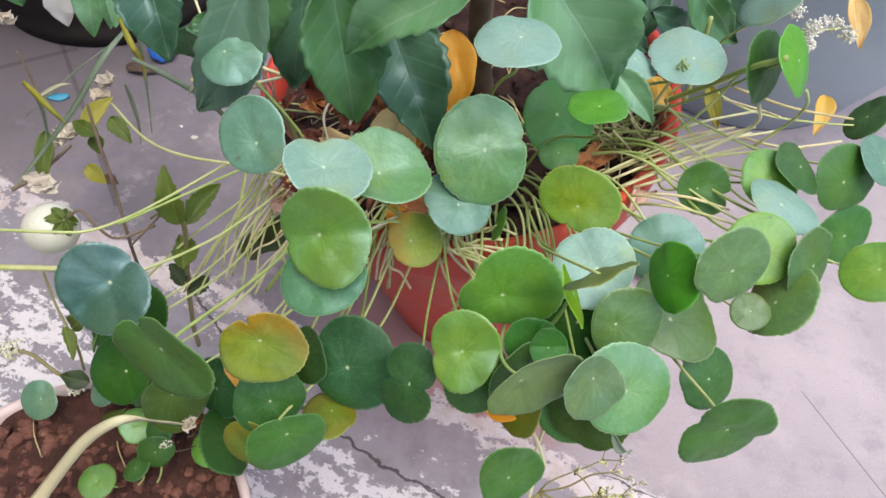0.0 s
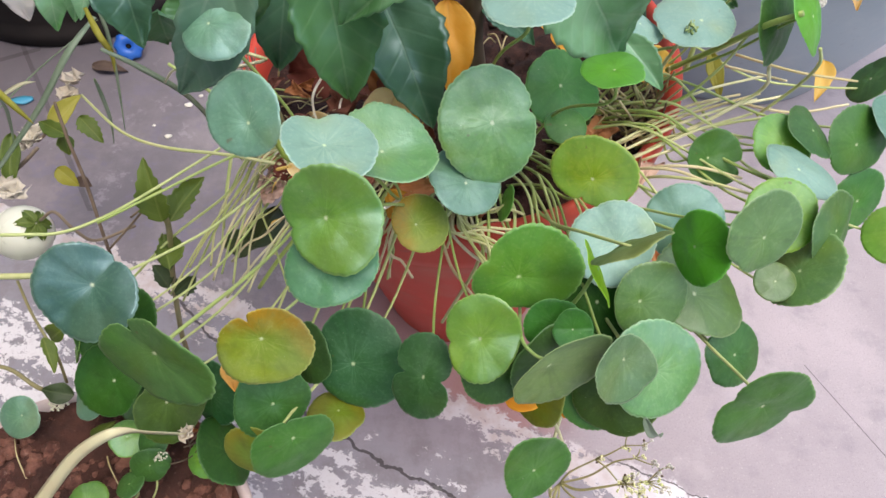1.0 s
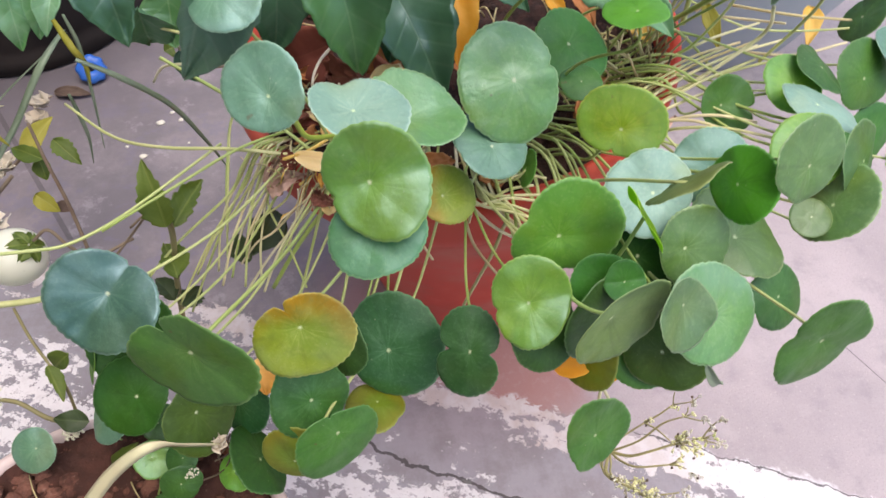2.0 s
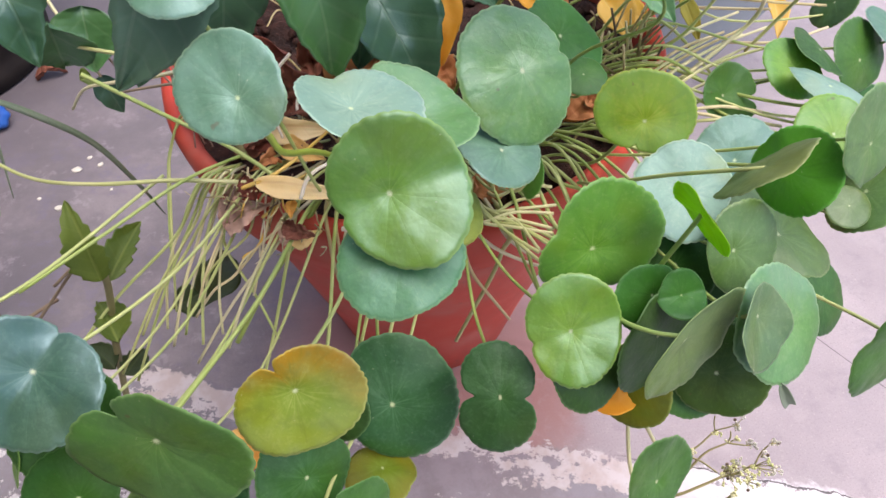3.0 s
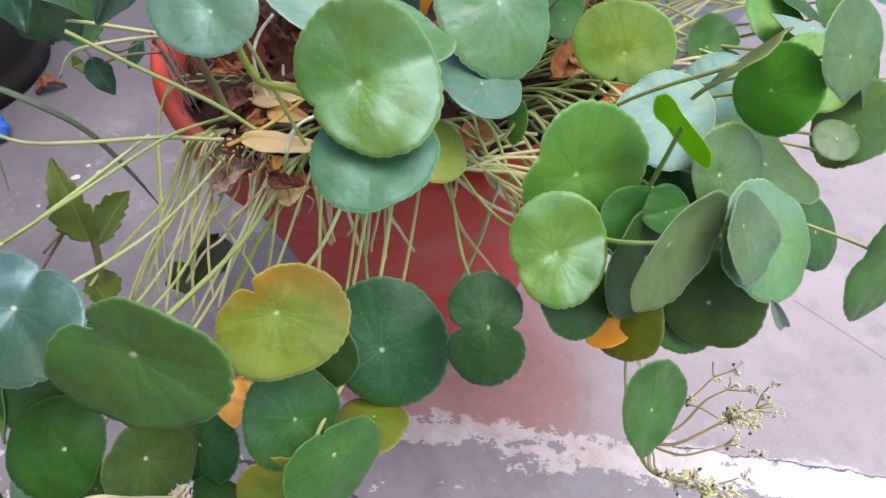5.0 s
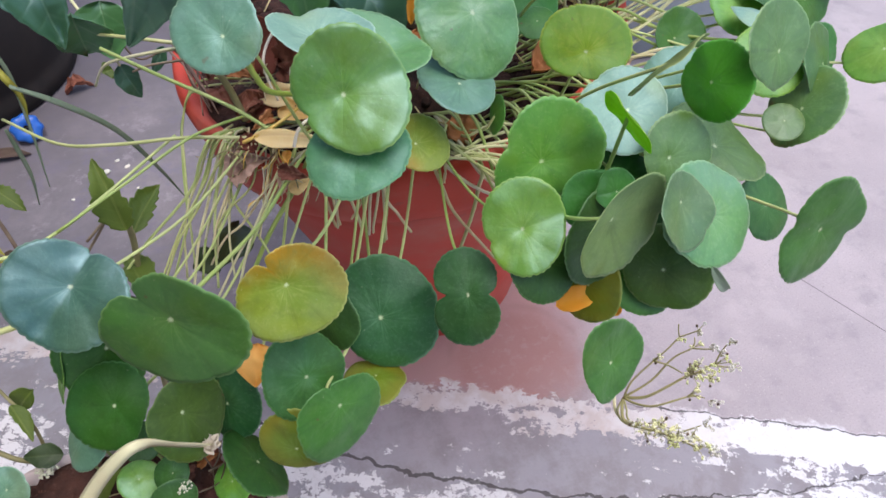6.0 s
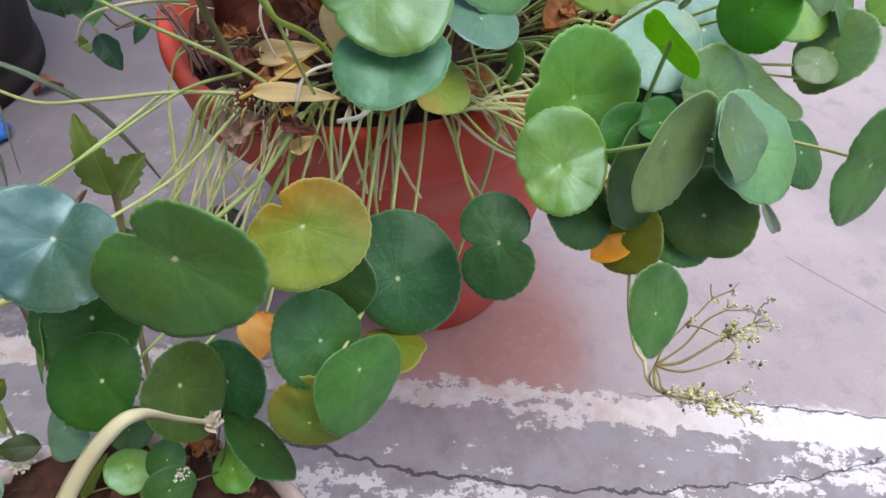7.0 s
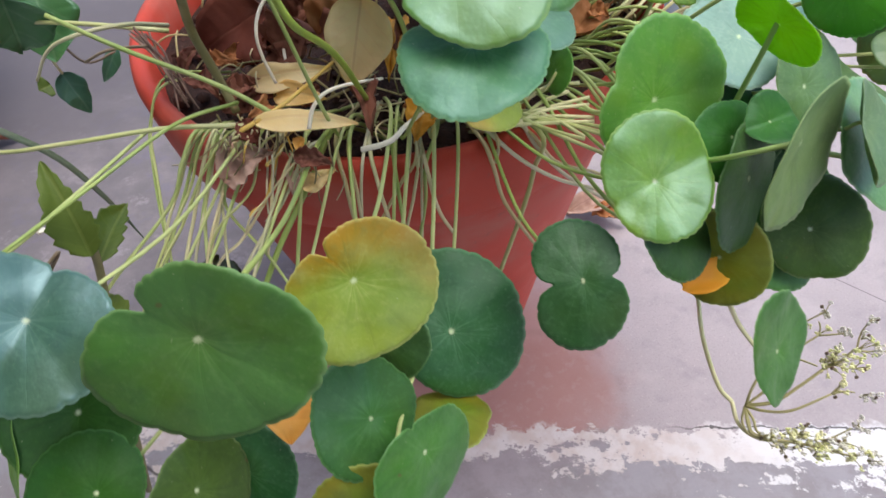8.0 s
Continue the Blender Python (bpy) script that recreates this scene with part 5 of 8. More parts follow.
# shrub behind the pennywort
blade_leaf(shrub, (-0.293, 0.202, 0.570), (-0.279, 0.176, 0.482), (0.092, -0.635, 0.767), 0.0487, BROAD, crease=0.30, serrate=0.13, teeth=8, curl=0.2)
blade_leaf(shrub, (-0.211, 0.163, 0.600), (-0.281, 0.177, 0.536), (0.018, -0.670, 0.742), 0.0354, BROADPALE, crease=0.30, serrate=0.13, teeth=8, curl=0.2)
blade_leaf(shrub, (-0.261, 0.246, 0.510), (-0.224, 0.184, 0.450), (0.008, -0.613, 0.790), 0.0519, BROADDARK, crease=0.30, serrate=0.13, teeth=8, curl=0.2)
blade_leaf(shrub, (-0.242, 0.275, 0.500), (-0.255, 0.236, 0.440), (0.017, -0.637, 0.771), 0.0492, BROADDARK, crease=0.30, serrate=0.13, teeth=8, curl=0.2)
blade_leaf(shrub, (-0.172, 0.214, 0.585), (-0.102, 0.211, 0.495), (-0.185, -0.659, 0.729), 0.0683, BROADPALE, crease=0.30, serrate=0.13, teeth=8, curl=0.2)
blade_leaf(shrub, (-0.326, 0.165, 0.600), (-0.374, 0.157, 0.500), (0.235, -0.617, 0.751), 0.0350, BROADBLUE, crease=0.30, serrate=0.13, teeth=8, curl=0.2)
blade_leaf(shrub, (-0.342, 0.222, 0.560), (-0.337, 0.206, 0.510), (0.186, -0.655, 0.732), 0.0375, BROAD, crease=0.30, serrate=0.13, teeth=8, curl=0.2)
blade_leaf(shrub, (-0.450, 0.310, 0.500), (-0.435, 0.267, 0.440), (0.294, -0.623, 0.725), 0.0451, BROADDARK, crease=0.30, serrate=0.13, teeth=8, curl=0.2)
blade_leaf(shrub, (-0.319, 0.267, 0.530), (-0.333, 0.239, 0.450), (0.143, -0.645, 0.750), 0.0441, BROADDARK, crease=0.30, serrate=0.13, teeth=8, curl=0.2)
blade_leaf(shrub, (-0.282, 0.266, 0.530), (-0.260, 0.252, 0.470), (0.055, -0.667, 0.743), 0.0435, BROADPALE, crease=0.30, serrate=0.13, teeth=8, curl=0.2)
blade_leaf(shrub, (-0.216, 0.251, 0.505), (-0.211, 0.210, 0.455), (-0.039, -0.626, 0.779), 0.0281, ORANGE, serrate=0.03, curl=0.25)
blade_leaf(shrub, (-0.099, 0.226, 0.500), (-0.069, 0.199, 0.478), (-0.254, -0.594, 0.763), 0.0197, BROADPALE, crease=0.30, serrate=0.13, teeth=8, curl=0.2)
blade_leaf(shrub, (-0.060, 0.367, 0.480), (-0.062, 0.339, 0.430), (-0.234, -0.663, 0.711), 0.0244, BROADDARK, crease=0.30, serrate=0.13, teeth=8, curl=0.2)
blade_leaf(shrub, (-0.021, 0.397, 0.470), (-0.036, 0.364, 0.420), (-0.263, -0.664, 0.700), 0.0259, BROADDARK, crease=0.30, serrate=0.13, teeth=8, curl=0.2)
blade_leaf(shrub, (-0.045, 0.344, 0.470), (0.007, 0.360, 0.440), (-0.285, -0.651, 0.704), 0.0249, BROADDARK, crease=0.30, serrate=0.13, teeth=8, curl=0.2)
blade_leaf(shrub, (-0.021, 0.350, 0.500), (0.037, 0.339, 0.450), (-0.325, -0.651, 0.686), 0.0329, BROAD, crease=0.30, serrate=0.13, teeth=8, curl=0.2)
blade_leaf(shrub, (0.044, 0.413, 0.460), (0.029, 0.364, 0.420), (-0.331, -0.645, 0.688), 0.0422, BROADDARK, crease=0.30, serrate=0.13, teeth=8, curl=0.2)
blade_leaf(shrub, (-0.079, 0.322, 0.460), (-0.040, 0.330, 0.440), (-0.242, -0.643, 0.727), 0.0211, BROADDARK, crease=0.30, serrate=0.13, teeth=8, curl=0.2)
blade_leaf(shrub, (0.015, 0.304, 0.430), (0.030, 0.282, 0.400), (-0.338, -0.570, 0.749), 0.0121, WEEDYELLOW)
blade_leaf(shrub, (-0.053, 0.307, 0.430), (-0.035, 0.281, 0.410), (-0.261, -0.594, 0.761), 0.0264, YELLOW)
blade_leaf(shrub, (-0.044, 0.303, 0.425), (-0.010, 0.300, 0.410), (-0.279, -0.593, 0.755), 0.0242, YELLOW)
blade_leaf(shrub, (-0.122, 0.313, 0.440), (-0.104, 0.308, 0.420), (-0.172, -0.629, 0.758), 0.0134, ORANGE)
blade_leaf(shrub, (0.164, 0.412, 0.460), (0.186, 0.387, 0.420), (-0.456, -0.603, 0.654), 0.0166, TANLEAF)
blade_leaf(shrub, (0.168, 0.362, 0.380), (0.146, 0.315, 0.370), (-0.437, -0.536, 0.722), 0.0165, YELLOW, curl=0.1)
blade_leaf(shrub, (-0.182, 0.327, 0.455), (-0.135, 0.309, 0.425), (-0.05, -0.60, 0.80), 0.0300, BROADDARK, crease=0.30, serrate=0.13, teeth=8, curl=0.2)
tube("trunk", [(-0.173, 0.338, 0.360), (-0.185, 0.330, 0.420), (-0.194, 0.296, 0.500), (-0.202, 0.229, 0.580)], 0.011, 0.009, WOODY, shrub)
tube("branch", [(-0.196, 0.280, 0.520), (-0.239, 0.224, 0.570), (-0.283, 0.167, 0.600)], 0.0035, 0.002, BRANCH, shrub)
tube("branch", [(-0.196, 0.280, 0.520), (-0.204, 0.213, 0.580), (-0.212, 0.146, 0.620)], 0.0035, 0.002, BRANCH, shrub)
tube("branch", [(-0.196, 0.280, 0.520), (-0.184, 0.246, 0.565), (-0.173, 0.211, 0.590)], 0.0035, 0.002, BRANCH, shrub)
tube("branch", [(-0.196, 0.280, 0.520), (-0.262, 0.216, 0.575), (-0.328, 0.152, 0.610)], 0.0035, 0.002, BRANCH, shrub)
tube("branch", [(-0.196, 0.280, 0.520), (-0.228, 0.262, 0.530), (-0.261, 0.245, 0.520)], 0.0035, 0.002, BRANCH, shrub)
tube("branch", [(-0.196, 0.280, 0.520), (-0.256, 0.269, 0.540), (-0.317, 0.258, 0.540)], 0.0035, 0.002, BRANCH, shrub)
# loose stalks hanging over the rim
tube("stem", [(-0.323, 0.296, 0.375), (-0.362, 0.285, 0.387), (-0.380, 0.272, 0.365), (-0.386, 0.249, 0.348), (-0.390, 0.218, 0.328), (-0.392, 0.200, 0.308)], 0.0009, 0.000765, PETIOLE, pennywort)
tube("stem", [(-0.320, 0.290, 0.375), (-0.364, 0.276, 0.387), (-0.380, 0.266, 0.366), (-0.385, 0.242, 0.347), (-0.390, 0.204, 0.321), (-0.394, 0.182, 0.297)], 0.0009, 0.000765, PETIOLE, pennywort)
tube("stem", [(-0.334, 0.230, 0.380), (-0.350, 0.214, 0.390), (-0.359, 0.214, 0.378), (-0.368, 0.213, 0.359), (-0.393, 0.183, 0.328), (-0.424, 0.147, 0.276)], 0.0011, 0.000935, PETIOLE, pennywort)
tube("stem", [(-0.341, 0.229, 0.380), (-0.350, 0.210, 0.390), (-0.359, 0.205, 0.380), (-0.368, 0.200, 0.363), (-0.395, 0.173, 0.340), (-0.427, 0.140, 0.299)], 0.001, 0.00085, STALK, pennywort)
tube("stem", [(-0.336, 0.226, 0.380), (-0.346, 0.211, 0.390), (-0.358, 0.203, 0.373), (-0.370, 0.194, 0.349), (-0.383, 0.176, 0.329), (-0.397, 0.157, 0.294)], 0.0012, 0.00102, STALK, pennywort)
tube("stem", [(-0.334, 0.230, 0.380), (-0.342, 0.210, 0.390), (-0.355, 0.198, 0.373), (-0.368, 0.185, 0.348), (-0.377, 0.168, 0.336), (-0.386, 0.152, 0.312)], 0.001, 0.00085, PETIOLE, pennywort)
tube("stem", [(-0.337, 0.220, 0.380), (-0.346, 0.206, 0.390), (-0.355, 0.196, 0.376), (-0.364, 0.187, 0.354), (-0.370, 0.165, 0.339), (-0.376, 0.143, 0.311)], 0.0011, 0.000935, PETIOLE, pennywort)
tube("stem", [(-0.326, 0.218, 0.380), (-0.337, 0.203, 0.390), (-0.344, 0.199, 0.381), (-0.351, 0.196, 0.364), (-0.356, 0.176, 0.352), (-0.360, 0.156, 0.341), (-0.362, 0.140, 0.323)], 0.001, 0.00085, PALESTEM, pennywort)
tube("stem", [(-0.323, 0.209, 0.380), (-0.339, 0.192, 0.389), (-0.346, 0.187, 0.377), (-0.352, 0.183, 0.356), (-0.339, 0.153, 0.343), (-0.329, 0.129, 0.323)], 0.001, 0.00085, PETIOLE, pennywort)
tube("stem", [(-0.328, 0.214, 0.380), (-0.338, 0.200, 0.389), (-0.342, 0.200, 0.384), (-0.346, 0.201, 0.370), (-0.357, 0.184, 0.353), (-0.366, 0.172, 0.341), (-0.373, 0.162, 0.321)], 0.0009, 0.000765, STALK, pennywort)
tube("stem", [(-0.342, 0.235, 0.380), (-0.353, 0.212, 0.390), (-0.363, 0.214, 0.377), (-0.373, 0.215, 0.356), (-0.386, 0.201, 0.341), (-0.393, 0.183, 0.328), (-0.399, 0.166, 0.302)], 0.001, 0.00085, STALK, pennywort)
tube("stem", [(-0.340, 0.229, 0.380), (-0.356, 0.213, 0.390), (-0.368, 0.205, 0.377), (-0.381, 0.197, 0.357), (-0.424, 0.175, 0.330), (-0.467, 0.153, 0.291)], 0.0012, 0.00102, PETIOLE, pennywort)
tube("stem", [(-0.335, 0.221, 0.380), (-0.343, 0.201, 0.390), (-0.360, 0.193, 0.375), (-0.377, 0.185, 0.352), (-0.394, 0.170, 0.340), (-0.411, 0.155, 0.316)], 0.001, 0.00085, STALK, pennywort)
tube("stem", [(-0.332, 0.228, 0.380), (-0.340, 0.212, 0.390), (-0.349, 0.206, 0.380), (-0.357, 0.199, 0.363), (-0.372, 0.176, 0.345), (-0.381, 0.162, 0.328)], 0.0009, 0.000765, PALESTEM, pennywort)
tube("stem", [(-0.327, 0.213, 0.380), (-0.336, 0.193, 0.390), (-0.342, 0.192, 0.383), (-0.349, 0.190, 0.368), (-0.364, 0.169, 0.353), (-0.373, 0.157, 0.337)], 0.001, 0.00085, STRAW, pennywort)
tube("stem", [(-0.280, 0.229, 0.375), (-0.312, 0.193, 0.389), (-0.326, 0.179, 0.367), (-0.348, 0.166, 0.348), (-0.363, 0.163, 0.339), (-0.378, 0.160, 0.318)], 0.001, 0.00085, STRAW, pennywort)
tube("stem", [(-0.284, 0.201, 0.375), (-0.305, 0.173, 0.389), (-0.322, 0.166, 0.367), (-0.351, 0.151, 0.341), (-0.381, 0.135, 0.303)], 0.0011, 0.000935, PALESTEM, pennywort)
tube("stem", [(-0.296, 0.214, 0.375), (-0.316, 0.191, 0.388), (-0.331, 0.162, 0.364), (-0.339, 0.147, 0.348)], 0.0009, 0.000765, STRAW, pennywort)
tube("stem", [(-0.294, 0.198, 0.375), (-0.312, 0.174, 0.388), (-0.328, 0.161, 0.371), (-0.345, 0.139, 0.356), (-0.358, 0.122, 0.334)], 0.0011, 0.000935, PALESTEM, pennywort)
tube("stem", [(-0.287, 0.220, 0.375), (-0.313, 0.190, 0.388), (-0.330, 0.172, 0.367), (-0.340, 0.167, 0.363), (-0.342, 0.166, 0.360)], 0.001, 0.00085, YELLOWSTALK, pennywort)
tube("stem", [(-0.283, 0.225, 0.375), (-0.309, 0.194, 0.389), (-0.317, 0.187, 0.382), (-0.325, 0.180, 0.382), (-0.326, 0.180, 0.381)], 0.0012, 0.00102, YELLOWSTALK, pennywort)
tube("stem", [(-0.300, 0.217, 0.375), (-0.324, 0.192, 0.387), (-0.337, 0.177, 0.370), (-0.357, 0.169, 0.359), (-0.369, 0.164, 0.345)], 0.0009, 0.000765, STALK, pennywort)
tube("stem", [(-0.287, 0.201, 0.375), (-0.311, 0.169, 0.388), (-0.331, 0.168, 0.369), (-0.342, 0.165, 0.361), (-0.346, 0.164, 0.353)], 0.0008, 0.00068, STRAW, pennywort)
tube("stem", [(-0.292, 0.229, 0.375), (-0.317, 0.204, 0.389), (-0.325, 0.188, 0.373), (-0.330, 0.174, 0.366), (-0.332, 0.168, 0.358)], 0.0007, 0.000595, PALESTEM, pennywort)
tube("stem", [(-0.272, 0.206, 0.375), (-0.287, 0.184, 0.391), (-0.307, 0.172, 0.367), (-0.332, 0.154, 0.344), (-0.355, 0.139, 0.312)], 0.0019, 0.001615, PETIOLE, pennywort)
tube("stem", [(-0.255, 0.229, 0.375), (-0.286, 0.179, 0.390), (-0.289, 0.158, 0.371), (-0.287, 0.157, 0.347), (-0.285, 0.156, 0.335)], 0.0013, 0.001105, STRAW, pennywort)
tube("stem", [(-0.251, 0.227, 0.375), (-0.281, 0.173, 0.390), (-0.284, 0.155, 0.367), (-0.283, 0.155, 0.346), (-0.282, 0.154, 0.338)], 0.0011, 0.000935, STRAW, pennywort)
tube("stem", [(-0.246, 0.224, 0.375), (-0.271, 0.171, 0.391), (-0.281, 0.154, 0.379), (-0.283, 0.155, 0.346), (-0.284, 0.156, 0.333)], 0.001, 0.00085, PALESTEM, pennywort)
tube("stem", [(-0.244, 0.223, 0.375), (-0.271, 0.167, 0.391), (-0.273, 0.150, 0.372), (-0.269, 0.148, 0.348), (-0.268, 0.148, 0.338)], 0.0013, 0.001105, STALK, pennywort)
tube("stem", [(-0.229, 0.217, 0.375), (-0.251, 0.148, 0.389), (-0.261, 0.145, 0.376), (-0.270, 0.148, 0.355), (-0.274, 0.149, 0.347)], 0.0011, 0.000935, STRAW, pennywort)
tube("stem", [(-0.230, 0.217, 0.375), (-0.249, 0.162, 0.393), (-0.259, 0.144, 0.375), (-0.262, 0.145, 0.343), (-0.263, 0.146, 0.330)], 0.0012, 0.00102, PALESTEM, pennywort)
tube("stem", [(-0.229, 0.217, 0.375), (-0.250, 0.149, 0.390), (-0.255, 0.143, 0.367), (-0.259, 0.145, 0.342), (-0.260, 0.145, 0.332)], 0.0011, 0.000935, STALK, pennywort)
tube("stem", [(-0.220, 0.214, 0.375), (-0.232, 0.163, 0.395), (-0.249, 0.141, 0.386), (-0.249, 0.141, 0.363), (-0.252, 0.142, 0.335), (-0.253, 0.142, 0.323)], 0.0012, 0.00102, PETIOLE, pennywort)
tube("stem", [(-0.227, 0.216, 0.375), (-0.246, 0.155, 0.393), (-0.251, 0.142, 0.375), (-0.251, 0.142, 0.336), (-0.251, 0.142, 0.325)], 0.0009, 0.000765, PALESTEM, pennywort)
tube("stem", [(-0.227, 0.216, 0.375), (-0.252, 0.131, 0.389), (-0.242, 0.139, 0.353), (-0.234, 0.137, 0.335), (-0.234, 0.137, 0.335)], 0.0012, 0.00102, STRAW, pennywort)
tube("stem", [(-0.207, 0.212, 0.375), (-0.216, 0.144, 0.393), (-0.212, 0.134, 0.380), (-0.202, 0.133, 0.349), (-0.179, 0.130, 0.309), (-0.168, 0.129, 0.290)], 0.0013, 0.001105, STRAW, pennywort)
tube("stem", [(-0.189, 0.211, 0.375), (-0.186, 0.132, 0.396), (-0.185, 0.133, 0.368), (-0.189, 0.133, 0.339), (-0.199, 0.133, 0.294), (-0.205, 0.133, 0.267)], 0.0016, 0.00136, STALK, pennywort)
tube("stem", [(-0.207, 0.212, 0.375), (-0.214, 0.150, 0.397), (-0.196, 0.132, 0.380), (-0.171, 0.129, 0.360), (-0.149, 0.127, 0.348), (-0.142, 0.126, 0.345)], 0.0013, 0.001105, PALESTEM, pennywort)
tube("stem", [(-0.194, 0.211, 0.375), (-0.194, 0.148, 0.399), (-0.185, 0.133, 0.384), (-0.162, 0.133, 0.357), (-0.133, 0.133, 0.331), (-0.124, 0.133, 0.324)], 0.0013, 0.001105, PALESTEM, pennywort)
tube("stem", [(-0.191, 0.211, 0.375), (-0.191, 0.138, 0.395), (-0.170, 0.134, 0.369), (-0.141, 0.134, 0.352), (-0.132, 0.134, 0.346)], 0.0011, 0.000935, STRAW, pennywort)
tube("stem", [(-0.203, 0.212, 0.375), (-0.208, 0.142, 0.394), (-0.210, 0.134, 0.381), (-0.210, 0.134, 0.381)], 0.0012, 0.00102, STRAW, pennywort)
tube("stem", [(-0.178, 0.213, 0.360), (-0.191, 0.148, 0.405), (-0.174, 0.147, 0.412), (-0.159, 0.139, 0.415)], 0.0011, 0.001, STALK, pennywort)
tube("stem", [(-0.187, 0.198, 0.360), (-0.199, 0.135, 0.405), (-0.184, 0.135, 0.412), (-0.169, 0.134, 0.415)], 0.0011, 0.001, STALK, pennywort)
tube("stem", [(-0.186, 0.201, 0.360), (-0.198, 0.138, 0.405), (-0.181, 0.129, 0.412), (-0.162, 0.125, 0.415)], 0.0011, 0.001, STALK, pennywort)
tube("stem", [(-0.200, 0.192, 0.360), (-0.210, 0.130, 0.405), (-0.187, 0.127, 0.412), (-0.166, 0.119, 0.415)], 0.0011, 0.001, STALK, pennywort)
tube("stem", [(-0.193, 0.197, 0.360), (-0.204, 0.134, 0.405), (-0.187, 0.121, 0.412), (-0.170, 0.108, 0.415)], 0.0011, 0.001, STALK, pennywort)
tube("stem", [(-0.197, 0.195, 0.360), (-0.208, 0.132, 0.405), (-0.190, 0.116, 0.412), (-0.172, 0.105, 0.415)], 0.0011, 0.001, STALK, pennywort)
tube("stem", [(-0.187, 0.192, 0.360), (-0.199, 0.130, 0.405), (-0.184, 0.116, 0.412), (-0.170, 0.098, 0.415)], 0.0011, 0.001, STALK, pennywort)
tube("stem", [(-0.189, 0.202, 0.360), (-0.200, 0.138, 0.405), (-0.187, 0.116, 0.412), (-0.174, 0.096, 0.415)], 0.0011, 0.001, STALK, pennywort)
tube("stem", [(-0.194, 0.206, 0.360), (-0.204, 0.142, 0.405), (-0.196, 0.114, 0.412), (-0.185, 0.094, 0.415)], 0.0011, 0.001, STALK, pennywort)
tube("stem", [(-0.178, 0.204, 0.360), (-0.191, 0.140, 0.405), (-0.187, 0.119, 0.412), (-0.184, 0.096, 0.415)], 0.0011, 0.001, STALK, pennywort)
tube("stem", [(-0.192, 0.210, 0.360), (-0.203, 0.145, 0.405), (-0.187, 0.116, 0.412), (-0.172, 0.090, 0.415)], 0.0011, 0.001, STALK, pennywort)
tube("stem", [(-0.194, 0.216, 0.360), (-0.205, 0.150, 0.405), (-0.194, 0.109, 0.412), (-0.182, 0.079, 0.415)], 0.0011, 0.001, STALK, pennywort)
tube("stem", [(-0.168, 0.073, 0.410), (-0.178, 0.030, 0.445), (-0.177, 0.011, 0.462), (-0.170, 0.002, 0.470)], 0.0011, 0.0010, FRESHSTEM, pennywort)
tube("stem", [(-0.148, 0.053, 0.420), (-0.142, 0.053, 0.450), (-0.143, 0.049, 0.472), (-0.143, 0.047, 0.488)], 0.0013, 0.0011, FRESHSTEM, pennywort)
tube("stem", [(-0.145, 0.135, 0.420), (-0.150, 0.105, 0.450), (-0.149, 0.070, 0.490), (-0.139, 0.036, 0.525)], 0.0011, 0.0009, PETIOLE, pennywort)
blade_leaf(pennywort, (-0.110, -0.012, 0.430), (-0.091, -0.013, 0.405), (-0.599, -0.331, 0.729), 0.0048, GRASS, curl=0.25)
tube("stem", [(-0.175, 0.139, 0.425), (-0.181, 0.140, 0.415), (-0.186, 0.153, 0.405)], 0.0009, 0.0009, STALK, pennywort)
tube("runner", [(-0.323, 0.190, 0.400), (-0.368, 0.191, 0.410), (-0.414, 0.197, 0.410), (-0.453, 0.221, 0.400), (-0.491, 0.258, 0.400)], 0.0014, 0.001, STALK, pennywort)
tube("runner", [(-0.330, 0.217, 0.400), (-0.364, 0.185, 0.415), (-0.406, 0.158, 0.410), (-0.446, 0.132, 0.405)], 0.0011, 0.0009, PETIOLE, pennywort)
tube("runner", [(-0.308, 0.185, 0.400), (-0.337, 0.202, 0.420), (-0.377, 0.221, 0.440), (-0.405, 0.228, 0.460)], 0.0014, 0.0012, PETIOLE, pennywort)
tube("runner", [(-0.353, 0.282, 0.420), (-0.373, 0.248, 0.440), (-0.396, 0.246, 0.440), (-0.414, 0.256, 0.430), (-0.427, 0.265, 0.410)], 0.0014, 0.0008, PALESTEM, pennywort)
tube("runner", [(-0.353, 0.296, 0.410), (-0.401, 0.305, 0.420), (-0.437, 0.322, 0.420)], 0.0016, 0.0012, STALK, pennywort)
tube("runner", [(-0.366, 0.281, 0.410), (-0.386, 0.265, 0.420), (-0.402, 0.276, 0.410)], 0.001, 0.0008, WOODY, pennywort)
tube("stem", [(-0.331, 0.224, 0.390), (-0.336, 0.231, 0.410), (-0.343, 0.226, 0.440), (-0.345, 0.200, 0.470)], 0.0026, 0.0024, BRANCH, pennywort)
tube("stem", [(-0.303, 0.165, 0.408), (-0.298, 0.171, 0.416), (-0.289, 0.176, 0.420), (-0.273, 0.185, 0.416), (-0.250, 0.201, 0.405)], 0.0012, 0.0009, WHITESTEM, pennywort)
tube("stem", [(-0.290, 0.254, 0.385), (-0.293, 0.256, 0.400), (-0.286, 0.289, 0.400)], 0.0012, 0.0009, WHITESTEM, pennywort)
tube("stem", [(-0.071, 0.274, 0.375), (-0.093, 0.289, 0.400), (-0.107, 0.296, 0.425)], 0.0011, 0.0008, STRAW, pennywort)
tube("stem", [(-0.053, 0.267, 0.375), (-0.068, 0.277, 0.400), (-0.095, 0.244, 0.455)], 0.0011, 0.0008, BRANCH, pennywort)
tube("stem", [(-0.035, 0.259, 0.375), (-0.044, 0.265, 0.400), (-0.069, 0.239, 0.445)], 0.0011, 0.0008, STALK, pennywort)
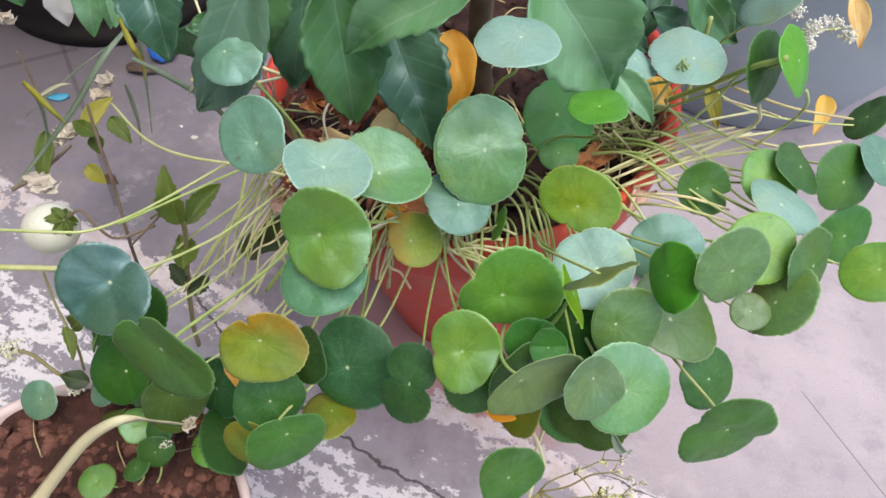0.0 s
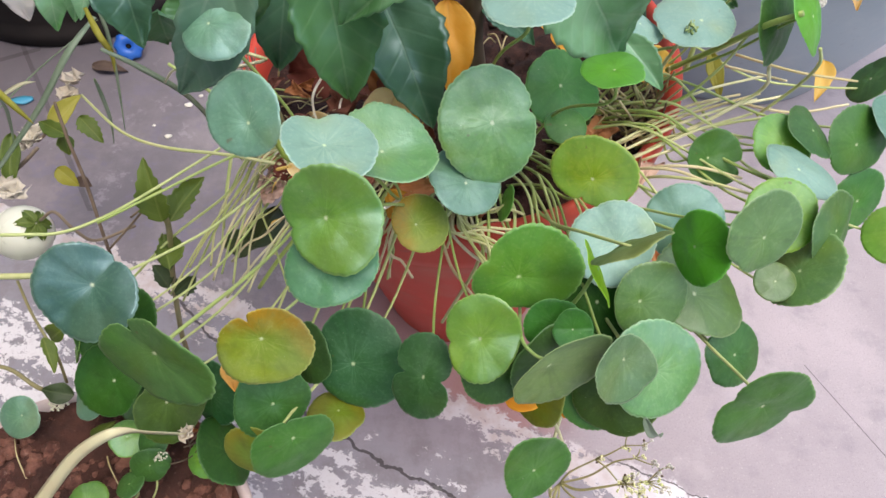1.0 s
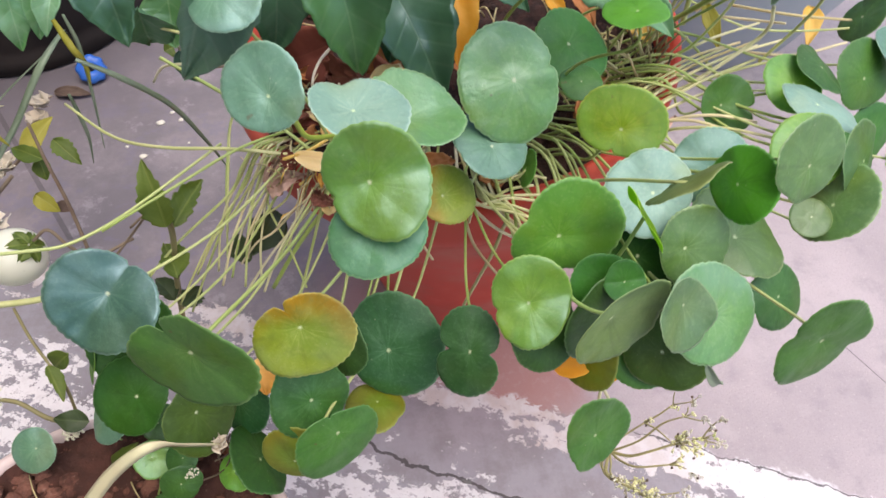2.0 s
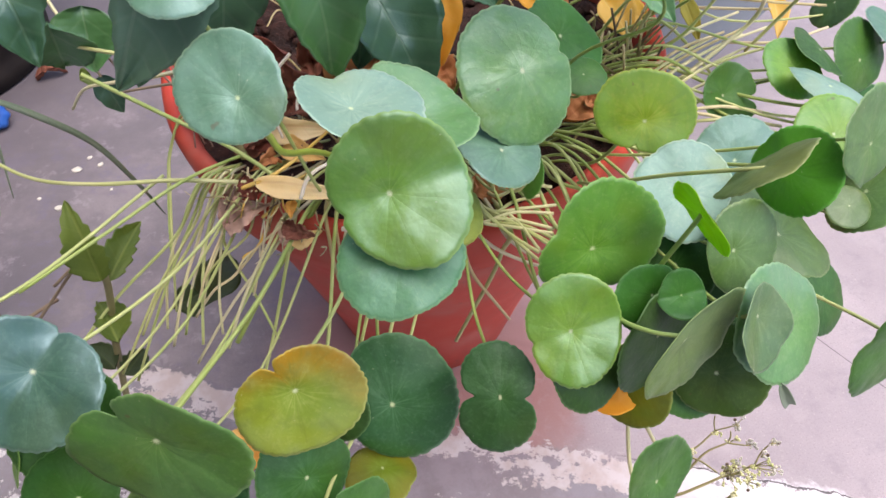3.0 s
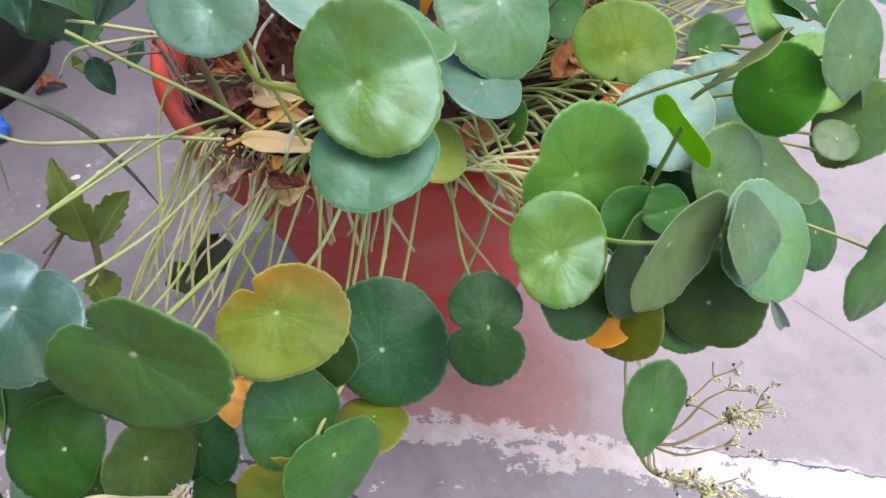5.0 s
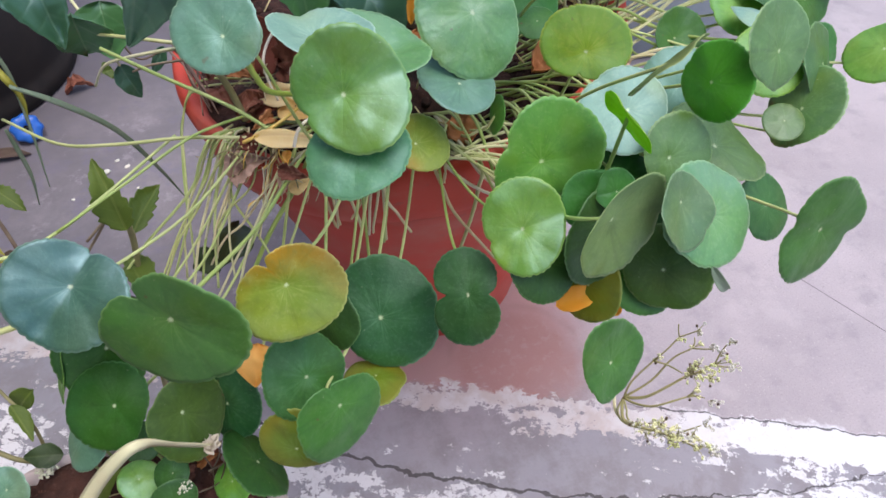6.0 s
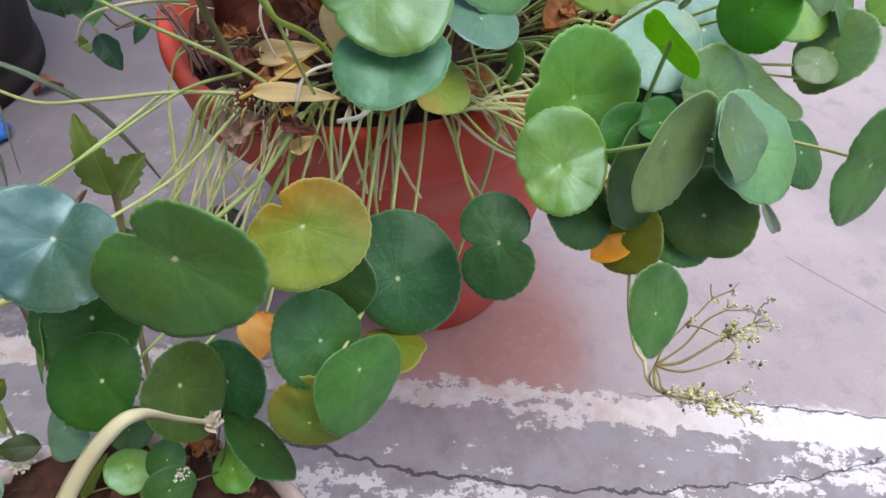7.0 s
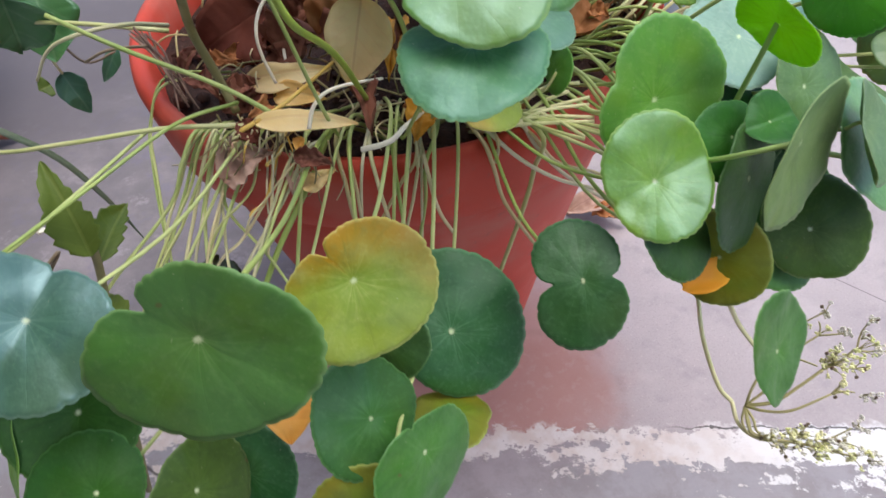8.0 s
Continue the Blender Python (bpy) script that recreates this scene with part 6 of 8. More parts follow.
tube("stem", [(-0.017, 0.252, 0.375), (-0.028, 0.252, 0.400), (-0.042, 0.234, 0.435)], 0.0011, 0.0008, WOODY, pennywort)
tube("stem", [(-0.066, 0.239, 0.375), (-0.082, 0.263, 0.400), (-0.103, 0.278, 0.425)], 0.0011, 0.0008, STRAW, pennywort)
tube("stem", [(-0.042, 0.273, 0.375), (-0.063, 0.271, 0.400), (-0.092, 0.228, 0.455)], 0.0011, 0.0008, STRAW, pennywort)
tube("stem", [(-0.024, 0.266, 0.375), (-0.039, 0.259, 0.400), (-0.066, 0.223, 0.445)], 0.0011, 0.0008, BRANCH, pennywort)
tube("stem", [(-0.006, 0.259, 0.375), (-0.018, 0.278, 0.400), (-0.029, 0.277, 0.435)], 0.0011, 0.0008, STRAW, pennywort)
tube("stem", [(-0.056, 0.245, 0.375), (-0.077, 0.257, 0.400), (-0.099, 0.261, 0.425)], 0.0011, 0.0008, WOODY, pennywort)
tube("stem", [(-0.038, 0.238, 0.375), (-0.053, 0.246, 0.400), (-0.089, 0.213, 0.455)], 0.0011, 0.0008, STRAW, pennywort)
tube("stem", [(-0.014, 0.272, 0.375), (-0.029, 0.285, 0.400), (-0.054, 0.266, 0.445)], 0.0011, 0.0008, STRAW, pennywort)
tube("stem", [(-0.064, 0.259, 0.375), (-0.038, 0.269, 0.400), (-0.026, 0.260, 0.435)], 0.0011, 0.0008, BRANCH, pennywort)
tube("stem", [(-0.046, 0.251, 0.375), (-0.073, 0.252, 0.400), (-0.095, 0.244, 0.425)], 0.0011, 0.0008, STRAW, pennywort)
tube("stem", [(-0.028, 0.244, 0.375), (-0.044, 0.271, 0.400), (-0.078, 0.254, 0.455)], 0.0011, 0.0008, WOODY, pennywort)
tube("stem", [(-0.003, 0.279, 0.375), (-0.025, 0.279, 0.400), (-0.051, 0.249, 0.445)], 0.0011, 0.0008, STRAW, pennywort)
tube("stem", [(-0.054, 0.265, 0.375), (-0.034, 0.264, 0.400), (-0.024, 0.243, 0.435)], 0.0011, 0.0008, STRAW, pennywort)
tube("stem", [(-0.036, 0.258, 0.375), (-0.064, 0.277, 0.400), (-0.084, 0.289, 0.425)], 0.0011, 0.0008, BRANCH, pennywort)
tube("stem", [(-0.018, 0.251, 0.375), (-0.039, 0.265, 0.400), (-0.075, 0.238, 0.455)], 0.0011, 0.0008, STALK, pennywort)
tube("stem", [(-0.067, 0.238, 0.375), (-0.048, 0.250, 0.400), (-0.048, 0.233, 0.445)], 0.0011, 0.0008, WOODY, pennywort)
tube("stem", [(-0.044, 0.272, 0.375), (-0.076, 0.284, 0.400), (-0.108, 0.277, 0.435)], 0.0011, 0.0008, STRAW, pennywort)
tube("stem", [(-0.025, 0.264, 0.375), (-0.051, 0.272, 0.400), (-0.080, 0.271, 0.425)], 0.0011, 0.0008, STRAW, pennywort)
tube("stem", [(-0.007, 0.257, 0.375), (-0.035, 0.260, 0.400), (-0.072, 0.222, 0.455)], 0.0011, 0.0008, BRANCH, pennywort)
tube("stem", [(-0.057, 0.244, 0.375), (-0.039, 0.276, 0.400), (-0.035, 0.276, 0.445)], 0.0011, 0.0008, PALESTEM, pennywort)
tube("stem", [(-0.039, 0.237, 0.375), (-0.073, 0.258, 0.400), (-0.104, 0.260, 0.435)], 0.0011, 0.0008, WOODY, pennywort)
tube("stem", [(-0.015, 0.271, 0.375), (-0.046, 0.267, 0.400), (-0.077, 0.254, 0.425)], 0.0011, 0.0008, STRAW, pennywort)
tube("stem", [(-0.065, 0.257, 0.375), (-0.051, 0.283, 0.400), (-0.060, 0.264, 0.455)], 0.0011, 0.0008, STRAW, pennywort)
tube("stem", [(-0.047, 0.250, 0.375), (-0.034, 0.270, 0.400), (-0.033, 0.259, 0.445)], 0.0011, 0.0008, BRANCH, pennywort)
tube("stem", [(-0.029, 0.243, 0.375), (-0.061, 0.253, 0.400), (-0.100, 0.243, 0.435)], 0.0011, 0.0008, STALK, pennywort)
tube("stem", [(-0.004, 0.277, 0.375), (-0.037, 0.293, 0.400), (-0.065, 0.299, 0.425)], 0.0011, 0.0008, WOODY, pennywort)
tube("stem", [(-0.055, 0.264, 0.375), (-0.046, 0.277, 0.400), (-0.057, 0.247, 0.455)], 0.0011, 0.0008, STRAW, pennywort)
tube("stem", [(-0.037, 0.256, 0.375), (-0.030, 0.264, 0.400), (-0.030, 0.242, 0.445)], 0.0011, 0.0008, STRAW, pennywort)
tube("stem", [(-0.019, 0.249, 0.375), (-0.056, 0.248, 0.400), (-0.096, 0.227, 0.435)], 0.0011, 0.0008, BRANCH, pennywort)
tube("stem", [(-0.068, 0.236, 0.375), (-0.068, 0.262, 0.400), (-0.062, 0.281, 0.425)], 0.0011, 0.0008, STRAW, pennywort)
tube("stem", [(-0.045, 0.270, 0.375), (-0.041, 0.271, 0.400), (-0.054, 0.231, 0.455)], 0.0011, 0.0008, WOODY, pennywort)
tube("stem", [(-0.079, 0.239, 0.370), (-0.079, 0.212, 0.410), (-0.021, 0.233, 0.425), (0.051, 0.266, 0.420)], 0.0013, 0.0011, STRAW, pennywort)
tube("stem", [(-0.074, 0.233, 0.370), (-0.075, 0.206, 0.410), (-0.021, 0.227, 0.425), (0.046, 0.259, 0.420)], 0.0013, 0.0011, STALK, pennywort)
tube("stem", [(-0.070, 0.223, 0.370), (-0.071, 0.197, 0.410), (-0.023, 0.214, 0.425), (0.037, 0.242, 0.420)], 0.0013, 0.0011, STALK, pennywort)
tube("stem", [(-0.056, 0.261, 0.370), (-0.057, 0.232, 0.410), (-0.018, 0.243, 0.425), (0.033, 0.264, 0.420)], 0.0013, 0.0011, STRAW, pennywort)
tube("stem", [(-0.089, 0.235, 0.370), (-0.088, 0.208, 0.410), (-0.039, 0.228, 0.425), (0.022, 0.260, 0.420)], 0.0013, 0.0011, STALK, pennywort)
tube("stem", [(-0.048, 0.276, 0.370), (-0.050, 0.246, 0.410), (-0.001, 0.261, 0.425), (0.061, 0.288, 0.420)], 0.0013, 0.0011, STALK, pennywort)
tube("stem", [(-0.046, 0.216, 0.370), (-0.049, 0.191, 0.410), (-0.026, 0.178, 0.425), (0.007, 0.173, 0.420)], 0.0013, 0.0011, STRAW, pennywort)
tube("stem", [(-0.055, 0.225, 0.370), (-0.057, 0.199, 0.410), (-0.023, 0.202, 0.425), (0.021, 0.215, 0.420)], 0.0013, 0.0011, STALK, pennywort)
tube("stem", [(-0.053, 0.206, 0.370), (-0.055, 0.181, 0.410), (-0.026, 0.165, 0.425), (0.012, 0.157, 0.420)], 0.0013, 0.0011, STALK, pennywort)
tube("stem", [(-0.062, 0.215, 0.370), (-0.063, 0.189, 0.410), (-0.044, 0.174, 0.425), (-0.017, 0.166, 0.420)], 0.0013, 0.0011, STRAW, pennywort)
tube("stem", [(-0.045, 0.245, 0.370), (-0.047, 0.218, 0.410), (0.013, 0.226, 0.425), (0.087, 0.245, 0.420)], 0.0013, 0.0011, STALK, pennywort)
tube("stem", [(-0.046, 0.252, 0.370), (-0.049, 0.224, 0.410), (0.005, 0.239, 0.425), (0.073, 0.265, 0.420)], 0.0013, 0.0011, STALK, pennywort)
tube("stem", [(-0.022, 0.291, 0.420), (-0.013, 0.263, 0.460), (-0.012, 0.216, 0.520), (-0.001, 0.203, 0.540)], 0.0024, 0.002, PETIOLE, pennywort)
tube("stem", [(0.049, 0.251, 0.410), (0.060, 0.243, 0.450), (0.044, 0.218, 0.490), (0.030, 0.209, 0.510)], 0.0014, 0.0012, PETIOLE, pennywort)
tube("stem", [(-0.067, 0.206, 0.400), (0.012, 0.236, 0.430), (0.032, 0.240, 0.450), (0.015, 0.225, 0.480)], 0.0017, 0.0014, STALK, pennywort)
tube("stem", [(-0.006, 0.291, 0.420), (-0.009, 0.295, 0.460), (-0.014, 0.299, 0.500)], 0.0022, 0.0018, PETIOLE, pennywort)
tube("stem", [(-0.051, 0.255, 0.430), (-0.050, 0.245, 0.470), (-0.053, 0.229, 0.505)], 0.0014, 0.0012, STALK, pennywort)
tube("stem", [(0.031, 0.299, 0.420), (0.053, 0.277, 0.430), (0.061, 0.259, 0.440)], 0.0012, 0.001, STRAW, pennywort)
tube("stem", [(0.045, 0.315, 0.420), (0.083, 0.283, 0.430), (0.145, 0.286, 0.420)], 0.0013, 0.0011, STRAW, pennywort)
tube("stem", [(0.037, 0.265, 0.410), (0.072, 0.245, 0.420), (0.125, 0.257, 0.420)], 0.0013, 0.0011, STRAW, pennywort)
tube("stem", [(-0.284, 0.138, 0.408), (-0.272, 0.131, 0.414), (-0.260, 0.138, 0.416), (-0.238, 0.163, 0.405)], 0.0015, 0.0012, WHITESTEM, pennywort)
tube("stem", [(-0.336, 0.185, 0.402), (-0.310, 0.189, 0.410), (-0.270, 0.230, 0.405)], 0.0014, 0.0010, YELLOWSTALK, pennywort)
tube("stem", [(-0.294, 0.251, 0.445), (-0.304, 0.244, 0.438), (-0.310, 0.234, 0.430), (-0.310, 0.230, 0.418), (-0.306, 0.225, 0.402)], 0.0011, 0.0009, WHITESTEM, pennywort)
tube("stem", [(-0.375, 0.309, 0.409), (-0.361, 0.269, 0.407), (-0.350, 0.244, 0.385)], 0.0007, 0.0005, DRYBROWN, pennywort)
tube("stem", [(-0.367, 0.287, 0.415), (-0.364, 0.264, 0.401), (-0.356, 0.260, 0.386)], 0.0005, 0.0005, DRYBROWN, pennywort)
tube("stem", [(-0.375, 0.286, 0.417), (-0.362, 0.270, 0.403), (-0.355, 0.251, 0.387)], 0.0008, 0.0005, DRYBROWN, pennywort)
tube("stem", [(-0.373, 0.302, 0.415), (-0.358, 0.254, 0.407), (-0.355, 0.263, 0.385)], 0.0009, 0.0005, DRYBROWN, pennywort)
tube("stem", [(-0.367, 0.302, 0.408), (-0.359, 0.276, 0.405), (-0.361, 0.244, 0.386)], 0.0008, 0.0005, DRYBROWN, pennywort)
tube("stem", [(-0.369, 0.302, 0.412), (-0.362, 0.260, 0.407), (-0.358, 0.258, 0.388)], 0.0006, 0.0005, DRYBROWN, pennywort)
tube("stem", [(-0.365, 0.314, 0.407), (-0.362, 0.280, 0.402), (-0.353, 0.261, 0.387)], 0.0006, 0.0005, DRYBROWN, pennywort)
tube("stem", [(-0.373, 0.301, 0.407), (-0.357, 0.275, 0.398), (-0.352, 0.252, 0.384)], 0.0009, 0.0005, DRYBROWN, pennywort)
tube("stem", [(-0.370, 0.293, 0.409), (-0.363, 0.259, 0.408), (-0.355, 0.249, 0.384)], 0.0007, 0.0005, DRYBROWN, pennywort)
tube("stem", [(-0.260, 0.191, 0.382), (-0.259, 0.171, 0.392), (-0.248, 0.179, 0.384)], 0.0009, 0.0004, DRYBROWN, pennywort)
tube("stem", [(-0.274, 0.216, 0.382), (-0.270, 0.206, 0.392), (-0.256, 0.229, 0.384)], 0.0005, 0.0004, DRYBROWN, pennywort)
tube("stem", [(-0.261, 0.203, 0.382), (-0.258, 0.191, 0.392), (-0.246, 0.204, 0.384)], 0.0005, 0.0004, STRAW, pennywort)
tube("stem", [(-0.270, 0.224, 0.382), (-0.269, 0.208, 0.392), (-0.258, 0.223, 0.384)], 0.0008, 0.0004, DRYBROWN, pennywort)
tube("stem", [(-0.268, 0.197, 0.382), (-0.262, 0.194, 0.392), (-0.252, 0.208, 0.384)], 0.0007, 0.0004, DRYBROWN, pennywort)
tube("stem", [(-0.282, 0.198, 0.382), (-0.277, 0.190, 0.392), (-0.266, 0.208, 0.384)], 0.0007, 0.0004, DRYBROWN, pennywort)
tube("stem", [(-0.261, 0.226, 0.382), (-0.259, 0.207, 0.392), (-0.248, 0.218, 0.384)], 0.0006, 0.0004, DRYBROWN, pennywort)
tube("stem", [(-0.258, 0.220, 0.382), (-0.257, 0.206, 0.392), (-0.247, 0.219, 0.384)], 0.0008, 0.0004, DRYBROWN, pennywort)
tube("stem", [(-0.248, 0.209, 0.382), (-0.246, 0.197, 0.392), (-0.238, 0.203, 0.384)], 0.0007, 0.0004, DRYBROWN, pennywort)
tube("stem", [(-0.261, 0.189, 0.382), (-0.260, 0.179, 0.392), (-0.251, 0.191, 0.384)], 0.0006, 0.0004, DRYBROWN, pennywort)
tube("stem", [(-0.249, 0.210, 0.382), (-0.247, 0.193, 0.392), (-0.235, 0.205, 0.384)], 0.0008, 0.0004, STRAW, pennywort)
tube("stem", [(-0.257, 0.227, 0.382), (-0.250, 0.226, 0.392), (-0.238, 0.244, 0.384)], 0.0008, 0.0004, STRAW, pennywort)
tube("stem", [(-0.328, 0.200, 0.392), (-0.335, 0.174, 0.400), (-0.338, 0.172, 0.392)], 0.0006, 0.0004, YELLOWSTALK, pennywort)
tube("stem", [(-0.330, 0.213, 0.392), (-0.332, 0.184, 0.400), (-0.331, 0.181, 0.392)], 0.0008, 0.0004, STRAW, pennywort)
tube("stem", [(-0.317, 0.202, 0.392), (-0.318, 0.178, 0.400), (-0.319, 0.179, 0.392)], 0.0006, 0.0004, STRAW, pennywort)
tube("stem", [(-0.339, 0.209, 0.392), (-0.345, 0.187, 0.400), (-0.347, 0.190, 0.392)], 0.0006, 0.0004, STRAW, pennywort)
tube("stem", [(-0.307, 0.194, 0.392), (-0.313, 0.175, 0.400), (-0.319, 0.180, 0.392)], 0.0008, 0.0004, DRYBROWN, pennywort)
tube("stem", [(-0.339, 0.198, 0.392), (-0.343, 0.177, 0.400), (-0.346, 0.180, 0.392)], 0.0008, 0.0004, DRYBROWN, pennywort)
tube("stem", [(-0.327, 0.201, 0.392), (-0.334, 0.176, 0.400), (-0.343, 0.176, 0.392)], 0.0007, 0.0004, STRAW, pennywort)
tube("stem", [(-0.304, 0.202, 0.392), (-0.312, 0.176, 0.400), (-0.321, 0.176, 0.392)], 0.0005, 0.0004, DRYBROWN, pennywort)
tube("stem", [(-0.312, 0.185, 0.392), (-0.319, 0.164, 0.400), (-0.326, 0.166, 0.392)], 0.0006, 0.0004, STRAW, pennywort)
tube("stem", [(-0.310, 0.199, 0.392), (-0.313, 0.173, 0.400), (-0.312, 0.171, 0.392)], 0.0008, 0.0004, YELLOWSTALK, pennywort)
tube("stem", [(-0.3240, 0.1065, 0.5272), (-0.318, 0.121, 0.505), (-0.315, 0.122, 0.494), (-0.310, 0.122, 0.484), (-0.296, 0.141, 0.465), (-0.284, 0.157, 0.445), (-0.270, 0.177, 0.415), (-0.258, 0.197, 0.390)], 0.0017, 0.0015, LIVESTEM, pennywort)
# litter on the soil of the red pot
blade_leaf(LITTER, (-0.095, 0.347, 0.430), (-0.073, 0.312, 0.402), (-0.10, -0.66, 0.74), 0.0170, BRIGHTBROWN, curl=0.3)
blade_leaf(LITTER, (-0.125, 0.357, 0.418), (-0.097, 0.335, 0.412), (0.10, -0.60, 0.79), 0.0125, ORANGE, curl=0.25)
blade_leaf(LITTER, (-0.327, 0.185, 0.406), (-0.276, 0.168, 0.402), (-0.10, -0.35, 0.93), 0.0125, CREAMLEAF, curl=0.16)
blade_leaf(LITTER, (-0.319, 0.250, 0.392), (-0.272, 0.228, 0.402), (-0.10, -0.66, 0.74), 0.0165, CREAMLEAF, curl=0.22)
blade_leaf(LITTER, (-0.306, 0.234, 0.390), (-0.282, 0.207, 0.396), (-0.10, -0.66, 0.74), 0.0150, TANLEAF, curl=0.26)
blade_leaf(LITTER, (-0.325, 0.248, 0.386), (-0.298, 0.234, 0.390), (-0.15, -0.45, 0.88), 0.0200, REDLEAF, curl=0.2)
blade_leaf(LITTER, (-0.349, 0.188, 0.372), (-0.321, 0.187, 0.384), (-0.45, -0.62, 0.64), 0.0200, PALEBROWN, curl=0.6)
blade_leaf(LITTER, (-0.346, 0.211, 0.372), (-0.327, 0.205, 0.380), (-0.10, -0.60, 0.79), 0.0120, PALEBROWN, curl=0.6)
blade_leaf(LITTER, (-0.312, 0.163, 0.374), (-0.293, 0.161, 0.382), (-0.20, -0.75, 0.63), 0.0095, CREAMLEAF, curl=0.35)
blade_leaf(LITTER, (-0.315, 0.173, 0.380), (-0.317, 0.166, 0.368), (0.0, -0.85, 0.53), 0.0062, PALEBROWN, curl=0.35)
blade_leaf(LITTER, (-0.328, 0.180, 0.396), (-0.332, 0.195, 0.402), (-0.10, -0.66, 0.74), 0.0100, REDLEAF, curl=0.5)
blade_leaf(LITTER, (-0.307, 0.174, 0.398), (-0.310, 0.164, 0.394), (-0.10, -0.66, 0.74), 0.0055, OCHRE, curl=0.4)
blade_leaf(LITTER, (-0.293, 0.295, 0.415), (-0.339, 0.309, 0.385), (0.05, -0.80, 0.60), 0.0440, REDLEAF, curl=0.2)
blade_leaf(LITTER, (-0.353, 0.278, 0.392), (-0.339, 0.284, 0.402), (-0.10, -0.66, 0.74), 0.0075, BROWN, curl=0.5)
blade_leaf(LITTER, (-0.248, 0.234, 0.440), (-0.263, 0.223, 0.390), (-0.214, -0.727, 0.653), 0.0366, PALETAN, curl=0.15)
blade_leaf(LITTER, (-0.239, 0.159, 0.410), (-0.253, 0.145, 0.400), (-0.265, -0.639, 0.722), 0.0175, ORANGE, curl=0.4)
blade_leaf(LITTER, (-0.338, 0.245, 0.380), (-0.303, 0.245, 0.385), (-0.072, -0.719, 0.692), 0.0201, BROWN, curl=0.4)
blade_leaf(LITTER, (-0.223, 0.233, 0.385), (-0.226, 0.240, 0.420), (-0.265, -0.705, 0.657), 0.0147, BROWN, curl=0.5)
blade_leaf(LITTER, (-0.260, 0.213, 0.385), (-0.270, 0.165, 0.395), (-0.202, -0.667, 0.717), 0.0148, BROWN, curl=0.6)
blade_leaf(LITTER, (-0.272, 0.257, 0.410), (-0.296, 0.285, 0.390), (-0.141, -0.748, 0.649), 0.0305, BROWN, curl=0.5)
blade_leaf(LITTER, (-0.187, 0.150, 0.395), (-0.189, 0.176, 0.400), (-0.237, -0.625, 0.743), 0.0210, BRIGHTBROWN, curl=0.3)
blade_leaf(LITTER, (-0.275, 0.306, 0.385), (-0.226, 0.236, 0.400), (-0.110, -0.713, 0.693), 0.0235, BROWN, curl=0.4)
blade_leaf(LITTER, (-0.186, 0.288, 0.400), (-0.180, 0.259, 0.395), (-0.240, -0.664, 0.709), 0.0246, BRIGHTBROWN, curl=0.4)
blade_leaf(LITTER, (-0.117, 0.211, 0.400), (-0.087, 0.229, 0.400), (-0.390, -0.582, 0.714), 0.0240, BRIGHTBROWN, curl=0.4)
blade_leaf(LITTER, (-0.071, 0.252, 0.390), (-0.098, 0.218, 0.390), (-0.476, -0.613, 0.630), 0.0212, BRIGHTBROWN, curl=0.4)
blade_leaf(LITTER, (-0.252, 0.163, 0.410), (-0.215, 0.175, 0.400), (-0.034, -0.514, 0.857), 0.0144, BRIGHTBROWN, curl=0.4)
blade_leaf(LITTER, (-0.335, 0.294, 0.385), (-0.317, 0.273, 0.390), (0.007, -0.721, 0.693), 0.0105, BRIGHTBROWN, curl=0.6)
blade_leaf(LITTER, (-0.322, 0.246, 0.389), (-0.336, 0.225, 0.393), (0.012, -0.696, 0.718), 0.0115, BROWN, curl=0.6)
blade_leaf(LITTER, (-0.335, 0.235, 0.393), (-0.318, 0.245, 0.390), (0.008, -0.699, 0.715), 0.0133, BROWN, curl=0.6)
blade_leaf(LITTER, (-0.313, 0.227, 0.385), (-0.328, 0.209, 0.393), (-0.003, -0.683, 0.731), 0.0095, BRIGHTBROWN, curl=0.6)
blade_leaf(LITTER, (-0.296, 0.286, 0.389), (-0.287, 0.255, 0.390), (-0.047, -0.715, 0.698), 0.0122, BROWN, curl=0.6)
blade_leaf(LITTER, (-0.345, 0.260, 0.393), (-0.337, 0.236, 0.393), (0.031, -0.705, 0.709), 0.0135, BROWN, curl=0.6)
blade_leaf(LITTER, (-0.313, 0.297, 0.385), (-0.330, 0.289, 0.390), (-0.000, -0.726, 0.688), 0.0107, BRIGHTBROWN, curl=0.6)
blade_leaf(LITTER, (-0.295, 0.217, 0.389), (-0.282, 0.223, 0.393), (-0.056, -0.684, 0.727), 0.0112, BROWN, curl=0.6)
blade_leaf(LITTER, (-0.042, 0.212, 0.385), (-0.066, 0.177, 0.400), (-0.264, -0.491, 0.830), 0.0193, PALEBROWN, curl=0.5)
blade_leaf(LITTER, (-0.099, 0.219, 0.410), (-0.093, 0.207, 0.410), (-0.209, -0.531, 0.821), 0.0104, BRIGHTBROWN, curl=0.4)
blade_leaf(LITTER, (-0.350, 0.065, 0.345), (-0.357, 0.044, 0.330), (0.061, -0.465, 0.883), 0.0224, OCHRE, curl=0.25)
blade_leaf(LITTER, (-0.179, 0.015, 0.385), (-0.149, 0.017, 0.390), (-0.497, -0.339, 0.799), 0.0130, GOLD, curl=0.2)
blade_leaf(LITTER, (-0.131, 0.015, 0.360), (-0.138, 0.020, 0.360), (-0.358, -0.396, 0.846), 0.0065, GOLD, curl=0.1)
blade_leaf(LITTER, (-0.267, 0.275, 0.395), (-0.230, 0.280, 0.420), (-0.207, -0.748, 0.630), 0.0369, BRIGHTBROWN, curl=0.4)
